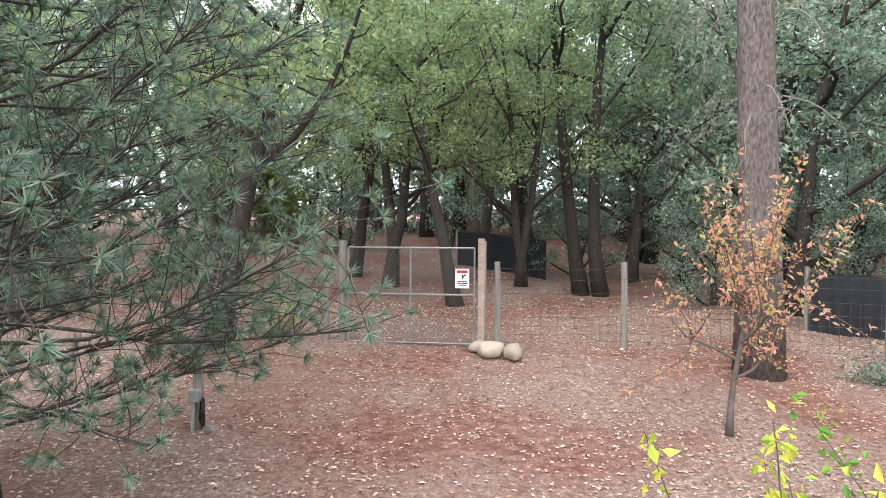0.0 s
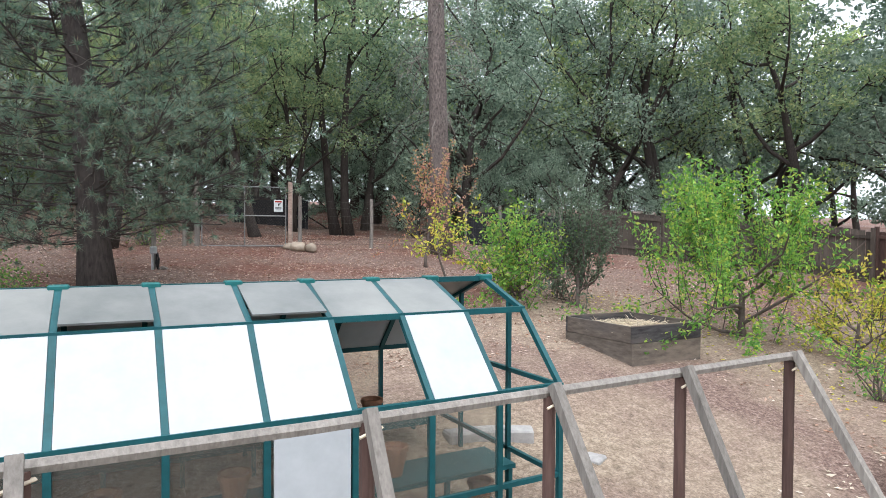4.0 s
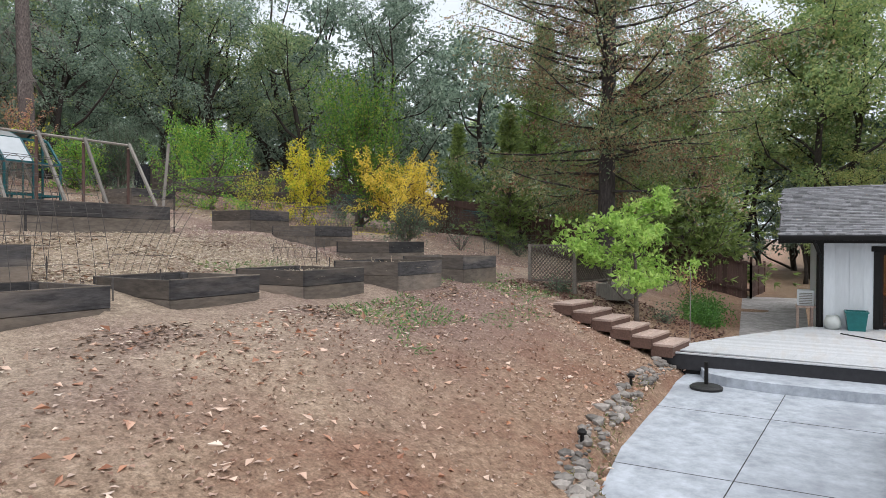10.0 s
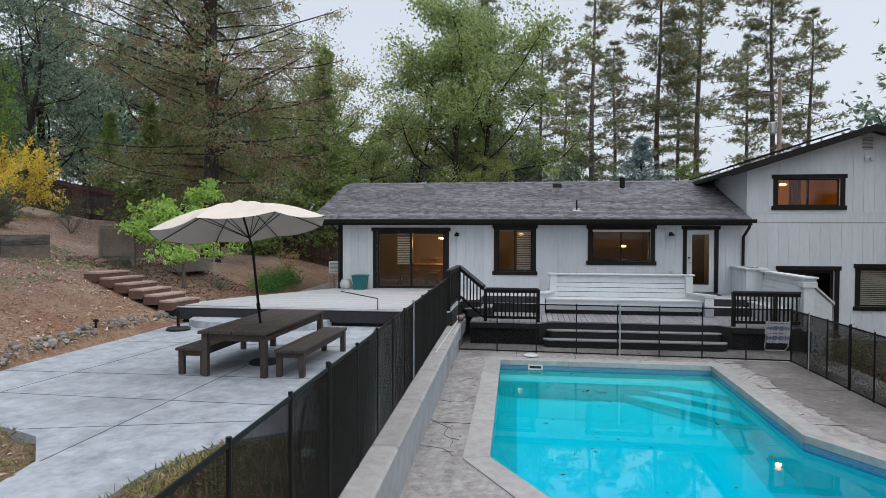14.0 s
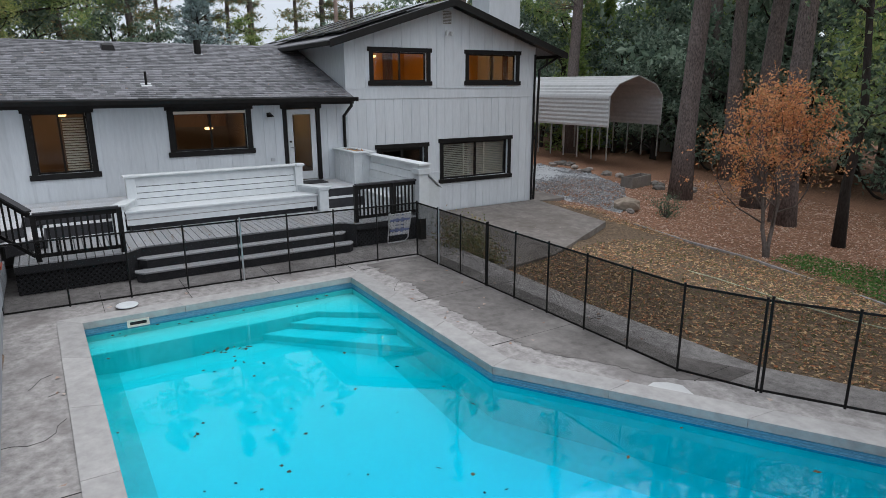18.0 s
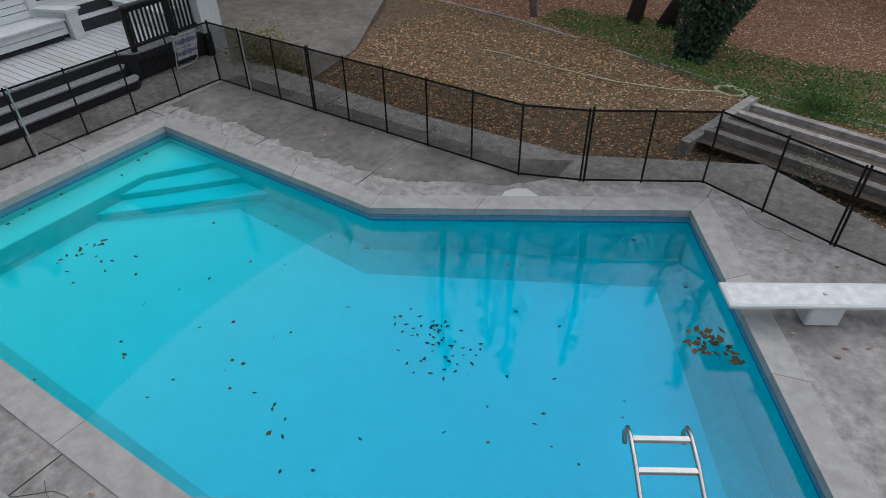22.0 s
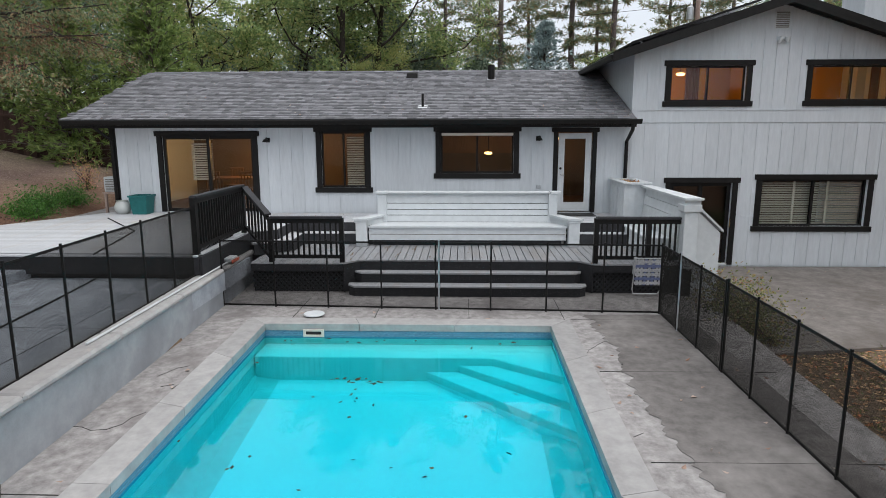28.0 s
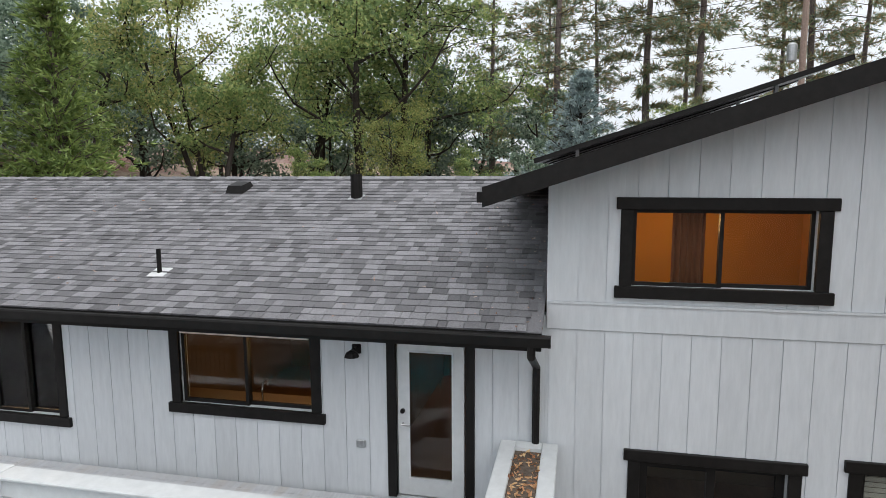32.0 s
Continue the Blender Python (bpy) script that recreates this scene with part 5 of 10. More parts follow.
def planks(poly, z, along, parent, width=0.14, gap=0.006, thick=0.03):
    """Boards laid over a polygon, each cut to its outline. along: 'x' or 'y'."""
    xs, ys = [p[0] for p in poly], [p[1] for p in poly]
    lo, hi = (min(ys), max(ys)) if along == "x" else (min(xs), max(xs))
    a = lo
    while a < hi - 0.02:
        b = min(a + width - gap, hi)
        spans = []
        for c in (a + 0.001, b - 0.001):
            cut = []
            for i in range(len(poly)):
                (x0, y0), (x1, y1) = poly[i], poly[(i + 1) % len(poly)]
                p0, p1, q0, q1 = (y0, y1, x0, x1) if along == "x" else (x0, x1, y0, y1)
                if (p0 > c) != (p1 > c):
                    cut.append(q0 + (c - p0) / (p1 - p0) * (q1 - q0))
            spans.append(sorted(cut))
        if len(spans[0]) == len(spans[1]):
            for i in range(0, len(spans[0]) - 1, 2):
                q = [(spans[0][i], a), (spans[0][i + 1], a), (spans[1][i + 1], b), (spans[1][i], b)]
                if along == "y":
                    q = [(v, u) for u, v in q][::-1]
                if abs(spans[0][i + 1] - spans[0][i]) > 0.03:
                    part("board", Geo().prism(q, z - thick, z), DECKBOARD, parent)
        a += width


DECK_A = [(4.05, -24.0), (9.7, -24.0), (9.7, -19.3), (6.6, -17.6), (4.3, -16.55)]
planks(DECK_A, DECK_Z, "y", main_deck)
# the strip along the house: its edge turns the corner by the railing and gives way to the bench
EDGE_X, TREAD_X = 8.02, 7.67
for poly in ([(8.3, -32.4), (9.7, -32.4), (9.7, -24.505), (8.3, -24.505)], [(EDGE_X, -32.4), (8.296, -32.4), (8.296, -30.75), (EDGE_X, -30.75)],
             [(EDGE_X, -26.45), (8.296, -26.45), (8.296, -24.505), (EDGE_X, -24.505)], [(6.9, -24.5), (9.7, -24.5), (9.7, -24.005), (6.5, -24.005)]):
    planks(poly, DECK_Z, "y", main_deck)
part("fascia", Geo().box(4.0, 4.05, -24.0, -16.6, PATIO_Z + 0.1, DECK_Z - 0.03), DARKDECK, main_deck)
part("skirt", Geo().box(4.12, 4.16, -24.0, -16.9, PATIO_Z - 0.05, PATIO_Z + 0.1), BLACK, main_deck)
part("nosing", Geo().box(3.98, 4.05, -24.0, -16.55, DECK_Z - 0.03, DECK_Z + 0.002, 0.006), DECKBOARD, main_deck)
part("fascia", Geo().bar((4.2, -16.54, 0.85), (6.6, -17.6, 0.85), 0.03, 0.34), DARKDECK, main_deck)
part("pool_side_fascia", Geo().box(4.05, 6.5, -24.05, -24.006, PATIO_Z, DECK_Z - 0.03), DARKDECK, main_deck)
for ya, yb in ((-32.4, -30.75), (-26.45, -24.5)):
    part("riser", Geo().box(EDGE_X - 0.03, EDGE_X, ya, yb, 0.84, DECK_Z - 0.005), DARKDECK, main_deck)
    planks([(TREAD_X, ya), (EDGE_X - 0.03, ya), (EDGE_X - 0.03, yb + (0.35 if yb > -25 else 0) - 0.35), (TREAD_X, yb - 0.35 if yb > -25 else yb)], 0.84, "y", main_deck, 0.175)
    part("tread_riser", Geo().box(TREAD_X - 0.03, TREAD_X, ya, yb - (0.35 if yb > -25 else 0), LOW_Z, 0.836), DARKDECK, main_deck)
part("riser", Geo().box(6.9, EDGE_X, -24.53, -24.5, 0.84, DECK_Z - 0.005), DARKDECK, main_deck)
part("riser", Geo().bar((6.5, -24.02, 0.94), (6.9, -24.51, 0.94), 0.03, 0.2), DARKDECK, main_deck)
planks([(6.75, -24.85), (EDGE_X - 0.03, -24.85), (EDGE_X - 0.03, -24.54), (6.88, -24.54)], 0.84, "x", main_deck, 0.16)
planks([(6.2, -24.2), (6.745, -24.85), (6.876, -24.54), (6.46, -24.05)], 0.84, "y", main_deck, 0.16)
part("tread_riser", Geo().box(6.75, TREAD_X, -24.88, -24.85, LOW_Z, 0.836), DARKDECK, main_deck)
part("tread_riser", Geo().bar((6.2, -24.22, 0.73), (6.75, -24.87, 0.73), 0.025, 0.21), DARKDECK, main_deck)
# the lower level: planks run towards the pool, the steps are set back between chamfered ends
FRONT_X, STEP_X = 5.58, 5.90
DECK_L = [(FRONT_X, -32.78), (8.33, -32.78), (8.33, -24.35), (FRONT_X, -24.35), (FRONT_X, -26.16), (STEP_X, -26.44), (STEP_X, -30.76), (FRONT_X, -31.0)]
planks(DECK_L, LOW_Z, "x", mid_deck, 0.152, 0.016)
for ya, yb in ((-26.16, -24.35), (-32.78, -31.0)):
    part("deck_fascia", Geo().box(FRONT_X + 0.01, FRONT_X + 0.05, ya, yb, LOW_Z - 0.17, LOW_Z - 0.032), DARKDECK, mid_deck)
    part("skirt_board", Geo().box(FRONT_X + 0.14, FRONT_X + 0.16, ya, yb, 0.0, LOW_Z - 0.17), BLACK, mid_deck)
    n = int((yb - ya) / 0.105)
    for i in range(-4, n):
        for s_ in (-1, 1):
            y0 = ya + i * 0.105 + (0.42 if s_ < 0 else 0)
            y1 = y0 + s_ * 0.42
            # each slat is cut where it leaves the panel
            f0 = max([0.0] + [(lim - y0) / (y1 - y0) for lim in (ya, yb) if (y0 < ya and lim == ya) or (y0 > yb and lim == yb)])
            f1 = min([1.0] + [(lim - y0) / (y1 - y0) for lim in (ya, yb) if (y1 < ya and lim == ya) or (y1 > yb and lim == yb)])
            if f1 - f0 > 0.08:
                xx = FRONT_X + (0.10 if s_ < 0 else 0.113)
                part("lattice_slat", Geo().bar((xx, y0 + (y1 - y0) * f0, 0.01 + 0.42 * f0), (xx, y0 + (y1 - y0) * f1, 0.01 + 0.42 * f1), 0.035, 0.012, up=(1, 0, 0)), DARKDECK, mid_deck)
part("deck_fascia", Geo().box(STEP_X - 0.03, STEP_X, -30.76, -26.44, 0.40, LOW_Z - 0.034), DARKDECK, mid_deck)
part("deck_side", Geo().box(FRONT_X + 0.06, 8.3, -32.79, -32.75, SLAB_Z, LOW_Z - 0.04), DARKDECK, mid_deck)
for ya, yb in ((-26.16, -26.44), (-31.0, -30.76)):
    part("chamfer", Geo().bar((FRONT_X + 0.03, ya, 0.29), (STEP_X - 0.02, yb, 0.29), 0.03, 0.54), DARKDECK, mid_deck)
for x0, x1, z, a, b in ((5.62, 5.875, 0.40, -30.80, -26.36), (5.33, 5.63, 0.20, -30.86, -26.27)):
    planks([(x0, a + 0.14), (x0 + 0.12, a), (x1, a), (x1, b), (x0 + 0.12, b), (x0, b - 0.14)], z, "y", mid_deck, 0.155)
    part("step_riser", Geo().prism([(x0 + 0.02, a + 0.15), (x0 + 0.13, a + 0.02), (x1, a + 0.02), (x1, b - 0.02), (x0 + 0.13, b - 0.02), (x0 + 0.02, b - 0.15)], z - 0.20, z - 0.032), DARKDECK, mid_deck)
BAREWOOD = surf("bare_deck_wood", (0.20, 0.145, 0.105), (0.38, 0.29, 0.22), 14, 0.8, 0.2, stretch=(1, 5, 1))
rbp = random.Random(15)
for x, y, n in ((6.9, -26.88, 7), (6.25, -26.27, 5), (7.0, -27.48, 8), (6.3, -27.18, 4), (7.4, -29.4, 3)):
    for i in range(n):
        xa, ya, ln, w = x + rbp.uniform(-0.4, 0.3), y + rbp.uniform(0.0, 0.09), rbp.uniform(0.1, 0.34), rbp.uniform(0.008, 0.03)
        z = LOW_Z + 0.0012 + 0.0006 * i
        part("bare_patch", Geo().prism([(xa, ya), (xa + ln * 0.3, ya - w * 0.6), (xa + ln, ya - w * 0.2), (xa + ln * 0.9, ya + w * 0.4), (xa + ln * 0.4, ya + w * 0.7)], z - 0.001, z + 0.0008), BAREWOOD, mid_deck, "worn brown wood where the paint has gone")



def railing(a, b, z0, z1, n, posts=(0, 1), group="deck railings"):
    """A charcoal baluster railing from a to b; z0 and z1 are its foot and head, which can slope as (za, zb)."""
    za, zb = z0 if isinstance(z0, tuple) else (z0, z0)
    ha, hb = z1 if isinstance(z1, tuple) else (z1, z1)
    A, B = Vector((*a, 0)), Vector((*b, 0))
    t = thing("deck_railing", "black painted timber deck railing with square balusters", "railing", group, Matrix.Translation((a[0], a[1], za)))
    d = B - A
    P = lambda f, z: (d.x * f, d.y * f, z - za)
    part("top_rail", Geo().bar(P(0, ha - 0.02), P(1, hb - 0.02), 0.13, 0.04), DARKDECK, t)
    part("upper_rail", Geo().bar(P(0, ha - 0.09), P(1, hb - 0.09), 0.04, 0.09), BLACK, t)
    part("bottom_rail", Geo().bar(P(0, za + 0.11), P(1, zb + 0.11), 0.04, 0.07), BLACK, t)
    for i in range(1, n):
        f = i / n
        part("baluster", Geo().bar(P(f, za + (zb - za) * f + 0.11), P(f, ha + (hb - ha) * f - 0.08), 0.035), BLACK, t)
    for f in posts:
        part("post", Geo().bar(P(f, za + (zb - za) * f - 0.0), P(f, ha + (hb - ha) * f - 0.03), 0.09), BLACK, t)
    return t


railing((5.66, -24.75), (5.66, -26.14), LOW_Z, 1.50, 13)
railing((5.66, -31.04), (5.66, -32.64), LOW_Z, 1.50, 16, (0, 0.62))
railing((4.1, -23.95), (6.45, -23.95), DECK_Z, 2.05, 21, (0, 1))
railing((6.45, -24.0), (5.70, -24.70), (DECK_Z, LOW_Z), (2.02, 1.55), 7, ())

# the long white bench: boarded back on posts, broad arms that splay outwards
bench = thing("deck_bench", "long white built-in deck bench with boarded back and broad splayed arms", "bench", at=Matrix.Translation((7.95, -28.58, LOW_Z)))


def arm_quad(s, w0, w1, x0, x1, y0, y1, z0, z1):
    """A board along an arm from the back (x1, y1) to the front (x0, y0), w0 and w1 wide, from z0 to z1."""
    p = [(x0, s * y0 - w0), (x0, s * y0 + w0), (x1, s * y1 + w1), (x1, s * y1 - w1)]
    return Geo().prism(p[::-1], z0, z1)


part("seat_box", Geo().prism([(-0.50, -2.18), (0.10, -1.98), (0.10, 1.98), (-0.50, 2.18)], 0.13, 0.41), WHITE, bench)
part("kick_board", Geo().prism([(-0.40, -2.1), (0.08, -1.95), (0.08, 1.95), (-0.40, 2.1)], 0.0, 0.13), DARKDECK, bench, "shadowed charcoal kick board")
part("seat", Geo().prism([(-0.56, -2.2), (0.14, -1.97), (0.14, 1.97), (-0.56, 2.2)], 0.412, 0.45), WHITE, bench)
part("seat_seam", Geo().box(-0.505, -0.501, -2.15, 2.15, 0.255, 0.268), GREYWOOD, bench)
for i, (a, b) in enumerate(((0.46, 0.60), (0.615, 0.73), (0.745, 0.87), (0.885, 1.10))):
    x0, x1 = 0.10 + (a - 0.46) * 0.16, 0.10 + (b - 0.46) * 0.16
    part("back_board", Geo().add([(x0, -1.92, a), (x0, 1.92, a), (x1, 1.92, b), (x1, -1.92, b), (x0 + 0.03, -1.92, a), (x0 + 0.03, 1.92, a), (x1 + 0.03, 1.92, b), (x1 + 0.03, -1.92, b)],
                                    [(3, 2, 1, 0), (4, 5, 6, 7), (2, 3, 7, 6), (0, 1, 5, 4), (0, 4, 7, 3), (1, 2, 6, 5)]), WHITE, bench)
part("back_panel", Geo().box(0.245, 0.28, -1.92, 1.92, 0.0, 1.10), BLACK, bench)
part("back_cap", Geo().box(0.10, 0.38, -1.88, 1.88, 1.105, 1.145, 0.012), WHITE, bench)
for s in (-1, 1):
    part("back_post", Geo().box(0.08, 0.30, s * 1.96 - 0.1, s * 1.96 + 0.1, 0.0, 1.10, 0.008), WHITE, bench)
    part("post_cap", Geo().prism([(0.04, s * 1.96 - 0.08 * s - 0.08), (0.12, s * 2.0 - 0.13), (0.38, s * 2.0 - 0.13), (0.38, s * 2.0 + 0.1), (0.04, s * 2.0 + 0.1)], 1.106, 1.15), WHITE, bench)
    part("arm", arm_quad(s, 0.17, 0.12, -0.66, 0.10, 2.36, 2.0, 0.585, 0.63), WHITE, bench)
    part("arm_panel", arm_quad(s, 0.07, 0.07, -0.52, 0.08, 2.28, 2.0, 0.45, 0.585), WHITE, bench)
    part("front_post", Geo().box(-0.62, -0.38, s * 2.34 - 0.12, s * 2.34 + 0.12, 0.0, 0.55, 0.01), WHITE, bench)
    part("post_neck", Geo().box(-0.64, -0.36, s * 2.34 - 0.14, s * 2.34 + 0.14, 0.53, 0.585, 0.01), WHITE, bench)
# planter against the house wall
pl = thing("deck_planter", "tall white boarded planter with dry soil beside the house wall", "planter", at=Matrix.Translation((9.1, -32.48, LOW_Z)))
part("planter_body", Geo().box(-0.80, 0.60, -0.27, 0.27, 0, 1.30, 0.008), WHITE, pl)
for sgn in (-1, 1):
    part("planter_rim", Geo().box(-0.88, 0.60, sgn * 0.24 - 0.09, sgn * 0.24 + 0.09, 1.30, 1.345, 0.01), WHITE, pl)
for xa in (-0.88, 0.42):
    part("planter_rim", Geo().box(xa, xa + 0.18, -0.148, 0.148, 1.30, 1.345), WHITE, pl)
part("soil", Geo().box(-0.70, 0.42, -0.148, 0.148, 1.29, 1.305), SOIL, pl)
dry = np.random.default_rng(70)
px_ = np.stack([dry.uniform(-0.68, 0.4, 130), dry.uniform(-0.14, 0.14, 130), dry.uniform(1.305, 1.325, 130)], 1)
tagged(part("dry_leaves", kites("dry_leaves", LAWNLEAF, px_, 0.07, 0.035, dry, flat=0.6), None, pl), kind="stuff")
for yy in (-0.272, 0.272):
    for i in range(5):
        part("panel_strip", Geo().box(-0.8 + i * 0.33, -0.74 + i * 0.33, yy - 0.008, yy + 0.008, 0.0, 1.3), WHITE, pl)
    part("panel_strip", Geo().box(-0.74, 0.6, yy - 0.007, yy + 0.007, 1.2, 1.3), WHITE, pl)
for yy in (-0.2, 0.0, 0.2):
    part("panel_strip", Geo().box(-0.812, -0.8, yy - 0.035, yy + 0.035, 0.0, 1.3), WHITE, pl)
# short side bench before the parapet, whose boards lean as its back
sb = thing("side_bench", "short white boarded side bench below the parapet", "bench", at=Matrix.Translation((7.0, -32.35, LOW_Z)))
part("seat_box", Geo().box(-0.95, 0.9, -0.22, 0.2, 0.0, 0.39, 0.008), WHITE, sb)
for i in range(4):
    part("seat_board", Geo().box(-0.98, 0.93, -0.22 + i * 0.117, -0.22 + i * 0.117 + 0.112, 0.392, 0.43, 0.004), WHITE, sb)
pp = thing("stair_parapet", "solid white boarded parapet with a stepped stair cheek beside the deck", "parapet", at=Matrix.Translation((0, 0, 0)))
part("high_panel", Geo().box(5.68, 8.28, -32.84, -32.72, LOW_Z - 0.03, 1.84), WHITE, pp)
for i in range(6):
    za, zb = 0.66 + i * 0.2, 0.85 + i * 0.2
    ya, yb = -32.56 - i * 0.022, -32.56 - (i + 1) * 0.022
    part("panel_board", Geo().add([(x, y, z) for x in (5.75, 8.27) for y, z in ((ya, za), (yb, zb), (-32.72, zb), (-32.72, za))], [(0, 1, 2, 3), (7, 6, 5, 4), (0, 4, 5, 1), (1, 5, 6, 2), (3, 7, 4, 0)]), WHITE, pp)
part("cap", Geo().add([(x, y, z) for z in (1.845, 1.885) for x, y in ((5.38, -32.93), (8.3, -32.81), (8.3, -32.56), (5.38, -32.58))], [(3, 2, 1, 0), (4, 5, 6, 7), (0, 1, 5, 4), (1, 2, 6, 5), (2, 3, 7, 6), (3, 0, 4, 7)]), WHITE, pp)
part("newel", Geo().box(5.46, 5.70, -32.88, -32.62, LOW_Z - 0.07, 1.74, 0.01), WHITE, pp)
part("newel_neck", Geo().box(5.42, 5.74, -32.92, -32.58, 1.62, 1.76, 0.012), WHITE, pp)
part("newel_head", Geo().box(5.44, 5.72, -32.9, -32.6, 1.76, 1.845), WHITE, pp)
part("newel_foot", Geo().box(5.52, 5.66, -32.84, -32.68, SLAB_Z, LOW_Z - 0.07), BLACK, pp, "black post under the deck corner")
part("cheek_fill", Geo().box(5.70, 5.96, -32.88, -32.842, SLAB_Z, LOW_Z - 0.05), WHITE, pp)
part("sloping_panel", Geo().add([(x, y, z) for x in (5.95, 6.05) for y, z in ((-32.84, SLAB_Z), (-33.5, SLAB_Z), (-33.5, 1.15), (-32.84, 1.76))], [(0, 1, 2, 3), (7, 6, 5, 4), (1, 5, 6, 2), (2, 6, 7, 3), (0, 3, 7, 4)]), WHITE, pp)
part("sloping_cap", Geo().add([(x, y, z + dz) for x, e in ((5.9, 0.0), (6.5, 0.0)) for dz in (0, 0.05) for y, z in ((-32.84, 1.82), (-33.54, 1.17))], [(0, 1, 5, 4), (2, 6, 7, 3), (0, 2, 3, 1), (4, 5, 7, 6), (1, 3, 7, 5), (0, 4, 6, 2)]), WHITE, pp)
part("cheek_trim", Geo().box(5.93, 5.952, -33.52, -32.84, 0.30, 0.36), WHITE, pp)
part("cheek_base", Geo().box(5.92, 6.1, -33.5, -32.84, SLAB_Z, 0.28), SIDING, pp)

# ---- garden beds ----
SOILCHIPS = leaf_mat("soil_leaf_mix", [(0.06, 0.05, 0.045), (0.16, 0.13, 0.115), (0.34, 0.30, 0.28), (0.24, 0.12, 0.07), (0.10, 0.08, 0.07)], 0.0)
def raised_bed(x0, x1, y0, y1, z0, z1, fill, label, cross=()):
    """A square bed of two board courses a side with corner posts inside."""
    cx, cy = (x0 + x1) / 2, (y0 + y1) / 2
    t = thing("raised_bed", label, "raised bed", "garden beds", Matrix.Translation((cx, cy, z0)))
    hx, hy, h, th = (x1 - x0) / 2, (y1 - y0) / 2, z1 - z0, 0.045
    for c in range(2):
        a, b = h * c / 2 - (0.12 if c == 0 else 0), h * (c + 1) / 2 - 0.006
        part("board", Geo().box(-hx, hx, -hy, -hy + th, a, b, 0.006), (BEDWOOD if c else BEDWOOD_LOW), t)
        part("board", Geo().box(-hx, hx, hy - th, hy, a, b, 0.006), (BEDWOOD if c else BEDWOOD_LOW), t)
        # upper x-side boards take a paler wood than the upper y-side boards
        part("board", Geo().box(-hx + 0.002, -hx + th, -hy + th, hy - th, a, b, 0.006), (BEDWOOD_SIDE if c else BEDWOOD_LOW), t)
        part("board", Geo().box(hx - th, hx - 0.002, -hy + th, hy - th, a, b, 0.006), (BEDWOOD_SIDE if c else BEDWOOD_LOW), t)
    for sx in (-1, 1):
        for sy in (-1, 1):
            part("corner_post", Geo().box(sx * (hx - th - 0.045) - 0.045, sx * (hx - th - 0.045) + 0.045, sy * (hy - th - 0.045) - 0.045, sy * (hy - th - 0.045) + 0.045, 0, h - 0.02), BEDWOOD, t)
    for sy in (-1, 1):
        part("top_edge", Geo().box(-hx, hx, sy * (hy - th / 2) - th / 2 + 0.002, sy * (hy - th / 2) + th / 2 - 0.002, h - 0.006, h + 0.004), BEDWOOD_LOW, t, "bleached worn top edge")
    for c in cross:
        part("cross_board", Geo().box(c - cx - 0.02, c - cx + 0.02, -hy + th, hy - th, h - 0.2, h - 0.01), BEDWOOD, t)
    rng = np.random.default_rng(int(abs(cx * 100 + cy * 7)))
    soil_h = h - (0.17 if fill != "chips" else 0.24)
    part("soil", Geo().box(-hx + th, hx - th, -hy + th, hy - th, soil_h - 0.2, soil_h), SOIL, t)
    area = (x1 - x0) * (y1 - y0)
    n = int(area * (620 if fill == "straw" else 520))
    px = rng.uniform(-hx + 0.12, hx - 0.12, n)
    py = rng.uniform(-hy + 0.12, hy - 0.12, n)
    mound = 0.06 * (1 - (px / hx) ** 2) * (1 - (py / hy) ** 2)
    pz = soil_h + (mound + rng.uniform(0, 0.05, n) if fill == "straw" else rng.uniform(0.005, 0.03, n))
    m = kites("straw_cover" if fill == "straw" else "chip_cover", STRAW if fill == "straw" else SOILCHIPS, np.stack([px, py, pz], 1), 0.17 if fill == "straw" else 0.06, 0.014 if fill == "straw" else 0.03, rng, flat=0.88)
    tagged(part("straw_cover" if fill == "straw" else "chip_cover", m, None, t), kind="stuff")
    return t


LB = "weathered dark board raised bed "
raised_bed(3.6, 5.2, -0.4, 1.22, 4.36, 4.91, "straw", LB + "filled with straw near the fruit trees")
raised_bed(3.6, 5.12, -5.68, -4.1, 3.50, 4.09, "straw", LB + "filled with straw on the slope")
raised_bed(3.58, 5.12, -8.06, -6.5, 3.06, 3.62, "straw", LB + "filled with straw beside the path")
raised_bed(3.25, 4.8, -10.62, -9.0, 2.66, 3.21, "straw", LB + "half filled with straw")
raised_bed(3.2, 4.86, -12.62, -11.0, 2.32, 2.88, "chips", LB + "with bare soil at the row's end")
raised_bed(0.82, 2.43, -12.48, -10.9, 2.29, 2.83, "straw", LB + "half filled with pale straw")
raised_bed(-1.47, 0.09, -12.2, -10.65, 2.24, 2.75, "straw", LB + "with a heap of straw")
raised_bed(-3.8, -2.29, -12.06, -10.4, 2.2, 2.72, "chips", LB + "with leaves and chips on the soil")
raised_bed(-6.1, -4.53, -11.95, -10.38, 2.16, 2.69, "chips", LB + "strewn with dry leaves")
raised_bed(-6.25, -4.45, -10.1, -8.6, 2.6, 3.16, "straw", LB + "with straw behind the front row")
long_bed = raised_bed(-9.4, 0.3, -6.62, -5.0, 3.38, 3.98, "straw", "long weathered board raised bed filled with straw below the trellis", cross=(-2.75, -5.8))
# lengthwise joint straps of the long bed
for x in (-2.76, -6.0):
    part("joint_strap", Geo().box(x + 4.55 - 0.02, x + 4.55 + 0.02, -0.825, -0.815, 0.0, 0.58), BEDWOOD, long_bed)

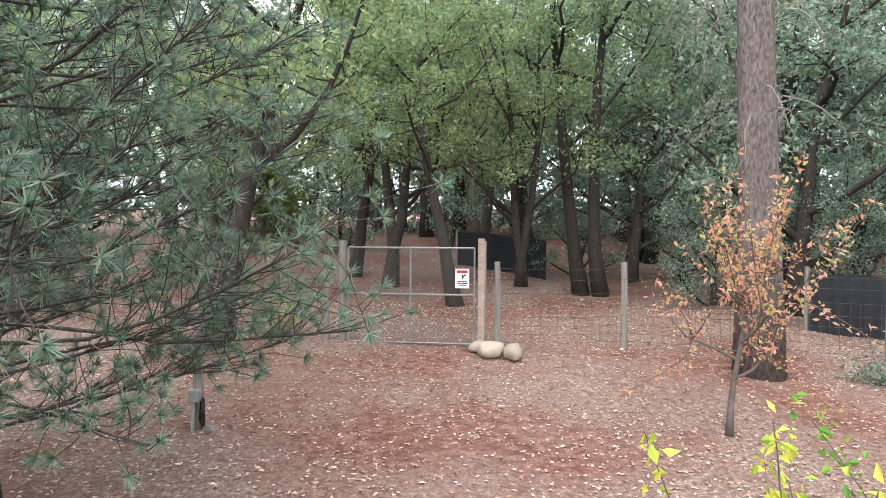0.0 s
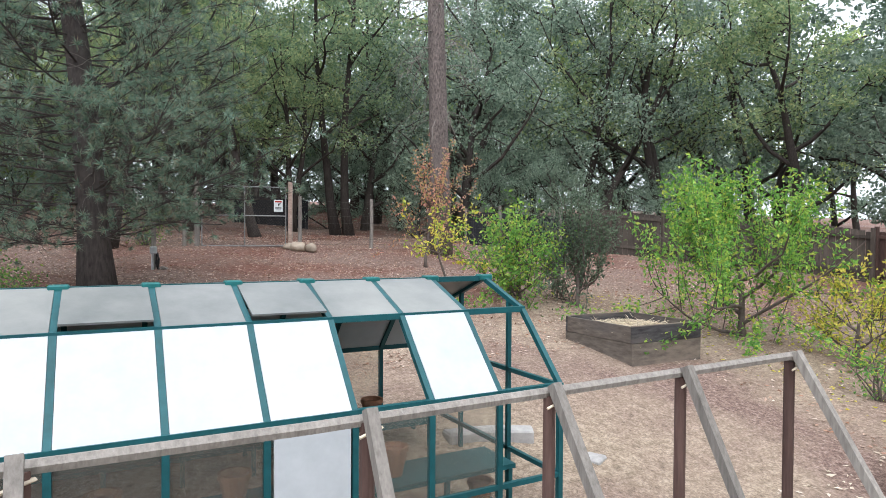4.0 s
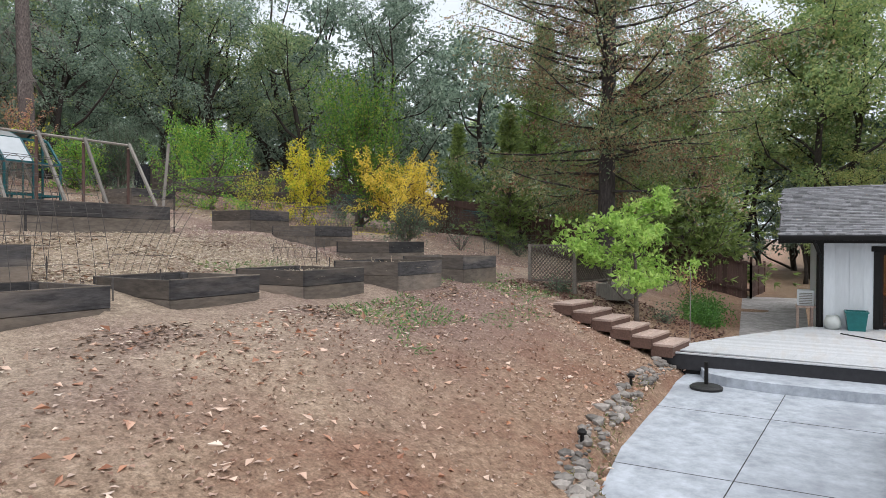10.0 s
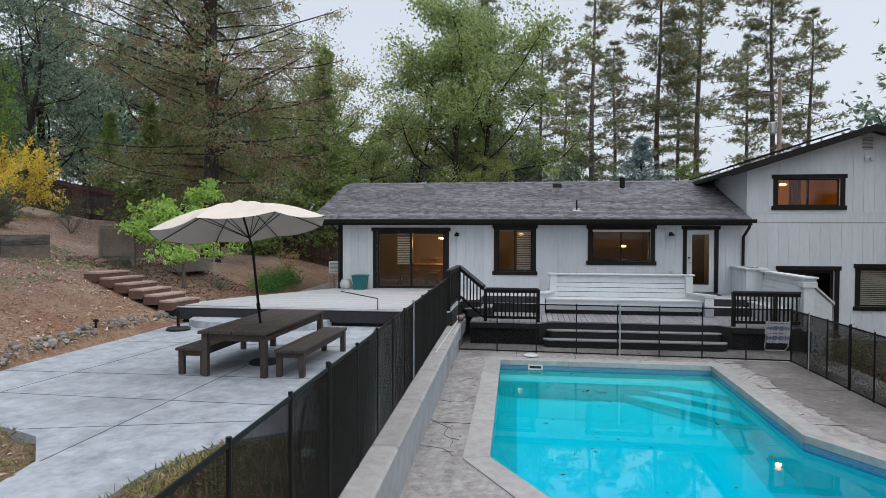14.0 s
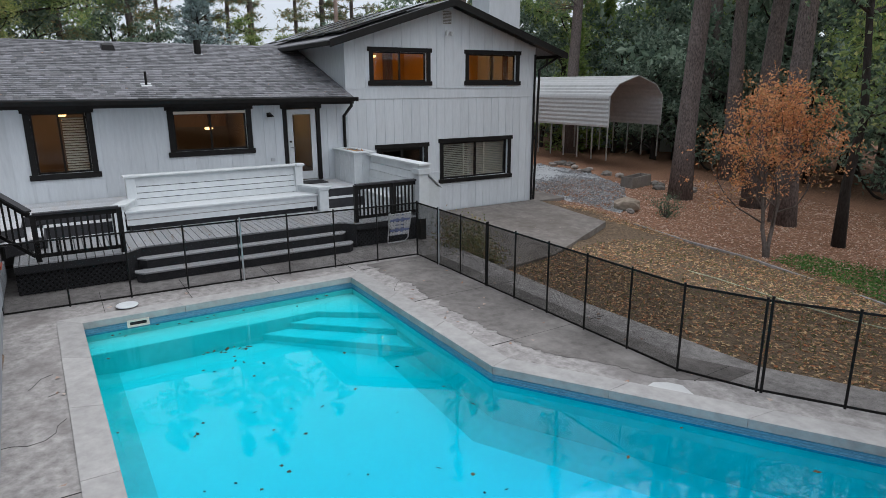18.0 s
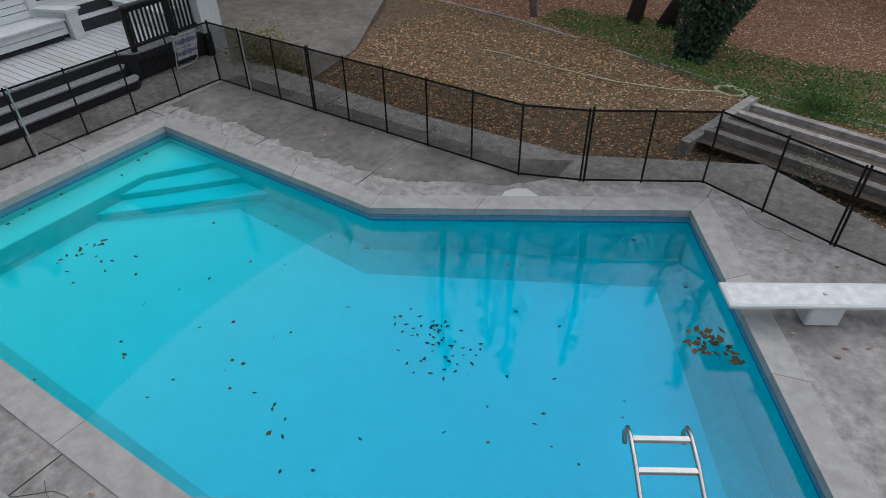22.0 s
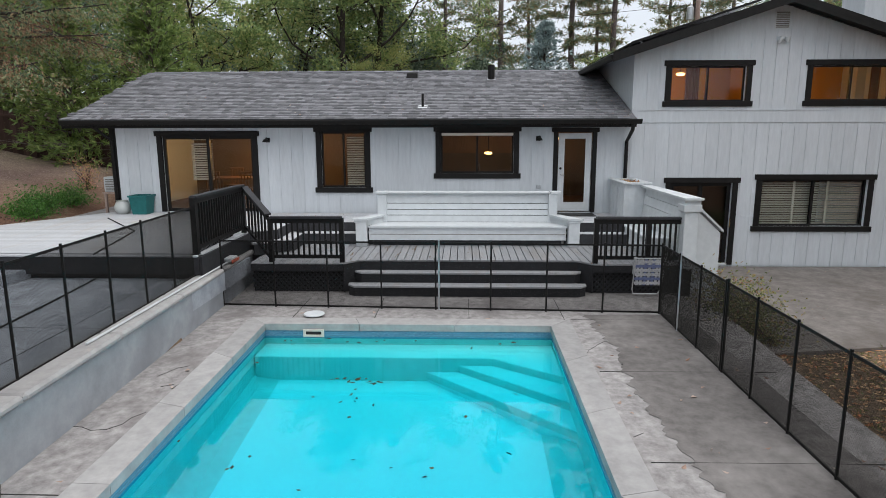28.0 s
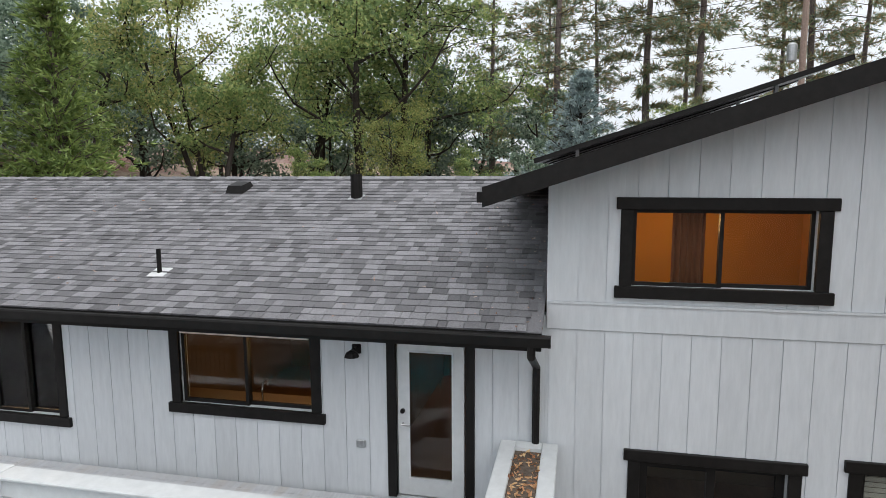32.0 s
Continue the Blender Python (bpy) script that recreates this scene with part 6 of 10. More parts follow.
# trellis over the long bed: dark pipes, a rail and leaning stakes
tr = thing("trellis", "bean trellis of dark pipes, a pole rail and leaning grey stakes", "trellis", at=Matrix.Translation((0, -5.0, 3.5)))
part("rail", Geo().tube([(-9.2, 0.03, 1.93), (-6, 0.0, 1.97), (-3, 0.02, 1.95), (0.42, -0.02, 1.99)], 0.03, 6), GREYWOOD, tr, "long grey pole rail")
for x in (0.36, -0.72, -1.72, -2.75, -4.05, -5.2, -6.5, -7.8):
    part("pipe_post", Geo().tube([(x, 0, -0.1), (x + 0.01, 0, 1.95)], 0.035, 8), FENCEWOOD, tr)
    part("stake", Geo().bar((x + 0.04, -1.0 - 0.12 * math.sin(x * 3), 0.35), (x + 0.0, -0.05, 2.02), 0.055, 0.055), GREYWOOD, tr)
    part("twine", Geo().tube([(x - 0.05, -0.06, 1.9), (x + 0.06, -0.05, 1.93), (x + 0.02, 0.05, 1.9)], 0.008, 4), STRAW, tr)
part("end_stake", Geo().bar((0.2, -1.5, 0.4), (0.3, -1.57, 1.9), 0.06), GREYWOOD, tr)
part("steel_stake", Geo().tube([(0.37, -1.66, -0.1), (0.37, -1.66, 1.45)], 0.012, 6), RUBBER, tr)

# ---- greenhouse ----
GH_E, GH_BAY, GH_N = -0.34, 0.62, 11
GH_Y, GH_Z = -2.2, 3.55
gh = thing("greenhouse", "green-framed greenhouse with white shade panels on its roof", "greenhouse", at=Matrix.Translation((GH_E, GH_Y, GH_Z)))
PROF = [(-1.22, 0.0), (-1.22, 1.48), (-0.66, 2.08), (0.0, 2.33), (0.66, 2.08), (1.22, 1.48), (1.22, 0.0)]
for b in range(GH_N + 1):
    x = -b * GH_BAY
    for i in range(6):
        (y0, z0), (y1, z1) = PROF[i], PROF[i + 1]
        part("rib", Geo().bar((x, y0, z0), (x, y1, z1), 0.045, 0.045, up=(1, 0, 0)), GREENTUBE, gh)
    part("ridge_clip", Geo().box(x - 0.07, x + 0.07, -0.06, 0.06, 2.31, 2.37, 0.01), TEAL, gh)
L = GH_N * GH_BAY
for y, z in PROF[1:6]:
    part("long_rail", Geo().bar((0.02, y, z), (-L - 0.02, y, z), 0.05), GREENTUBE, gh)
for s in (-1, 1):
    for z in (0.04, 0.72):
        part("side_rail", Geo().bar((0, s * 1.22, z), (-L, s * 1.22, z), 0.04), GREENTUBE, gh)
    for b in range(GH_N):
        x1, x0 = -b * GH_BAY - 0.025, -(b + 1) * GH_BAY + 0.025
        if b > 0:
            part("wall_pane", Geo().box(x0, x1, s * 1.215 - 0.003, s * 1.215 + 0.003, 0.06, 1.46), GHGLASS, gh).visible_shadow = False
        if not (s < 0 and b in (0, 2)):
            part("shade_panel", Geo().add([(x0, s * 1.215, 1.49), (x1, s * 1.215, 1.49), (x1, s * 0.67, 2.075), (x0, s * 0.67, 2.075), (x0, s * 1.235, 1.5), (x1, s * 1.235, 1.5), (x1, s * 0.68, 2.09), (x0, s * 0.68, 2.09)], [(4, 5, 6, 7), (3, 2, 1, 0), (0, 1, 5, 4), (2, 3, 7, 6)]), TARP, gh, "white opaque shade panel")
        if not (s < 0 and b == 0):
            lift = 0.05 if (s < 0 and b in (3, 5, 9)) else 0.0
            part("roof_panel", Geo().add([(x0, s * 0.655, 2.09 + lift), (x1, s * 0.655, 2.09 + lift), (x1, s * 0.02, 2.335), (x0, s * 0.02, 2.335), (x0, s * 0.66, 2.105 + lift), (x1, s * 0.66, 2.105 + lift), (x1, s * 0.02, 2.35), (x0, s * 0.02, 2.35)], [(4, 5, 6, 7), (3, 2, 1, 0), (0, 1, 5, 4), (1, 2, 6, 5), (3, 0, 4, 7)]), ROOFPANEL, gh)
for x in (0.0, -L):
    for y in (-0.45, 0.45):
        part("end_stud", Geo().bar((x, y, 0), (x, y, 2.15), 0.04), GREENTUBE, gh)
    for z in (0.72, 1.48):
        part("end_rail", Geo().bar((x, -1.22, z), (x, 1.22, z), 0.04, 0.04), GREENTUBE, gh)
    if x < 0:
        part("end_pane", Geo().add([(x - 0.004, y, z) for y, z in PROF] + [(x + 0.004, y, z) for y, z in PROF], [tuple(range(7)), tuple(range(7, 14))[::-1]]), GHGLASS, gh).visible_shadow = False
part("door_blind", Geo().box(-2.44, -1.90, -1.26, -1.24, 0.78, 1.44, 0.004), TARP, gh, "white corrugated hanging panel")
for z in (0.75, 0.32):
    for y in (-0.75, 0.75):
        part("bench_shelf", Geo().box(-L + 0.2, -0.3, y - 0.25, y + 0.25, z, z + 0.04), GREENTUBE, gh)
for b in range(GH_N):
    for y in (-0.95, 0.55, 0.95):
        part("shelf_leg", Geo().box(-b * GH_BAY - 0.35, -b * GH_BAY - 0.31, y - 0.02, y + 0.02, 0, 0.75), GREENTUBE, gh)
rng_p = random.Random(4)
POT = surf("terracotta_pot", (0.16, 0.075, 0.045), (0.26, 0.13, 0.08), 12, 0.8, 0.1)
pot = None
for i in range(14):
    m = Matrix.Translation((GH_E - 0.5 - i * 0.42, GH_Y + rng_p.choice((-0.75, 0.75)), GH_Z + (0.79 if i % 3 else 0.36)))
    if pot is None:
        pot = thing("plant_pot", "empty terracotta pot on a greenhouse shelf", "plant pot", "greenhouse pots", m)
        part("pot", Geo().lathe([(0.07, 0), (0.11, 0.2), (0.12, 0.2), (0.12, 0.24), (0.10, 0.24), (0.09, 0.2)], 12), POT, pot)
        part("soil", Geo().lathe([(0.095, 0.0), (0.0951, 0.005)], 12, (0, 0, 0.19)), SOIL, pot)
    else:
        copy_thing(pot, m)
# block retaining wall at the greenhouse corner
bw = thing("block_wall", "curved grey concrete block retaining wall beside the greenhouse", "wall", at=Matrix.Translation((0, 0, 0)))
for c in range(3):
    for i in range(7 - c * 2 if c else 7):
        ang = math.radians(5 + i * 13 + (6 if c % 2 else 0))
        x, y = -0.35 + 1.35 * math.sin(ang), -1.0 - 1.5 + 1.5 * math.cos(ang) - 0.6
        part("block", Geo().box(-0.2, 0.2, -0.12, 0.12, 0, 0.19, 0.02), BLOCK, bw, at=Matrix.Translation((x, y, 3.55 + c * 0.2)) @ Matrix.Rotation(-ang, 4, "Z"))

# ---- upper gate and wire fence ----
GATETUBE = surf("dull_galvanised_tube", (0.16, 0.165, 0.17), (0.28, 0.285, 0.29), 20, 0.6, 0.1, metal=0.3)
gate = thing("garden_gate", "galvanised tube gate with chain-link mesh and a white notice", "gate", at=Matrix.Translation((-1.15, 11.95, 6.02)))
gate.rotation_euler = (0, 0, math.atan2(-0.45, 2.42))
GW, GH = 2.4, 1.82
for a, b in (((0, 0.04), (GW, 0.04)), ((0, GH), (GW, GH)), ((0, 0.95), (GW, 0.95)), ((0, 0.04), (0, GH)), ((GW, 0.04), (GW, GH)), ((GW / 2, 0.04), (GW / 2, GH))):
    part("gate_tube", Geo().tube([(a[0], 0, a[1]), (b[0], 0, b[1])], 0.019, 8), GATETUBE, gate)
g = Geo()
for i in range(-24, 49):
    for s in (1, -1):
        x0 = i * 0.075 if s > 0 else i * 0.075 + 0.6
        pts = []
        for k in (0, 1):
            z = 0.06 + k * (GH - 0.08)
            x = x0 + s * z * 0.75
            pts.append([x, z])
        (xa, za), (xb, zb) = pts
        if (xa < 0 and xb < 0) or (xa > GW and xb > GW):
            continue
        sl = (zb - za) / (xb - xa)
        lo, hi = max(min(xa, xb), 0.02), min(max(xa, xb), GW - 0.02)
        if hi - lo > 0.02:
            g.bar((lo, 0.01 * s, za + sl * (lo - xa)), (hi, 0.01 * s, za + sl * (hi - xa)), 0.0045)
tagged(part("chain_link", g, WIRE, gate), kind="stuff")
for x in (-0.13, GW + 0.14):
    part("hinge_post", Geo().tube([(x, 0.06, -0.3), (x, 0.06, 1.95)], 0.075, 10), GREYWOOD, gate, "round grey timber gate post")
part("brown_post", Geo().box(GW + 0.24 - 0.07 - 0.1, GW + 0.24 - 0.1 + 0.05, -0.08, 0.02, -0.3, 2.0), STEPWOOD, gate)
sign = thing("warning_sign", "small white notice with red heading wired to the gate", "sign", at=Matrix.Translation((0.98, 11.50, 7.28)) @ Matrix.Rotation(math.atan2(-0.45, 2.42), 4, "Z"))
part("plate", Geo().box(-0.13, 0.13, -0.006, 0, -0.18, 0.18, 0.002), WHITE, sign)
INK = surf("sign_ink", (0.01, 0.01, 0.01), (0.03, 0.03, 0.03), 10, 0.6, 0)
INKRED = surf("sign_red", (0.35, 0.03, 0.02), (0.42, 0.05, 0.03), 10, 0.6, 0)
part("heading_bar", Geo().box(-0.10, 0.10, -0.009, -0.006, 0.10, 0.15), INKRED, sign)
g = Geo().rock(0, -0.008, 0.035, 0.05, 0.002, 0.035, random.Random(3), 2).box(0.03, 0.07, -0.009, -0.006, 0.05, 0.075).box(-0.005, 0.005, -0.009, -0.006, -0.02, 0.01)
part("bird_mark", g, INK, sign)
for i, w in enumerate((0.09, 0.10, 0.07)):
    part("text_bar", Geo().box(-w, w, -0.009, -0.006, -0.06 - i * 0.035, -0.045 - i * 0.035), INK, sign)
rng = random.Random(8)
wf = thing("wire_fence", "round timber posts with sagging wire mesh between them", "fence")
POSTS = [(1.62, 11.42), (4.02, 11.5), (6.2, 11.1), (8.4, 10.5), (10.9, 10.3), (13.4, 9.6), (16.2, 8.8), (19.0, 7.5), (-1.6, 12.2), (-4.2, 12.9), (-7, 13.6), (-10, 14.2)]
for x, y in POSTS:
    z = at_ground(x, y)
    part("post", Geo().tube([(x, y, z - 0.3), (x + 0.01, y, z + 1.0), (x, y, z + 1.62)], [0.065, 0.06, 0.055], 10), GREYWOOD, wf)
g = Geo()
for line in (POSTS[:8], POSTS[8:]):
    for (x0, y0), (x1, y1) in zip(line, line[1:]):
        za, zb = at_ground(x0, y0), at_ground(x1, y1)
        for h in (0.15, 0.3, 0.45, 0.62, 0.82, 1.05, 1.3, 1.5):
            g.tube([(x0, y0 - 0.06, za + h), ((x0 + x1) / 2, (y0 + y1) / 2 - 0.06, (za + zb) / 2 + h - 0.03), (x1, y1 - 0.06, zb + h)], 0.0035, 3, False)
        n = int(math.hypot(x1 - x0, y1 - y0) / 0.16)
        for i in range(n):
            f = i / n
            x, y, z = x0 + (x1 - x0) * f, y0 + (y1 - y0) * f - 0.06, za + (zb - za) * f
            g.tube([(x, y, z + 0.15), (x, y, z + 1.05)], 0.0025, 3, False)
tagged(part("wire_mesh", g, WIRE, wf), kind="stuff")
for x, y, s in ((1.45, 11.1, 0.26), (1.85, 11.05, 0.24), (1.25, 11.35, 0.17)):
    b = thing("boulder", "pale rounded boulder at the foot of the gate post", "rock", "gate boulders", Matrix.Translation((x, y, at_ground(x, y))))
    part("stone", Geo().rock(0, 0, s * 0.4, s * 1.2, s * 0.8, s * 0.65, rng), STONE, b, smooth=True)
hb = thing("water_standpipe", "grey garden standpipe box on a timber post with a stone", "standpipe", at=Matrix.Translation((-2.7, 8.13, 5.5)))
part("post", Geo().box(-0.05, 0.05, 0.0, 0.1, -0.1, 1.15), GREYWOOD, hb)
part("pipe", Geo().tube([(-0.03, -0.06, -0.05), (-0.03, -0.06, 0.55)], 0.03, 8), STEEL, hb)
part("outlet_box", Geo().box(-0.09, 0.06, -0.12, 0.0, 0.42, 0.58, 0.01), STEEL, hb)
part("hose_coil", Geo().tube([(0.08, -0.02, 0.05), (0.1, -0.06, 0.3), (0.07, 0.0, 0.45), (0.05, -0.03, 0.2), (0.1, -0.02, 0.04)], 0.025, 6), RUBBER, hb)
part("stone", Geo().rock(0.2, -0.08, 0.05, 0.11, 0.1, 0.08, rng), COBBLE, hb)

# ---- trees ----
def limb_path(p, d, length, rng, bend=0.25, rise=0.15, n=5):
    pts, d, p = [np.array(p, float)], np.array(d, float), np.array(p, float)
    for _ in range(n):
        d = d + rng.normal(size=3) * bend + np.array([0, 0, rise])
        d /= np.linalg.norm(d)
        p = p + d * length / n
        pts.append(p.copy())
    return pts


def broad_tree(name, label, category, seed, H, r, fork, spread, n_limb, n_sub, leaves, leaf_len, mat, bark, clump=0.55, stems=1, lean=0.1, rise=0.12, droop=0.1, at=None, group=""):
    """A branching tree: tapered trunk or stems, limbs, twigs, and leaves in loose clumps at the twig ends."""
    rng = np.random.default_rng(seed)
    t = thing(name, label, category, group, at)
    wood, tips = Geo(), []
    for s in range(stems):
        ang = rng.uniform(0, 6.28)
        d = np.array([math.cos(ang) * lean * (2 if stems > 1 else 1), math.sin(ang) * lean * (2 if stems > 1 else 1), 1.0])
        base = np.array([math.cos(ang), math.sin(ang), 0]) * (r * 1.1 if stems > 1 else 0)
        rs = r / (stems ** 0.4)
        top = limb_path(base - np.array([0, 0, 0.15]), d, H * 0.82, rng, 0.10, 0.12, 8)
        wood.tube(top, [rs * (1.35 if i == 0 else 1) * (1 - 0.85 * i / 8) for i in range(9)], 9)
        for i in range(n_limb):
            f = fork + (0.98 - fork) * (i + rng.uniform(0, 1)) / n_limb
            k = min(int(f * 8), 7)
            p = top[k] + (top[k + 1] - top[k]) * (f * 8 - k)
            a2 = i * 2.4 + rng.uniform(-0.5, 0.5)
            reach = spread * (1.1 - 0.65 * f) * rng.uniform(0.75, 1.2)
            L = limb_path(p, (math.cos(a2), math.sin(a2), rng.uniform(0.2, 0.75)), reach, rng, 0.22, rise, 5)
            r0 = rs * 0.42 * (1.15 - f * 0.6)
            wood.tube(L, [r0 * (1 - 0.16 * q) for q in range(6)], 5, False)
            for j in range(n_sub):
                q = rng.uniform(0.35, 1.0) * 5
                qi = min(int(q), 4)
                b = L[qi] + (L[qi + 1] - L[qi]) * (q - qi)
                d2 = rng.normal(size=3)
                d2[2] = abs(d2[2]) * 0.5 - droop
                d2 /= np.linalg.norm(d2)
                S = limb_path(b, d2, reach * rng.uniform(0.25, 0.5), rng, 0.3, 0.08 - droop * 0.4, 3)
                wood.tube(S, [r0 * 0.35, r0 * 0.25, r0 * 0.16, r0 * 0.08], 3, False)
                tips += [S[1], S[2], S[3], S[3]]
            tips.append(L[5])
    part("trunk", wood, bark, t, smooth=True)
    tips = np.array(tips)
    pos = tips[rng.integers(0, len(tips), leaves)] + rng.normal(size=(leaves, 3)) * clump * rng.uniform(0.3, 1.0, (leaves, 1)) * np.array([1, 1, 0.6])
    crown = part("crown", kites("crown", mat, pos, leaf_len, leaf_len * 0.55, rng, down=0.25), None, t)
    return t


def pine_tree(name, label, category, seed, H, r, bare, reach, per, k, needle, width, mat, bark, at=None, droop=-0.12, top=0.35, tufts_per=7, step=0.75, clean=True, group="", thin=1.0, full_to=99.0, column=False, wide=0.13):
    """A straight conifer: whorls of branches with needle tufts along their outer part."""
    rng = np.random.default_rng(seed)
    t = thing(name, label, category, group, at)
    wood, pos, axis = Geo(), [], []
    pts = [np.array([0.12 * math.sin(i * 0.9 + seed), 0.1 * math.cos(i * 0.7 + seed), -0.2 + (H + 0.2) * i / 10]) for i in range(11)]
    wood.tube(pts, [r * (1.25 if i == 0 else 1.0) * (1 - 0.9 * i / 10) + 0.015 for i in range(11)], 10)
    h = bare
    while h < H * 0.985:
        f = (h - bare) / max(H - bare, 0.1)
        shape = (1 - f) ** 0.75 * (1 - top) + top * math.sin(math.pi * min(1, f + 0.25)) * (1 - f)
        if column:
            shape = min(1.0, (1 - f) * 2.4) ** 0.7 * min(1.0, 0.45 + f * 2.2)
        for j in range(per):
            if rng.random() < 0.12:
                continue
            a = rng.uniform(0, 6.28)
            L = max(0.35, reach * shape * (rng.uniform(0.35, 1.25) if column else rng.uniform(0.6, 1.2)))
            k0 = min(int(h / H * 10), 9)
            p = pts[k0] + (pts[k0 + 1] - pts[k0]) * (h / H * 10 - k0)
            B = limb_path(p, (math.cos(a), math.sin(a), 0.12 + droop + 0.5 * f), L, rng, 0.10, droop * 0.35 + 0.03, 4)
            wood.tube(B, [0.006 + L * 0.016 * thin * (1 - q * 0.24) for q in range(5)], 3, False)
            for q in range(int(tufts_per * max(0.4, L / reach * 1.2) * (1 if h < full_to else 0.3))):
                s = rng.uniform(0.3 if clean else 0.12, 1.02) * 4
                qi = min(int(s), 3)
                b = B[qi] + (B[qi + 1] - B[qi]) * (s - qi)
                side = rng.normal(size=3) * np.array([1, 1, 0.4]) * L * wide
                pos.append(b + side)
                ax = (B[4] - B[0]) / (np.linalg.norm(B[4] - B[0]) + 1e-6) + side / (np.linalg.norm(side) + 1e-6) * 0.7
                axis.append(ax)
        h += step * rng.uniform(0.7, 1.3) * (1.0 - 0.35 * f)
    part("trunk", wood, bark, t, smooth=True)
    part("crown", tufts("crown", mat, np.array(pos), np.array(axis), k, needle, width, rng, 0.65), None, t)
    return t


def tufted_pine(name, label, seed, H, r, bare, reach, mat, bark, at, full_to=99.0, per=7, step=0.42, twigs=11, k=42, needle=0.13, width=0.0065):
    """A young pine: whorls of upcurved branches with side twigs, each ending in a brush of needles; bare grey twigs near the trunk."""
    rng = np.random.default_rng(seed)
    t = thing(name, label, "tree", "", at)
    wood, dead, pos, axis = Geo(), Geo(), [], []
    pts = [np.array([0.08 * math.sin(i * 0.9 + seed), 0.08 * math.cos(i * 0.7 + seed), -0.2 + (H + 0.2) * i / 10]) for i in range(11)]
    wood.tube(pts, [r * (1.3 if i == 0 else 1.0) * (1 - 0.9 * i / 10) + 0.015 for i in range(11)], 11)
    h = bare
    while h < H * 0.98:
        f = (h - bare) / (H - bare)
        many = 1.0 if h < full_to else 0.45
        for j in range(per):
            a = j * 6.28 / per + rng.uniform(-0.45, 0.45)
            L = max(0.3, reach * (1 - f) ** 0.7 * min(1.0, 0.72 + f * 3) * rng.uniform(0.6, 1.15))
            k0 = min(int(h / H * 10), 9)
            p = pts[k0] + (pts[k0 + 1] - pts[k0]) * (h / H * 10 - k0) + np.array([0, 0, rng.uniform(-0.15, 0.15)])
            B = limb_path(p, (math.cos(a), math.sin(a), -0.12 + 0.5 * f), L, rng, 0.09, 0.07, 6)
            wood.tube(B, [0.007 + L * 0.0042 * (1 - q / 7) for q in range(7)], 5, False)
            for q in range(int(twigs * many * max(0.45, L / reach))):
                s_ = rng.uniform(0.38, 1.0) * 6
                qi = min(int(s_), 5)
                b = B[qi] + (B[qi + 1] - B[qi]) * (s_ - qi)
                out = (B[6] - B[0]) / np.linalg.norm(B[6] - B[0])
                d = out + rng.normal(size=3) * np.array([0.75, 0.75, 0.4]) + np.array([0, 0, 0.15])
                T = limb_path(b, d / np.linalg.norm(d), L * rng.uniform(0.1, 0.24) + 0.08, rng, 0.2, 0.12, 2)
                wood.tube(T, [0.006, 0.005, 0.004], 3, False)
                for e in (1.0,):
                    pos.append(T[0] + (T[2] - T[0]) * e)
                    axis.append((T[2] - T[0]) / (np.linalg.norm(T[2] - T[0]) + 1e-6))
            if h < full_to:
                for q in range(2):
                    b = B[rng.integers(1, 4)]
                    d = rng.normal(size=3) * np.array([1, 1, 0.5]) + np.array([0, 0, -0.5])
                    T = limb_path(b, d / np.linalg.norm(d), rng.uniform(0.3, 0.8), rng, 0.3, -0.1, 4)
                    dead.tube(T, [0.006, 0.005, 0.004, 0.003, 0.002], 3, False)
        h += step * rng.uniform(0.75, 1.25)
    part("trunk", wood, bark, t, smooth=True)
    tagged(part("dead_twig_tangle", dead, GREYWOOD, t, "bare grey dead twigs"), "bare grey dead twigs", kind="stuff")
    part("crown", tufts("crown", mat, np.array(pos), np.array(axis), k, needle, width, rng, 0.95), None, t)
    return t


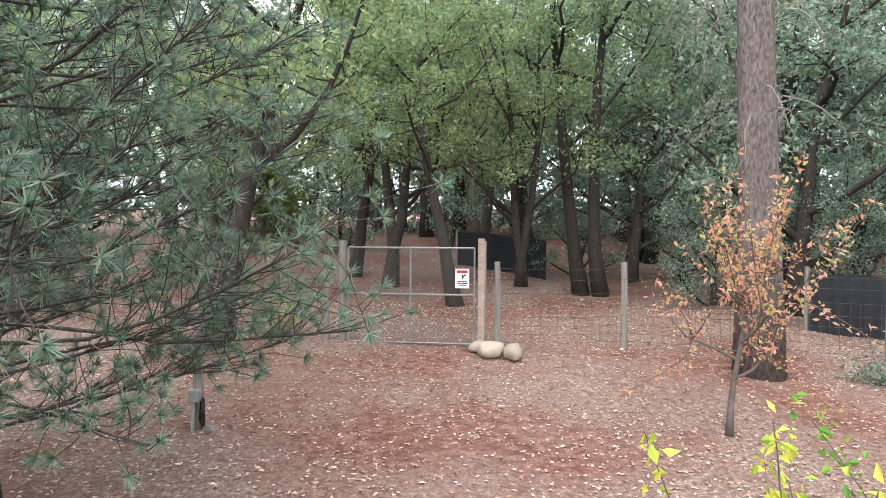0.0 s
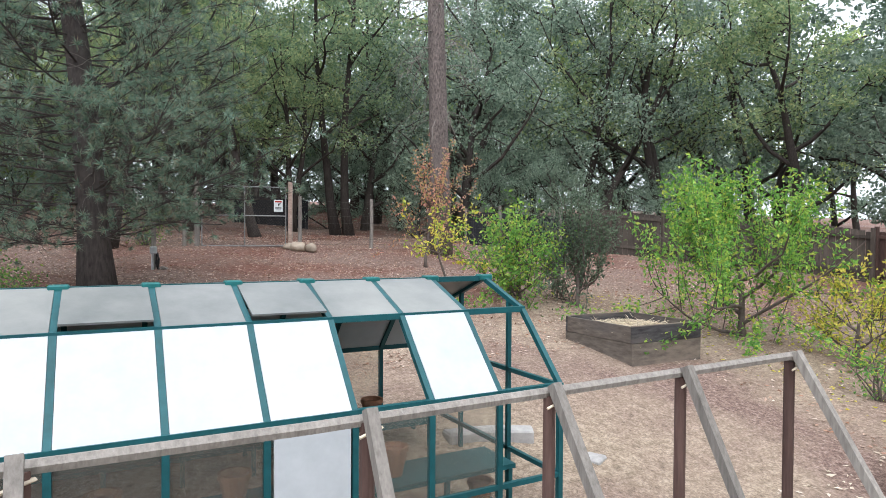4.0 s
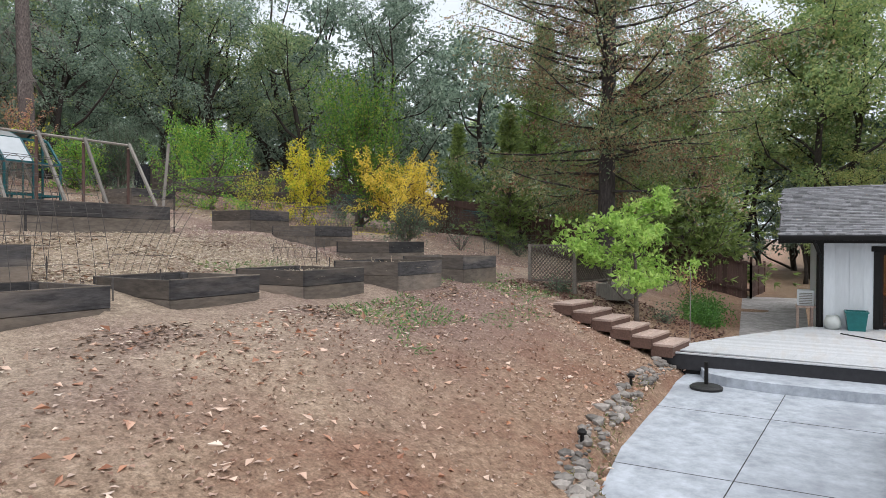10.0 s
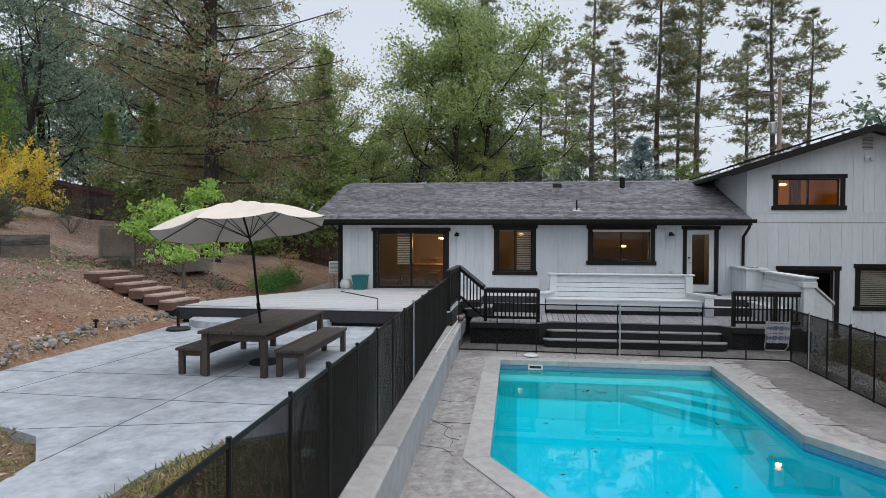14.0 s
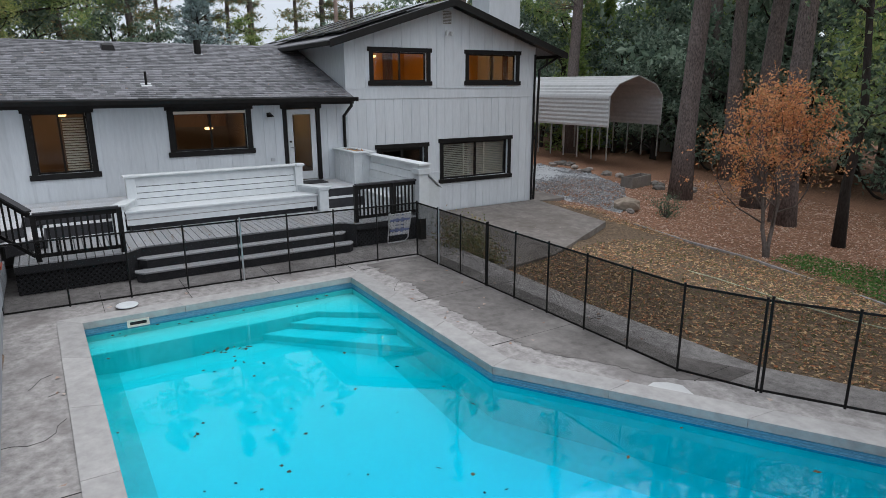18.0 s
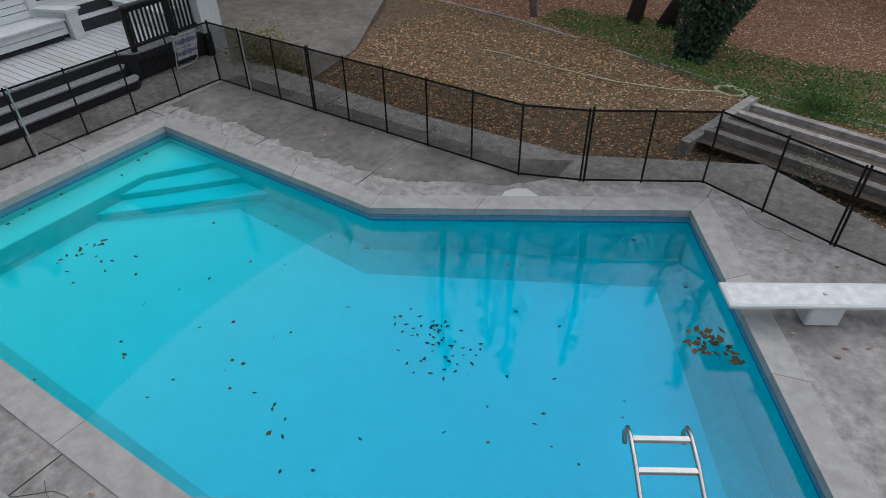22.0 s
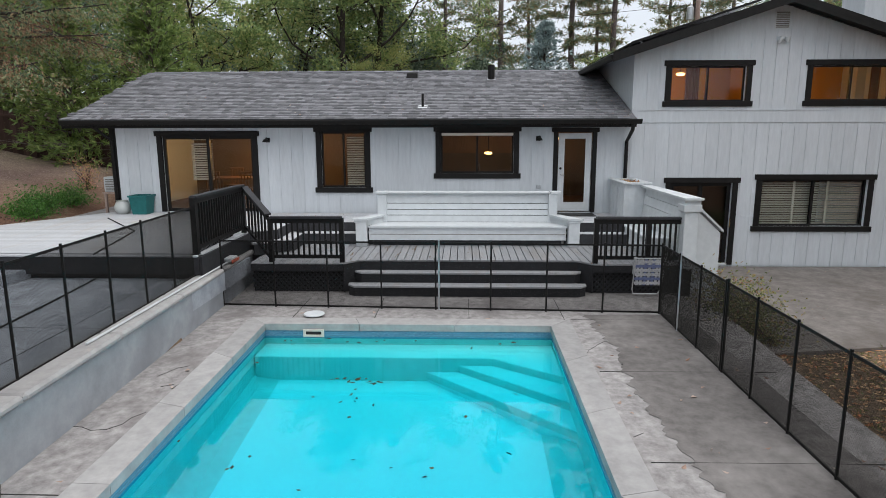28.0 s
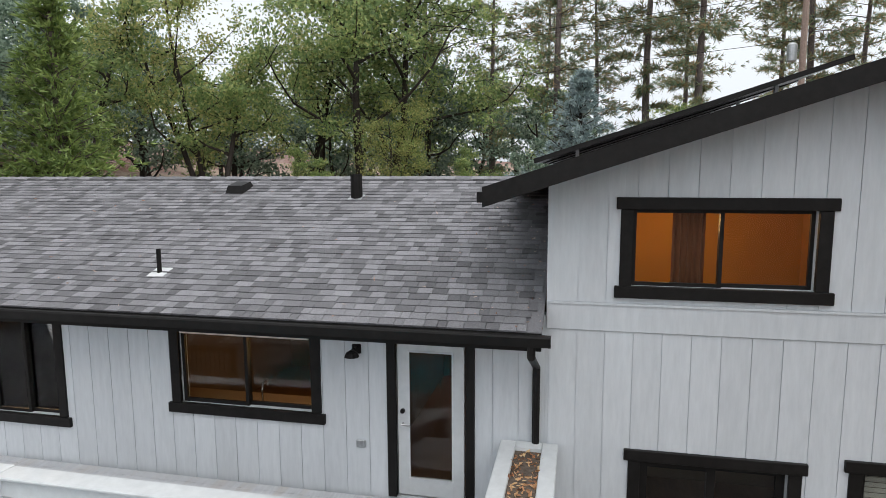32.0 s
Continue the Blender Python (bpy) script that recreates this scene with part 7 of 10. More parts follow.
def spray_conifer(name, label, seed, H, r, bare, reach, at, mat, mat_dead, bark, dead_to=9.0, leaves=74, leaf=0.13):
    """An old conifer: long level limbs with flat hanging sprays, dead and rusty among its lower limbs."""
    rng = np.random.default_rng(seed)
    t = thing(name, label, "tree", "", at)
    wood, live_, rust_ = Geo(), [], []
    pts = [np.array([0.06 * math.sin(i * 0.9), 0.06 * math.cos(i * 0.7), -0.2 + (H + 0.2) * i / 10]) for i in range(11)]
    wood.tube(pts, [r * (1.3 if i == 0 else 1.0) * (1 - 0.88 * i / 10) + 0.015 for i in range(11)], 12)
    h = bare
    while h < H * 0.985:
        f = (h - bare) / (H - bare)
        for j in range(6):
            a = rng.uniform(0, 6.28)
            L = max(0.5, reach * (1 - f) ** 0.8 * min(1.0, 0.62 + f * 2.2) * rng.uniform(0.55, 1.15))
            k0 = min(int(h / H * 10), 9)
            p = pts[k0] + (pts[k0 + 1] - pts[k0]) * (h / H * 10 - k0)
            low = h < dead_to
            B = limb_path(p, (math.cos(a), math.sin(a), -0.05 + 0.55 * f), L, rng, 0.07, 0.02 + 0.07 * f, 6)
            wood.tube(B, [0.012 + L * 0.0085 * (1 - q / 6.5) for q in range(7)], 5, False)
            for q in range(int(5 + L * 2.6)):
                s_ = rng.uniform(0.16 if low else 0.1, 1.0) * 6
                qi = min(int(s_), 5)
                b = B[qi] + (B[qi + 1] - B[qi]) * (s_ - qi)
                along = (B[6] - B[0]) / np.linalg.norm(B[6] - B[0])
                side = np.array([-along[1], along[0], 0]) * rng.choice((-1, 1))
                d = along * rng.uniform(0.3, 1.0) + side * rng.uniform(0.3, 1.0) + np.array([0, 0, rng.uniform(-0.7, 0.25)])
                T = limb_path(b, d / np.linalg.norm(d), L * rng.uniform(0.12, 0.26) + 0.15, rng, 0.16, -0.07, 3)
                wood.tube(T, [0.010, 0.008, 0.006, 0.004], 3, False)
                n = int(leaves * rng.uniform(0.5, 1.2) * (0.75 if low else 1.0))
                w = rng.uniform(0.05, 1.05, n) * 3
                wi = np.minimum(w.astype(int), 2)
                TT = np.array(T)
                P = TT[wi] + (TT[wi + 1] - TT[wi]) * (w - wi)[:, None] + rng.normal(size=(n, 3)) * np.array([0.13, 0.13, 0.09])
                P[:, 2] -= np.abs(rng.normal(size=n)) * 0.12
                (rust_ if low and rng.random() < 0.2 else live_).append(P)
        h += 0.52 * rng.uniform(0.7, 1.3)
    part("trunk", wood, bark, t, smooth=True)
    L_, R_ = np.concatenate(live_), np.concatenate(rust_)
    part("crown", kites("crown", mat, L_, leaf, leaf * 0.34, rng, down=0.5), None, t)
    part("dead_sprays", kites("dead_sprays", mat_dead, R_, leaf, leaf * 0.3, rng, down=0.7), None, t, "rust-brown dead sprays")
    return t


def shoot_tree(name, label, seed, x, y, H, spread, leaves, mat, leaf=0.09, limbs=6, shoots=8, up=0.9, base=0.2, r=0.06, stems=1, trunk_lean=0.1, loose=0.07, low=0.15, aim=None):
    """A pruned fruit tree: short trunk, spreading limbs, and many upright leafy shoots of uneven length."""
    rng = np.random.default_rng(seed)
    t = thing(name, label, "tree", "", spot(x, y, seed * 40))
    wood, runs = Geo(), []
    for st in range(stems):
        a0 = rng.uniform(0, 6.28) if aim is None else math.radians(aim - seed * 40)
        foot = np.array([math.cos(a0), math.sin(a0), 0]) * (0.12 if stems > 1 else 0)
        trunk = limb_path(foot - np.array([0, 0, 0.1]), (math.cos(a0) * trunk_lean, math.sin(a0) * trunk_lean, 1), H * 0.55, rng, 0.10, 0.1, 5)
        wood.tube(trunk, [r * (1.35 if i == 0 else 1 - 0.13 * i) for i in range(6)], 8)
        for i in range(limbs):
            f = base + (0.95 - base) * i / max(1, limbs - 1)
            k = min(int(f * 5), 4)
            p = trunk[k] + (trunk[k + 1] - trunk[k]) * (f * 5 - k)
            a = i * 2.4 + rng.uniform(-0.5, 0.5) + st
            L = limb_path(p, (math.cos(a), math.sin(a), rng.uniform(0.15, 0.7)), spread * rng.uniform(0.65, 1.1) * (1.1 - 0.45 * f), rng, 0.14, 0.12, 5)
            wood.tube(L, [r * 0.5 * (1 - 0.15 * q) for q in range(6)], 6, False)
            for j in range(shoots):
                s_ = rng.uniform(0.12, 1.0) * 5
                qi = min(int(s_), 4)
                b = L[qi] + (L[qi + 1] - L[qi]) * (s_ - qi)
                d = np.array([math.cos(a), math.sin(a), 0]) * rng.uniform(-0.05, 0.5) + rng.normal(size=3) * 0.28 + np.array([0, 0, up])
                if rng.random() < low:
                    d[2] = -0.25
                room = max(0.25, H * 1.02 - b[2])
                S = limb_path(b, d / np.linalg.norm(d), room * rng.uniform(0.3, 0.95) * (0.6 if s_ > 4 else 1), rng, 0.08, 0.08, 4)
                wood.tube(S, [0.012, 0.010, 0.007, 0.005, 0.003], 3, False)
                runs.append(np.array(S))
    part("trunk", wood, BARK_FRUIT, t, smooth=True)
    lens = np.array([np.linalg.norm(q[4] - q[0]) for q in runs])
    pick = rng.choice(len(runs), leaves, p=lens / lens.sum())
    R = np.array(runs)[pick]
    w = rng.uniform(0.08, 1.02, leaves) * 4
    wi = np.minimum(w.astype(int), 3)
    i_ = np.arange(leaves)
    P = R[i_, wi] + (R[i_, wi + 1] - R[i_, wi]) * (w - wi)[:, None] + rng.normal(size=(leaves, 3)) * loose
    part("crown", kites("crown", mat, P, leaf, leaf * 0.5, rng, down=0.15), None, t)
    return t


def put(src, x, y, rz, s=1.0, dz=-0.05):
    """A copy of a tree at another place, turned and scaled."""
    m = copy_thing(src, pose(x, y, at_ground(x, y) + dz, 0, 0, rz))
    m.scale = (s, s, s)
    return m


def spot(x, y, rz=0):
    return pose(x, y, at_ground(x, y) - 0.05, 0, 0, rz)


rng_t = random.Random(21)
# named trees near the path
pine_near = tufted_pine("pine_tree", "young pine with brushes of long blue-green needles and grey dead twigs", 5, 13, 0.27, 1.25, 3.9, NEEDLE_NEAR, BARK_DARK, pose(-3.75, 5.5, at_ground(-3.75, 5.5) - 0.05, 0, -6, 0), 7.5, 8, 0.34, 44, 46, 0.14, 0.0125)
big_trunk = pine_tree("pine_tree", "tall pine with a straight bare grey trunk", "tree", 8, 26, 0.33, 11, 3.6, 4, 8, 0.35, 0.05, NEEDLE, BARK_PINE, spot(5.68, 10.05), -0.1, 0.3, 12)
far_oak = broad_tree("oak_tree", "broad green oak at the edge of the woods", "tree", 16, 14, 0.27, 0.34, 5.4, 8, 4, 5200, 0.28, ROOFOAK_LEAF, BARK_OAK, 0.62, 1, 0.10, at=spot(38, 30))
far_live = broad_tree("live_oak", "rounded evergreen oak at the edge of the woods", "tree", 36, 12, 0.25, 0.08, 5.2, 12, 3, 3600, 0.34, LIVEOAK_LEAF, BARK_OAK, 0.65, 1, 0.08, at=spot(-30, 30))
oak_dark = broad_tree("oak_tree", "dark crooked oak above the garden gate", "tree", 11, 11, 0.24, 0.36, 5.5, 8, 6, 9000, 0.15, LIME_LEAF, BARK_OAK, 0.45, 1, 0.12, at=spot(-3.66, 11.74))
oaks = [oak_dark,
        broad_tree("oak_tree", "multi-stemmed oak with lime green leaves", "tree", 12, 12, 0.26, 0.2, 5.0, 7, 6, 9500, 0.15, LIME_LEAF, BARK_OAK, 0.5, 2, 0.16, at=spot(-0.6, 18.2)),
        broad_tree("oak_tree", "tall dark-stemmed oak in the wood", "tree", 13, 15, 0.27, 0.3, 5.5, 6, 6, 10000, 0.17, OAK_LEAF, BARK_OAK, 0.5, 2, 0.10, at=spot(5.2, 17.5))]
live = [broad_tree("live_oak", "dense dark evergreen oak", "tree", 31, 12, 0.24, 0.06, 5.0, 13, 6, 10500, 0.155, LIVEOAK_LEAF, BARK_OAK, 0.5, 1, 0.08, at=spot(9.2, 14.5)),
        broad_tree("live_oak", "dense dark evergreen oak with grey-green leaves", "tree", 32, 14, 0.26, 0.08, 5.6, 9, 6, 11000, 0.16, LIVEOAK_LEAF, BARK_OAK, 0.52, 2, 0.10, at=spot(14.5, 13.0))]
for i, (x, y, s) in enumerate([(2.6, 23.5, 1.0), (-7.5, 22, 1.1), (9, 24, 1.15), (-13, 18, 1.0), (-15, 27, 1.2), (16, 27, 1.2), (1, 35, 1.3), (24, 22, 1.2), (-24, 22, 1.2)]):
    put(oaks[i % 3] if y < 24.5 and abs(x) < 14 else far_oak, x, y, i * 77, s)
for i, (x, y, s) in enumerate([(7.0, 19.5, 0.9), (11.8, 19.5, 1.3), (19.5, 15.5, 1.4), (23.5, 11.5, 1.35), (27, 6.5, 1.3), (22.6, 4.0, 1.0), (29.5, 14, 1.5), (33, 1.5, 1.3), (27.5, -1.5, 1.05), (6, 32, 1.3), (13, 34, 1.35), (23, 30, 1.3), (-20, 36, 1.3), (-10, 15, 0.9), (-18, 12, 1.1), (35, 22, 1.4), (40, 9, 1.3)]):
    put(live[i % 2] if y < 21 and x < 24 else far_live, x, y, i * 53, s)
tall = [pine_tree("ponderosa_pine", "tall ponderosa pine with open crown", "tree", 41, 27, 0.32, 6.0, 3.3, 4, 7, 0.5, 0.07, NEEDLE, BARK_PINE, spot(46, -31.5), -0.1, 0.6, 36, 0.95, column=True, thin=0.7),
        pine_tree("ponderosa_pine", "tall slim ponderosa pine", "tree", 42, 30, 0.30, 8, 3.0, 4, 7, 0.5, 0.07, NEEDLE, BARK_PINE, spot(45.5, -40.3), -0.1, 0.6, 36, 1.0, column=True, thin=0.7)]
for i, (x, y, s) in enumerate([(47, -27, 0.8), (47, -37.3, 1.0), (48, -22, 0.92), (49, -47.5, 1.0), (51, -34, 0.8), (56, -41, 0.85), (52, -52, 0.9), (62, -30, 0.8), (60, -49, 0.9), (45, -62, 1.1), (36, -58, 1.0), (-8, 26, 0.9), (3, 29, 0.9), (-2, 40, 1.0)]):
    put(tall[i % 2], x, y, i * 61, s)
# oaks behind the house
roof_oak = broad_tree("oak_tree", "great spreading green oak beyond the roof", "tree", 17, 24, 0.42, 0.2, 10.0, 12, 9, 42000, 0.27, ROOFOAK_LEAF, BARK_OAK, 0.85, 2, 0.12, at=spot(41, -20.0))
gold_oak = broad_tree("oak_tree", "slender oak with yellowing leaves beyond the roof", "tree", 18, 17, 0.26, 0.22, 5.6, 10, 7, 12000, 0.21, TURNING_LEAF, BARK_OAK, 0.6, 2, 0.14, at=spot(35, -13.0))
put(gold_oak, 43, -14.5, 120, 1.15)
put(gold_oak, 36, -22.5, 220, 0.55)
for i, (x, y, s) in enumerate([(34, -14, 0.85), (42, -10, 0.9), (38, -27.5, 0.5), (34, -19.5, 0.45), (45, -40, 0.7), (40, -46, 0.6), (50, -20, 1.1), (30, -9, 0.9)]):
    put(far_oak, x, y, i * 47 + 10, s)
for i, (x, y, s) in enumerate([(36, -32, 0.55), (33, -38, 0.5), (40, -30, 0.6), (29, -30, 0.4), (44, -52, 0.7), (31, -5, 0.9), (37, -2, 1.0)]):
    put(far_live, x, y, i * 91, s)
spruce = pine_tree("blue_spruce", "pale blue spruce behind the roof", "tree", 51, 9.5, 0.18, 0.4, 4.4, 11, 9, 0.26, 0.07, BLUE_NEEDLE, BARK_OAK, spot(30.3, -33.1), -0.05, 0.2, 16, 0.36, False)
RUSTSPRAY = leaf_mat("rusty_dead_sprays", [(0.14, 0.07, 0.04), (0.26, 0.13, 0.07), (0.36, 0.20, 0.11), (0.20, 0.12, 0.07)], 0.3)
OLIVESPRAY = leaf_mat("olive_conifer_sprays", [(0.0962, 0.172, 0.0878), (0.173, 0.282, 0.14), (0.294, 0.384, 0.181), (0.39, 0.429, 0.211), (0.468, 0.338, 0.176), (0.416, 0.234, 0.117)], 0.35)
cedar = spray_conifer("cedar_tree", "large old conifer with olive sprays and rusty dead lower limbs", 61, 25, 0.31, 3.4, 6.9, spot(12.7, -13.25), OLIVESPRAY, RUSTSPRAY, BARK_DARK, 9.5)
thick = [pine_tree("cypress_tree", "dense bright green conifer beside the fence", "tree", 71, 8, 0.2, 0.3, 2.9, 9, 6, 0.30, 0.09, CEDAR_LEAF, BARK_PINE, spot(19.5, -12.5), -0.02, 0.3, 15, 0.34, False),
         pine_tree("cypress_tree", "tall dense dark green conifer", "tree", 72, 11.5, 0.25, 0.4, 3.3, 10, 6, 0.32, 0.095, CEDAR_LEAF, BARK_PINE, spot(22, -14.8), -0.02, 0.3, 17, 0.36, False)]
for i, (x, y, s) in enumerate([(17.8, -7.4, 0.8), (21.5, -7.5, 1.0), (20.5, -3.2, 0.7), (-7, 30, 0.9)]):
    put(thick[i % 2], x, y, i * 71, s)
# fruit trees
def fruit(name, label, seed, x, y, H, spread, leaves, mat, leaf=0.09, **kw):
    return broad_tree(name, label, "tree", seed, H, kw.pop("r", 0.07), kw.pop("fork", 0.15), spread, kw.pop("n_limb", 9), kw.pop("n_sub", 7), leaves, leaf, mat, BARK_FRUIT, kw.pop("clump", 0.22), kw.pop("stems", 2), kw.pop("lean", 0.15), kw.pop("rise", 0.4), kw.pop("droop", -0.2), spot(x, y, seed * 40))


shoot_tree("fruit_tree", "young tree with coral red autumn leaves", 81, 4.1, 7.75, 3.9, 1.05, 1700, RED_LEAF, 0.085, 6, 7, 0.8, 0.42, 0.05, loose=0.05)
shoot_tree("fruit_tree", "small fruit tree with yellow-green leaves", 82, 2.4, 2.95, 2.75, 0.65, 420, YG_LEAF, 0.10, 4, 4, 0.55, 0.82, 0.04, trunk_lean=0.5, loose=0.05, aim=168)
shoot_tree("fruit_tree", "bushy bright green fruit tree", 83, 4.2, 3.35, 2.35, 1.2, 4600, BUSH_LEAF, 0.10, 7, 8, 0.5, 0.05, 0.05, stems=2, low=0.3)
shoot_tree("fruit_tree", "slender grey-green fruit tree", 84, 5.0, 2.65, 2.9, 0.65, 5000, GREYFRUIT_LEAF, 0.085, 6, 7, 1.0, 0.12, 0.05, stems=2)
shoot_tree("fruit_tree", "wide green apple tree with yellowing leaves", 85, 7.4, 0.4, 3.7, 2.6, 11500, BUSH_LEAF, 0.10, 11, 12, 1.0, 0.1, 0.08, low=0.3)
shoot_tree("fruit_tree", "bright yellow autumn fruit tree", 86, 9.3, -2.5, 3.4, 1.5, 5200, YELLOW_LEAF, 0.11, 8, 8, 0.6, 0.2, 0.06, low=0.2)
shoot_tree("fruit_tree", "tall vase-shaped green fruit tree with long upright shoots", 87, 12.2, -3.0, 7.0, 2.5, 17000, BUSH_LEAF, 0.125, 9, 13, 1.25, 0.05, 0.11, stems=2, low=0.12)
shoot_tree("fruit_tree", "golden yellow autumn fruit tree", 88, 11.7, -5.2, 3.7, 2.35, 7200, GOLD_LEAF, 0.115, 9, 8, 0.5, 0.2, 0.07, low=0.25)
shoot_tree("fruit_tree", "low yellow-green fruit tree", 89, 7.8, -1.6, 2.1, 1.1, 2000, YG_LEAF, 0.09, 7, 7, 0.6, 0.15, 0.05, low=0.2)
shoot_tree("shrub", "grey-green flowering shrub beside the raised beds", 90, 8.4, -7.9, 1.7, 0.8, 2600, GREYFRUIT_LEAF, 0.08, 8, 6, 0.7, 0.05, 0.03, stems=2)
fruit("maple_tree", "small lime green maple beside the stairs", 91, 6.6, -15.6, 3.3, 2.4, 3600, MAPLE_LEAF, 0.15, stems=1, rise=0.02, clump=0.15, n_limb=8, n_sub=6)
# bare grey twigs that hang about the tall pine trunk
rng = np.random.default_rng(63)
dt_ = Geo()
for i in range(46):
    a, z = rng.uniform(0, 6.28), rng.uniform(4.2, 8.6)
    L = limb_path((0.2 * math.cos(a), 0.2 * math.sin(a), z), (math.cos(a), math.sin(a), 0.5), rng.uniform(1.2, 2.6), rng, 0.18, -0.28, 7)
    dt_.tube(L, [0.016 - 0.0018 * q for q in range(8)], 4, False)
    for b in L[3:7]:
        d = rng.normal(size=3) * 0.6 + np.array([0, 0, -0.8])
        dt_.tube(limb_path(b, d / np.linalg.norm(d), rng.uniform(0.3, 0.9), rng, 0.15, -0.15, 3), [0.007, 0.006, 0.004, 0.003], 3, False)
tagged(part("dead_twig_tangle", dt_, GREYWOOD, big_trunk), "pale drooping dead twigs", kind="stuff")
# south yard
fruit("maple_tree", "slender maple with rusty orange leaves", 92, 1.65, -41.2, 4.9, 2.6, 6800, ORANGE_LEAF, 0.092, n_limb=12, r=0.09, fork=0.25)
south = [pine_tree("pine_tree", "tall pine with a thick bare trunk in the yard", "tree", 95, 28, 0.42, 9.5, 3.6, 4, 8, 0.42, 0.06, NEEDLE, BARK_PINE, spot(9.2, -47.5), -0.1, 0.3, 12)]
for i, (x, y, s) in enumerate([(7.2, -49.5, 0.95), (4.6, -47.0, 0.9), (13, -56, 1.0), (2.6, -52, 1.0), (-4.0, -56.0, 1.1), (19, -62, 1.1), (24, -55, 1.0), (8, -62, 1.1), (0, -63, 1.1), (-9, -58, 1.1), (30, -50, 1.0)]):
    put(south[0], x, y, i * 67 + 20, s)
for i, (x, y, s) in enumerate([(-10, -53, 1.1), (5, -57, 1.1), (15, -64, 1.2), (24, -66, 1.2), (-1, -68, 1.3), (31, -60, 1.2), (10, -70, 1.3), (34, -48, 0.9)]):
    put(far_oak if i % 2 else far_live, x, y, i * 43, s)

put(oaks[1], 17.8, 10.6, 40, 1.15)
put(oaks[0], 20.8, 7.2, 140, 1.1)
# young evergreen oaks that reach down to the ground before the dark fence
for i, (x, y, s) in enumerate([(7.6, 15.4, 0.42), (10.8, 13.6, 0.45), (13.2, 12.4, 0.45), (12.4, 16.8, 0.55), (16.0, 10.8, 0.45), (5.4, 20.2, 0.45), (8.6, 19.2, 0.5)]):
    put(live[0], x, y, i * 67 + 15, s, -0.9)
for i, (x, y) in enumerate([(6, 37), (9.2, 38), (12.6, 37), (16, 36), (2.5, 38.5), (19, 34)]):
    put(far_live, x, y, i * 49 + 5, 0.85, -3.2)
for i, (x, y, s) in enumerate([(-9.5, 15.0, 0.42), (-6.4, 19.5, 0.4), (-12.0, 19.0, 0.5), (-3.0, 27.0, 0.5), (2.0, 29.5, 0.55), (-17.0, 15.0, 0.5)]):
    put(far_live, x, y, i * 83 + 31, s, -0.7)
for i, (x, y, s) in enumerate([(11.0, -60.5, 0.9), (15.5, -59.5, 0.85), (20.0, -60.5, 0.95), (25.0, -60.0, 0.9), (29.5, -57.0, 0.9), (35.0, -55.0, 0.95), (40.0, -52.0, 0.9), (6.0, -60.0, 0.9)]):
    put(far_live, x, y, i * 57 + 9, s, -1.2)
# outsized oaks added far south to block skylight and darken the yard
for i, (x, y, s) in enumerate([(2.0, -67.0, 1.9), (12.0, -67.0, 2.0), (22.0, -67.0, 2.0), (32.0, -63.0, 1.9), (41.0, -58.0, 1.8)]):
    put(far_live, x, y, i * 77 + 21, s, -1.0)
# far woods round the place
rw = random.Random(3)
for i in range(34):
    f = i / 33
    x, y = -38 + 96 * f, 40 + 10 * math.sin(i * 1.7) - 16 * max(0, f - 0.45)
    put((far_live, far_live, far_oak)[i % 3], x, y, i * 37, rw.uniform(1.1, 1.5), -2.2)
for i in range(22):
    f = i / 21
    x, y = 44 + 8 * math.sin(i * 2.1) + 10 * f, 14 - 46 * f
    put((far_live, far_oak, far_live)[i % 3], x, y, i * 29, rw.uniform(0.7, 1.1), -0.8)
for i in range(16):
    x, y = -14 + i * 3.6, -76 + 6 * math.sin(i * 1.3)
    put((far_live, far_oak, far_live)[i % 3], x, y, i * 41, rw.uniform(1.0, 1.4), -0.8)
for i, (x, y, s) in enumerate([(1.2, 15.6, 0.8), (3.4, 19.0, 0.8), (-1.8, 20.5, 0.9), (-5.6, 17.0, 0.75)]):
    put(oaks[1] if i % 2 else oaks[0], x, y, 100 + i * 83, s)
for i, (x, y, s) in enumerate([(20, -58.5, 0.7), (26, -57, 0.8), (33, -56, 0.9), (38, -52, 0.9), (23, -62, 1.0), (29, -63, 1.0), (36, -60, 1.1), (42, -57, 1.1), (12, -66, 1.0), (17, -68, 1.1), (5, -64, 0.9), (-3, -58, 0.8), (31, -70, 1.3), (40, -66, 1.3), (22, -73, 1.3), (47, -46, 0.8), (52, -56, 1.2), (-8, -66, 1.1), (-14, -56, 1.0)]):
    put(thick[1] if i % 4 == 1 else far_live, x, y, i * 59, s)

# the outer paving is stained dark; a paler strip runs along the coping
rd = random.Random(44)
edge, wob = [], 0.0
for i in range(150):
    x = 4.2 - i * 0.05
    wob = wob * 0.82 + rd.uniform(-0.055, 0.055)
    edge.append((x, -30.62 - max(0.0, -1.0 - x) * 0.62 + wob + 0.07 * math.sin(x * 2.1)))
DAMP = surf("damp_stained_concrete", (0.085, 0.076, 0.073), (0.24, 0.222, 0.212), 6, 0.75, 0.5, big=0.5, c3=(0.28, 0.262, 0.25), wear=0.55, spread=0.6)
for a in range(0, 149, 12):
    b = min(a + 12, 149)
    low = [(edge[b][0], min(edge[b][1] - 0.5, -32.3 - max(0.0, -2.4 - edge[b][0]) * 0.55)), (edge[a][0], min(edge[a][1] - 0.5, -32.3 - max(0.0, -2.4 - edge[a][0]) * 0.55))]
    part("damp_stain", Geo().prism((low + edge[a:b + 1])[::-1], 0.0004, 0.0024), DAMP, pool)

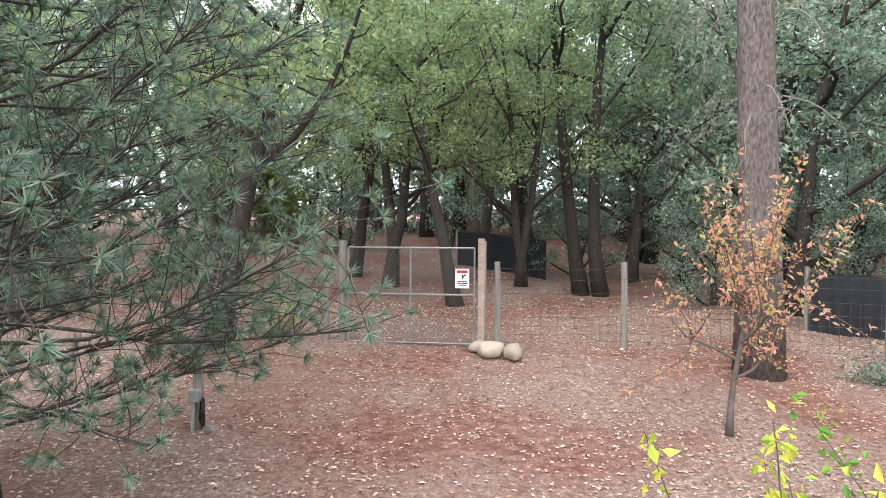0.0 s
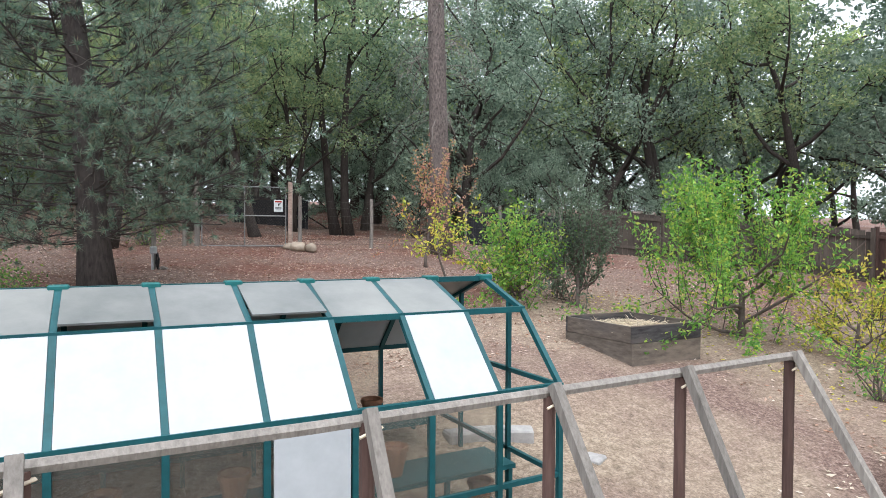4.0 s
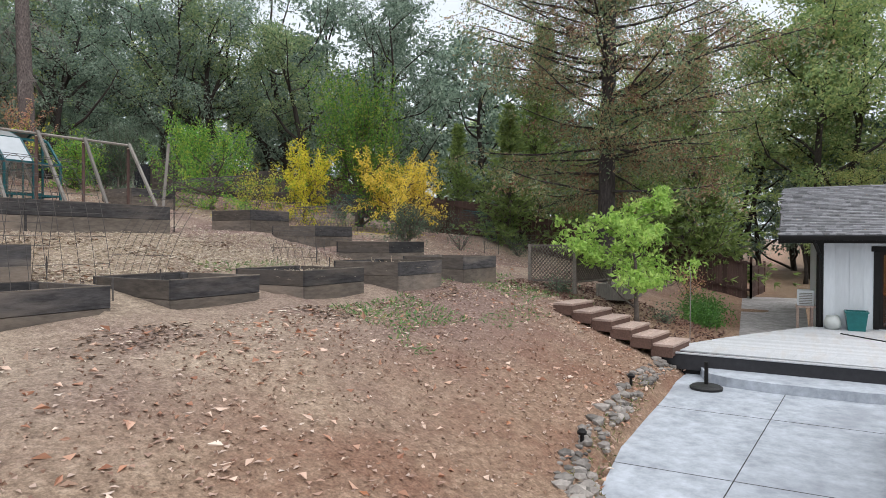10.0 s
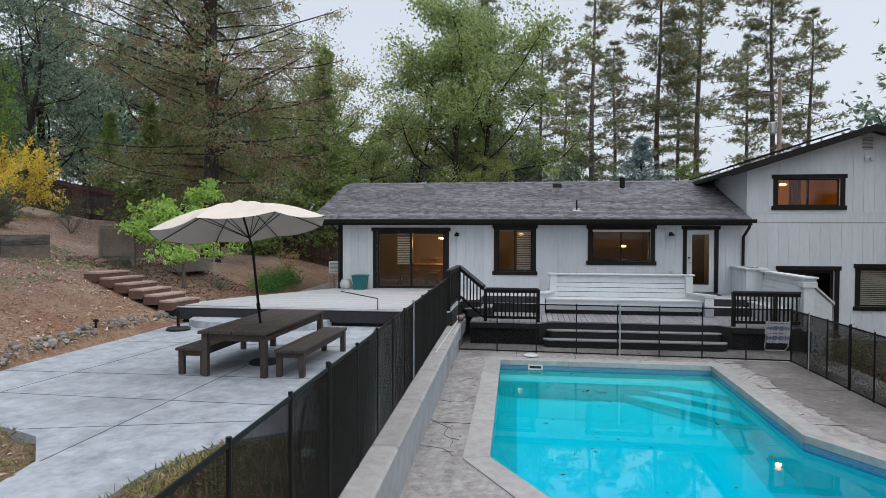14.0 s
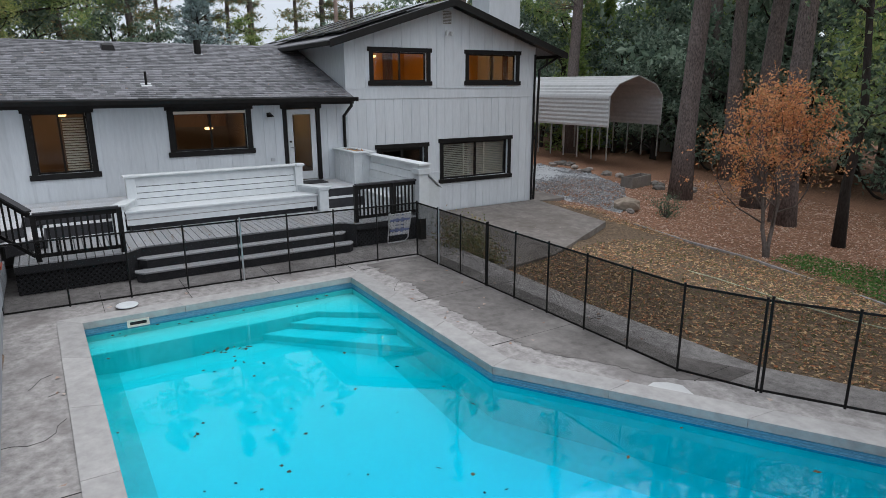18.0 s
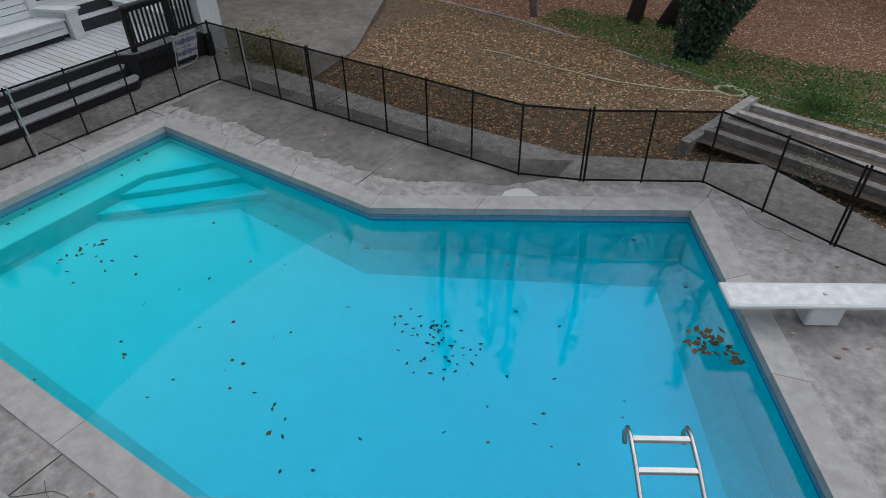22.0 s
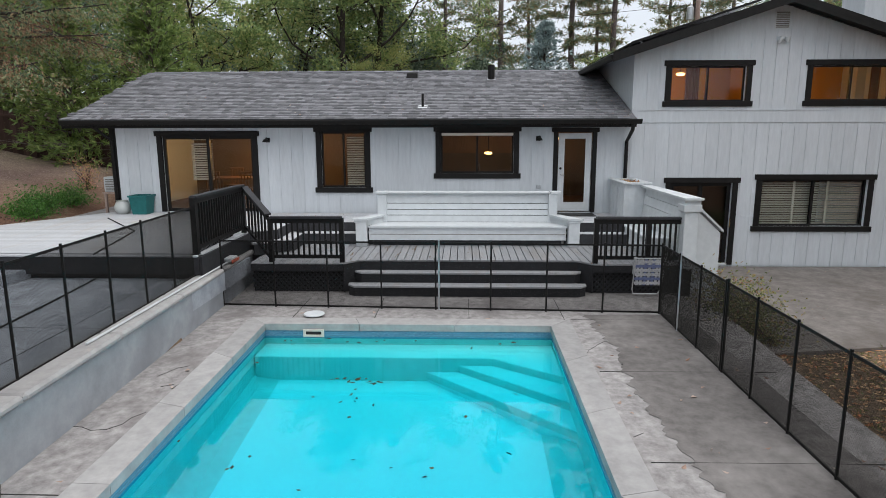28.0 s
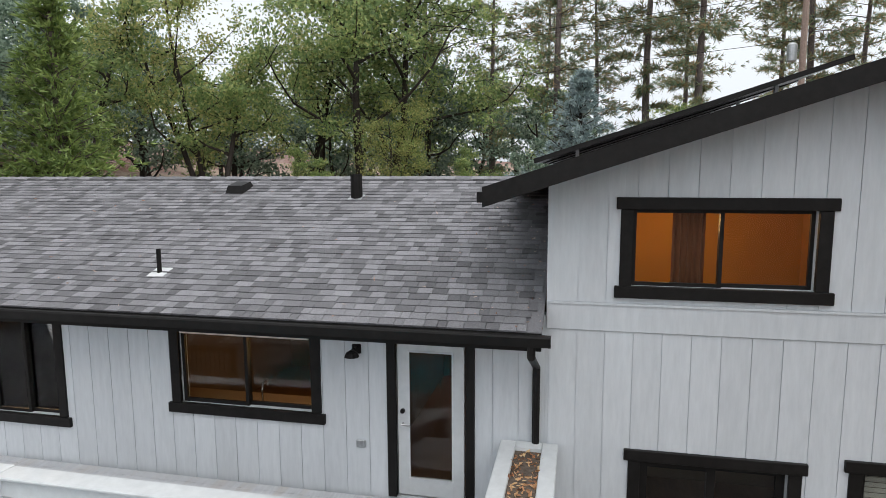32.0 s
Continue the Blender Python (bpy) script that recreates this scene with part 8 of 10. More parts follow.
# ---- pool fence ----
def mesh_fence(line, z, n_gate=(), label="black removable mesh pool fence on slim poles", h=1.2, step=0.93):
    """Slim black poles with see-through black mesh between them."""
    t = thing("pool_fence", label, "fence", "pool fences", Matrix.Translation((line[0][0], line[0][1], z)))
    o = Vector((line[0][0], line[0][1], 0))
    for i, ((x0, y0), (x1, y1)) in enumerate(zip(line, line[1:])):
        a, b = Vector((x0, y0, 0)) - o, Vector((x1, y1, 0)) - o
        n = max(1, round((b - a).length / step))
        for j in range(n):
            p, q = a.lerp(b, j / n), a.lerp(b, (j + 1) / n)
            part("pole", Geo().tube([p, p + Vector((0, 0, h + 0.04))], 0.016, 8), BLACK, t)
            part("mesh_panel", Geo().add([p + Vector((0, 0, 0.03)), q + Vector((0, 0, 0.03)), q + Vector((0, 0, h)), p + Vector((0, 0, h))], [(0, 1, 2, 3)]), SCREEN, t)
            run = (q - p).length
            across = Vector((-(q - p).y, (q - p).x, 0)) / run * 0.0013
            n_th = int(run / 0.0085)
            vs, fs = [], []
            for w in range(1, n_th):
                c = p + (q - p) * (w / n_th)
                vs += [c - across + Vector((0, 0, 0.04)), c + across + Vector((0, 0, 0.04)), c + across + Vector((0, 0, h - 0.01)), c - across + Vector((0, 0, h - 0.01))]
                fs.append((4 * w - 4, 4 * w - 3, 4 * w - 2, 4 * w - 1))
            part("woven_mesh", Geo().add(vs, fs), MESHTHREAD, t)
            for zz in (0.03, h):
                part("edge_band", Geo().bar(p + Vector((0, 0, zz)), q + Vector((0, 0, zz)), 0.012, 0.03), BLACK, t)
            if (i, j) in n_gate:
                part("pole", Geo().tube([p + (q - p) * 0.06, p + (q - p) * 0.06 + Vector((0, 0, h + 0.06))], 0.018, 8), STEEL if (i, j) == n_gate[0] else BLACK, t)
        if i == len(line) - 2:
            part("pole", Geo().tube([b, b + Vector((0, 0, h + 0.04))], 0.02, 8), BLACK, t)
    return t


mesh_fence([(4.62, -24.15), (4.28, -31.88)], 0.0, ((0, 4),), "black mesh pool fence across the deck steps", 1.2, 0.95)
mesh_fence(FENCE_E, 0.0, ((0, 1), (0, 3), (2, 0), (3, 2), (4, 0)), "black mesh pool fence beside the dry lawn")
mesh_fence([(6.0, -23.86), (-14.5, -24.56)], 0.66, ((0, 8), (0, 13)), "black mesh pool fence along the patio edge")

# ---- pool fittings ----
ladder = thing("pool_ladder", "polished steel pool ladder hooked over the pool edge", "ladder", at=pose(-6.17, -27.86, 0.0, 0, 0, 32))
for s in (-0.26, 0.26):
    part("rail", Geo().tube([(s, -0.02, 0.42), (s, -0.09, 0.50), (s, -0.06, 0.60), (s, 0.04, 0.63), (s, 0.3, 0.58), (s, 0.8, 0.40), (s, 1.25, 0.18), (s, 1.45, 0.05), (s, 1.5, -0.02)], 0.022, 10), CHROME, ladder, smooth=True)
    part("anchor_ring", Geo().lathe([(0.05, 0), (0.05, 0.015), (0.03, 0.03)], 12, (s, 1.5, 0.0)), STEEL, ladder)
for y, z in ((0.07, 0.62), (0.34, 0.565), (0.62, 0.465), (0.9, 0.355)):
    part("tread", Geo().box(-0.25, 0.25, y - 0.028, y + 0.028, z - 0.03, z + 0.012, 0.005), CHROME, ladder)
board = thing("diving_board", "white diving board on a low stand at the deep end", "diving board", at=pose(-6.17, -30.33, 0.0, 0, 0, 212))
part("plank", Geo().box(0, 2.6, -0.21, 0.21, 0.30, 0.35, 0.012), WHITE, board)
part("grip_surface", Geo().box(0.05, 2.2, -0.17, 0.17, 0.35, 0.353), surf("sanded_white_grip", (0.6, 0.6, 0.62), (0.75, 0.75, 0.77), 60, 0.9, 0.4), board)
part("bolt", Geo().lathe([(0.025, 0), (0.02, 0.012)], 8, (1.15, 0, 0.353)), STEEL, board)
part("stand", Geo().box(0.95, 1.35, -0.17, 0.17, 0.0, 0.30, 0.02), WHITE, board)
part("rear_foot", Geo().box(2.25, 2.5, -0.17, 0.17, 0.0, 0.30, 0.02), WHITE, board)
sk = thing("pool_skimmer", "cream skimmer mouth in the tile band", "skimmer", at=Matrix.Translation((3.53, -26.05, -0.14)))
part("mouth", Geo().box(-0.03, 0.0, -0.17, 0.17, -0.06, -0.03).box(-0.03, 0.0, -0.17, 0.17, 0.03, 0.06).box(-0.03, 0.0, -0.17, -0.13, -0.03, 0.03).box(-0.03, 0.0, 0.13, 0.17, -0.03, 0.03), CANVAS, sk)
part("throat", Geo().box(-0.005, 0.0, -0.13, 0.13, -0.03, 0.03), RUBBER, sk)
lid = thing("skimmer_lid", "round white skimmer lid propped on the pool edge", "lid", at=Matrix.Translation((4.0, -25.95, 0.0)))
part("lid", Geo().lathe([(0.17, 0.03), (0.18, 0.04), (0.17, 0.055), (0.02, 0.065)], 18), WHITE, lid)
part("stub", Geo().tube([(0, 0, -0.01), (0, 0, 0.035)], 0.04, 8), RUBBER, lid)
rng = np.random.default_rng(9)
n = 110
px, py = rng.uniform(-7, 3.4, n), rng.uniform(-32, -25.3, n)
px[:40], py[:40] = rng.normal(-6.24, 0.2, 40), rng.normal(-30.05, 0.11, 40)
px[40:58], py[40:58] = rng.normal(1.6, 0.25, 18), rng.normal(-27.2, 0.15, 18)
px[58:61], py[58:61] = (-0.31, -0.62, -0.6), (-26.29, -26.14, -26.2)
px[61:75], py[61:75] = rng.normal(3.3, 0.12, 14), rng.uniform(-29.6, -25.6, 14)
ok = inside(grow(POOL, -0.1), px, py)
cl_ok = ok.copy()
cl_ok[40:] = False
tagged(new("leaf_clump", kites("leaf_clump", SODDEN, np.stack([px, py, np.full(n, WATER_Z + 0.009)], 1)[cl_ok], 0.12, 0.08, rng, fold=0.05, flat=0.97)), "dark sodden clump of oak leaves floating by the diving board", "leaves", kind="stuff")
ok[:40] = False
fl = kites("floating_leaves", SODDEN, np.stack([px, py, np.full(n, WATER_Z + 0.006)], 1)[ok], 0.075, 0.05, rng, fold=0.05, flat=0.97)
tagged(new("floating_leaves", fl), "scattered brown oak leaves floating on the pool", "leaves", kind="stuff")
px, py = rng.normal(-3.2, 0.4, 110), rng.normal(-28.9, 0.25, 110)
px[30:45], py[30:45] = rng.normal(-2.9, 0.1, 15), rng.normal(-29.2, 0.07, 15)
px[60:], py[60:] = rng.uniform(-6.5, 2.5, 50), rng.uniform(-31, -25.7, 50)
ok = inside(grow(POOL, -0.7), px, py)
sd = kites("sunken_leaves", surf("sunken_debris", (0.01, 0.03, 0.05), (0.03, 0.06, 0.08), 10, 0.9, 0), np.stack([px, py, -0.665 - 0.055 * (3.55 - px)], 1)[ok], 0.075, 0.035, rng, fold=0.03, flat=0.97)
tagged(new("sunken_leaves", sd), "dark leaf debris lying on the pool floor", "leaves", kind="stuff")
PALE = surf("pale_concrete_stain", (0.5, 0.5, 0.5), (0.62, 0.62, 0.62), 6, 0.8, 0.1)
stain = thing("lime_patch", "whitish dried patch on the pool deck", "stain", at=Matrix.Translation((-3.05, -31.35, 0)))
part("patch", Geo().prism([(0.30 * math.cos(a * 0.7) * (1 + 0.25 * math.sin(a * 2.3)), 0.22 * math.sin(a * 0.7) * (1 + 0.2 * math.cos(a * 1.7))) for a in range(9)], -0.003, 0.002), PALE, stain)
# cracks and saw-cut joints in the concrete
CRACK = surf("dark_joint", (0.03, 0.03, 0.03), (0.07, 0.065, 0.06), 12, 0.95, 0)
g = Geo()
rr = random.Random(77)
for x in (3.9, 1.6, -0.7, -3.0, -5.4):
    g.bar((x, -30.3 if x > -1 else -30.6 - (-1 - x) * 0.62, 0.0005), (x + 0.02, -32.6, 0.0005), 0.008, 0.006)
for x0 in (-1.4, -4.9, -9.0, -12):
    g.bar((x0, -24.4, 0.0005), (x0 - 0.9 if x0 < -2 else x0, -27.4 if x0 < -5.5 else -25.1, 0.0005), 0.008, 0.006)
for y in (-25.6, -27.0, -28.6, -30.2):
    g.bar((3.9, y, 0.0005), (5.2, y, 0.0005), 0.008, 0.006)
for _ in range(34):
    x, y = rr.uniform(-7, 4), rr.uniform(-32.6, -30.2)
    if rr.random() < 0.3:
        x, y = rr.uniform(-8, 3), rr.uniform(-25.0, -24.5)
    a = rr.uniform(0, 6.28)
    for _ in range(rr.randint(4, 9)):
        nx_, ny_ = x + 0.16 * math.cos(a), y + 0.16 * math.sin(a)
        if not inside(POOL_DECK, nx_, ny_) or inside(COPE, nx_, ny_):
            break
        g.bar((x, y, 0.0), (nx_, ny_, 0.0), 0.0045, 0.004)
        x, y, a = nx_, ny_, a + rr.uniform(-0.7, 0.7)
tagged(part("deck_joints", g, CRACK), "dark cracks and joints in the pool deck", "joints", kind="structure")
g = Geo()
for a, b in (((-5.3, -20.95), (4.0, -21.0)), ((-3.6, -18.2), (3.9, -18.9)), ((-3.3, -23.6), (4.0, -23.3)), ((-4.4, -19.9), (-3.3, -24.0)), ((-1.6, -17.1), (-1.4, -24.0)), ((1.3, -17.0), (1.35, -24.0)), ((-2.9, -17.4), (-3.0, -23.9))):
    g.bar((*a, PATIO_Z), (*b, PATIO_Z), 0.012, 0.005)
tagged(part("patio_joints", g, CRACK), "narrow saw-cut joints in the patio", "joints", kind="structure")

# ---- patio furniture ----
table = thing("patio_table", "large dark-stained slatted wooden patio table", "table", at=Matrix.Translation((-0.13, -21.18, PATIO_Z)))
for i in range(6):
    part("slat", Geo().box(-1.48, 1.48, -0.58 + i * 0.194, -0.58 + i * 0.194 + 0.186, 0.70, 0.75, 0.006), TABLEWOOD, table)
for sy in (-0.5, 0.5):
    part("apron", Geo().box(-1.3, 1.3, sy - 0.02, sy + 0.02, 0.58, 0.70), TABLEWOOD, table)
for sx in (-1.36, 1.36):
    part("apron_end", Geo().box(sx - 0.02, sx + 0.02, -0.48, 0.48, 0.58, 0.70), TABLEWOOD, table)
    for sy in (-0.5, 0.5):
        part("leg", Geo().box(sx - 0.05, sx + 0.05, sy - 0.05, sy + 0.05, 0, 0.70, 0.006), TABLEWOOD, table)
bn = thing("patio_bench", "dark-stained slatted wooden bench beside the patio table", "bench", "patio benches", Matrix.Translation((-0.25, -22.08, PATIO_Z)))
for i in range(3):
    part("slat", Geo().box(-1.25, 1.25, -0.24 + i * 0.162, -0.24 + i * 0.162 + 0.154, 0.41, 0.455, 0.006), TABLEWOOD, bn)
for sx in (-1.12, 1.12):
    part("apron_end", Geo().box(sx - 0.02, sx + 0.02, -0.15, 0.15, 0.31, 0.41), TABLEWOOD, bn)
    for sy in (-0.19, 0.19):
        part("leg", Geo().box(sx - 0.045, sx + 0.045, sy - 0.045, sy + 0.045, 0, 0.41, 0.005), TABLEWOOD, bn)
for sy in (-0.19, 0.19):
    part("apron", Geo().box(-1.1, 1.1, sy - 0.018, sy + 0.018, 0.32, 0.41), TABLEWOOD, bn)
copy_thing(bn, Matrix.Translation((-0.30, -20.42, PATIO_Z)))
um = thing("patio_umbrella", "open cream canvas patio umbrella tilted over the table", "umbrella", at=Matrix.Translation((-0.4, -21.2, PATIO_Z)))
part("base", Geo().lathe([(0.26, 0), (0.27, 0.03), (0.22, 0.06), (0.06, 0.08), (0.05, 0.3), (0.03, 0.31)], 20), RUBBER, um)
P1 = Vector((-0.62, -0.08, 2.05))
part("pole", Geo().tube([(0, 0, 0.05), P1], 0.022, 10), BLACK, um)
part("tilt_joint", Geo().tube([P1 * 0.47, P1 * 0.54], 0.032, 10), BLACK, um)
AX = Vector((0.10, 0.14, 1)).normalized()
TOP = Vector((-0.88, 0.02, 2.80))
part("upper_pole", Geo().tube([P1, TOP], 0.018, 8), BLACK, um)
U1 = AX.cross(Vector((1, 0, 0))).normalized()
U2 = AX.cross(U1).normalized()
RIBS, RAD = 8, 1.42
ends = [TOP - AX * 0.40 + (U1 * math.cos(6.28318 * i / RIBS) + U2 * math.sin(6.28318 * i / RIBS)) * RAD for i in range(RIBS)]
for i in range(RIBS):
    a, b = ends[i], ends[(i + 1) % RIBS]
    vs, fs, rows = [TOP], [], 6
    for r in range(1, rows + 1):
        f = r / rows
        for c in range(5):
            q = a.lerp(b, c / 4)
            sag = math.sin(c / 4 * math.pi) * 0.06 * f
            vs.append(TOP.lerp(q, f) + AX * (0.10 * math.sin(f * math.pi) - sag) + (TOP - q).normalized() * 0.02 * math.sin(c / 4 * math.pi) * f)
    fs += [(0, 1 + c, 2 + c) for c in range(4)]
    fs += [(1 + (r - 1) * 5 + c, 1 + r * 5 + c, 2 + r * 5 + c, 2 + (r - 1) * 5 + c) for r in range(1, rows) for c in range(4)]
    part("canopy_panel", Geo().add(vs, fs), CANVAS, um, smooth=True)
    part("rib", Geo().tube([TOP - AX * 0.03, TOP.lerp(a, 0.5) + AX * 0.07, a - AX * 0.015], 0.008, 6), BLACK, um)
    part("stretcher", Geo().tube([P1.lerp(TOP, 0.25), TOP.lerp(a, 0.5) + AX * 0.06], 0.007, 6), BLACK, um)
part("finial", Geo().lathe([(0.03, 0), (0.035, 0.03), (0.01, 0.07)], 10, tuple(TOP)), CANVAS, um)
vent = Geo().add([TOP + AX * 0.07] + [TOP - AX * 0.045 + (U1 * math.cos(6.28318 * i / 16) + U2 * math.sin(6.28318 * i / 16)) * 0.30 for i in range(16)], [(0, 1 + i, 1 + (i + 1) % 16) for i in range(16)])
part("vent_cap", vent, CANVAS, um)
ub = thing("umbrella_base", "empty round black umbrella base by the deck corner", "umbrella base", at=Matrix.Translation((2.9, -17.6, PATIO_Z)))
part("disc", Geo().lathe([(0.27, 0), (0.28, 0.04), (0.24, 0.07), (0.05, 0.09)], 20), RUBBER, ub)
part("socket", Geo().tube([(0, 0, 0.08), (0, 0, 0.48)], 0.035, 10), BLACK, ub)
cs = thing("patio_step", "curved low concrete step below the deck edge", "step", kind="structure")
part("step_slab", Geo().prism([(4.1, -21.0), (4.1, -17.35), (3.55, -17.5), (3.25, -17.9), (3.12, -18.6), (3.12, -20.0), (3.3, -20.7), (3.6, -20.95)][::-1], PATIO_Z - 0.02, PATIO_Z + 0.17), CONCRETE, cs)
# loose cord across the patio
cord = [(-6.0, -24.0, PATIO_Z + 0.015), (-4.5, -23.4, PATIO_Z + 0.015), (-2.5, -22.75, PATIO_Z + 0.015), (0.2, -22.65, PATIO_Z + 0.015), (2.5, -22.4, PATIO_Z + 0.015), (4.0, -22.2, PATIO_Z + 0.02), (4.02, -22.2, DECK_Z + 0.015), (6.5, -21.6, DECK_Z + 0.015), (8.5, -19.9, DECK_Z + 0.015)]
hose = thing("garden_hose", "dark hose lying across the patio onto the deck", "hose")
part("hose", Geo().tube(cord, 0.014, 6), RUBBER, hose)
tb = thing("storage_bin", "teal plastic planter bin beside the patio door", "bin", at=Matrix.Translation((9.45, -20.28, DECK_Z)))
part("bin_body", Geo().add([(sx * w, sy * w, z) for w, z in ((0.18, 0), (0.23, 0.46)) for sx, sy in ((-1, -1), (1, -1), (1, 1), (-1, 1))], [(3, 2, 1, 0), (0, 1, 5, 4), (1, 2, 6, 5), (2, 3, 7, 6), (3, 0, 4, 7)]), TEAL, tb)
part("rim", Geo().box(-0.25, 0.25, -0.25, -0.21, 0.44, 0.48).box(-0.25, 0.25, 0.21, 0.25, 0.44, 0.48).box(-0.25, -0.21, -0.21, 0.21, 0.44, 0.48).box(0.21, 0.25, -0.21, 0.21, 0.44, 0.48), TEAL, tb)
jar = thing("ceramic_jar", "round pale ceramic jar beside the teal bin", "jar", at=Matrix.Translation((9.42, -19.78, DECK_Z)))
part("jar", Geo().lathe([(0.12, 0), (0.19, 0.1), (0.2, 0.2), (0.15, 0.3), (0.13, 0.32), (0.15, 0.34)], 18), surf("pale_glaze", (0.45, 0.47, 0.46), (0.58, 0.6, 0.58), 6, 0.3, 0.05), jar, smooth=True)
# folding lounge chair hung on the fence, webbed blue and white
lc = thing("folding_chair", "folded lawn chair with blue and white webbing against the deck", "chair", at=pose(5.34, -31.96, 0.02, -10, 0, 90))
LAWNFRAME = surf("white_chair_tube", (0.66, 0.67, 0.68), (0.78, 0.79, 0.80), 30, 0.4, 0.05)
for s_ in (-0.27, 0.27):
    part("frame_tube", Geo().tube([(s_ * 0.85, -0.1, 0.02), (s_, -0.04, 0.14), (s_, 0, 0.78)], 0.013, 8), LAWNFRAME, lc)
    part("arm_rest", Geo().box(s_ - 0.03, s_ + 0.03, -0.04, -0.012, 0.46, 0.80, 0.008), WHITE, lc)
part("frame_tube", Geo().tube([(-0.27, 0, 0.78), (0.27, 0, 0.78)], 0.013, 8), LAWNFRAME, lc)
part("frame_tube", Geo().tube([(-0.23, -0.1, 0.02), (0.23, -0.1, 0.02)], 0.013, 8), LAWNFRAME, lc)
WEB1 = surf("blue_webbing", (0.20, 0.24, 0.44), (0.28, 0.33, 0.56), 30, 0.8, 0.2)
WEB2 = surf("white_webbing", (0.66, 0.67, 0.70), (0.78, 0.78, 0.80), 30, 0.8, 0.2)
for i in range(6):
    part("web_strap", Geo().box(-0.26, 0.26, 0.002, 0.006, 0.26 + i * 0.085, 0.315 + i * 0.085), WEB1 if i in (1, 4) else WEB2, lc)
for i in range(7):
    part("web_strap", Geo().box(-0.235 + i * 0.07, -0.185 + i * 0.07, -0.004, 0.0, 0.24, 0.76), WEB1 if i in (2, 4) else WEB2, lc)
# pool pole and orange net head on the wall cap
np_ = thing("pool_pole", "long telescopic pool pole with a white and red brush head", "pool pole")
part("pole", Geo().tube([(0.5, -24.16, 0.71), (5.4, -24.1, 0.72)], 0.016, 8), WHITE, np_)
part("brush_head", Geo().box(5.02, 5.34, -24.2, -24.04, 0.715, 0.80, 0.02), WHITE, np_)
part("brush_edge", Geo().box(5.0, 5.36, -24.215, -24.19, 0.70, 0.76, 0.006), surf("red_plastic", (0.50, 0.10, 0.06), (0.62, 0.15, 0.09), 8, 0.4, 0), np_, "faded red edge")

# ---- bank: stairs, lattice, cobbles, path lights ----
st = thing("garden_stairs", "flight of brown timber box steps down the bank", "stairs", kind="structure")
for i in range(6):
    f = i / 5
    x, y, z = 4.40 + 0.1 * f - 0.1, -14.75 - 2.0 * f, 1.92 - 0.72 * f
    m = pose(x, y, z, 0, 0, -8)
    part("tread", Geo().box(-0.55, 0.55, -0.22, 0.22, -0.05, 0.0, 0.006), STEPWOOD, st, at=m)
    part("riser", Geo().box(-0.53, 0.53, -0.21, -0.17, -0.22, -0.05), RISERWOOD, st, at=m)
    part("side_cheek", Geo().box(-0.55, -0.51, -0.2, 0.22, -0.25, -0.05), RISERWOOD, st, at=m)
lt = thing("lattice_screen", "weathered diagonal lattice screen round a garden box", "screen", at=Matrix.Translation((6.75, -12.75, 2.2)))


def lattice(a, b, h, parent):
    """Crossed laths in a frame from a to b."""
    A, B = Vector((*a, 0)), Vector((*b, 0))
    L = (B - A).length
    d = (B - A) / L
    nn = Vector((-d.y, d.x, 0)) * 0.006
    for s in (1, -1):
        x = -h
        while x < L:
            x0, x1 = max(x, 0), min(x + h, L)
            if x1 - x0 > 0.03:
                za, zb = (x0 - x), (x1 - x)
                if s < 0:
                    za, zb = h - za, h - zb
                part("lath", Geo().bar(A + d * x0 + Vector((0, 0, za)) + nn * s, A + d * x1 + Vector((0, 0, zb)) + nn * s, 0.008, 0.036, up=nn), LATHWOOD, parent)
            x += 0.105
    for z in (0.0, h):
        part("lath_frame", Geo().bar(A + Vector((0, 0, z)), B + Vector((0, 0, z)), 0.03, 0.05), LATHWOOD, parent)
    for P, wide in ((A, 0.08), (B, 0.088)):
        part("post", Geo().bar(P - Vector((0, 0, 0.3)), P + Vector((0, 0, h + wide / 2)), wide), LATHWOOD, parent)


lattice((0, 0), (-0.35, -1.35), 0.92, lt)
lattice((-0.35, -1.35), (1.5, -1.75), 0.92, lt)
pb = thing("timber_planter", "low weathered timber planter on the mulch bank", "planter", at=pose(8.35, -14.75, 1.78, 0, 0, -4))
for s in (-0.35, 0.35):
    part("board", Geo().box(-0.8, 0.8, s - 0.03, s + 0.03, -0.1, 0.32, 0.008), GREYWOOD, pb)
for s in (-0.8, 0.8):
    part("board", Geo().box(s - 0.03, s + 0.03, -0.32, 0.32, -0.1, 0.32, 0.008), GREYWOOD, pb)
part("soil", Geo().box(-0.77, 0.77, -0.32, 0.32, 0.0, 0.25), SOIL, pb)
rk = random.Random(31)
cob = thing("cobble_edge", "row of rounded river cobbles along the patio edge", "stones")
EDGE = [(4.0, -16.95), (1.7, -16.92), (-1.0, -17.02), (-2.6, -17.17), (-3.4, -17.57), (-3.95, -18.27)]
for i in range(190):
    f = rk.random() * 4.999
    j = int(f)
    a, b = Vector(EDGE[j]), Vector(EDGE[j + 1])
    d = (b - a).normalized()
    p = a.lerp(b, f - j) + Vector((d.y, -d.x)) * rk.uniform(0.06, 0.42)
    s = rk.uniform(0.03, 0.10)
    part("cobble", Geo().rock(0, 0, 0, s * 1.2, s, s * 0.7, rk, 1), COBBLE, cob, at=Matrix.Translation((p.x, p.y, max(at_ground(p.x, p.y), 0.5) + s * 0.25)))
plm = None
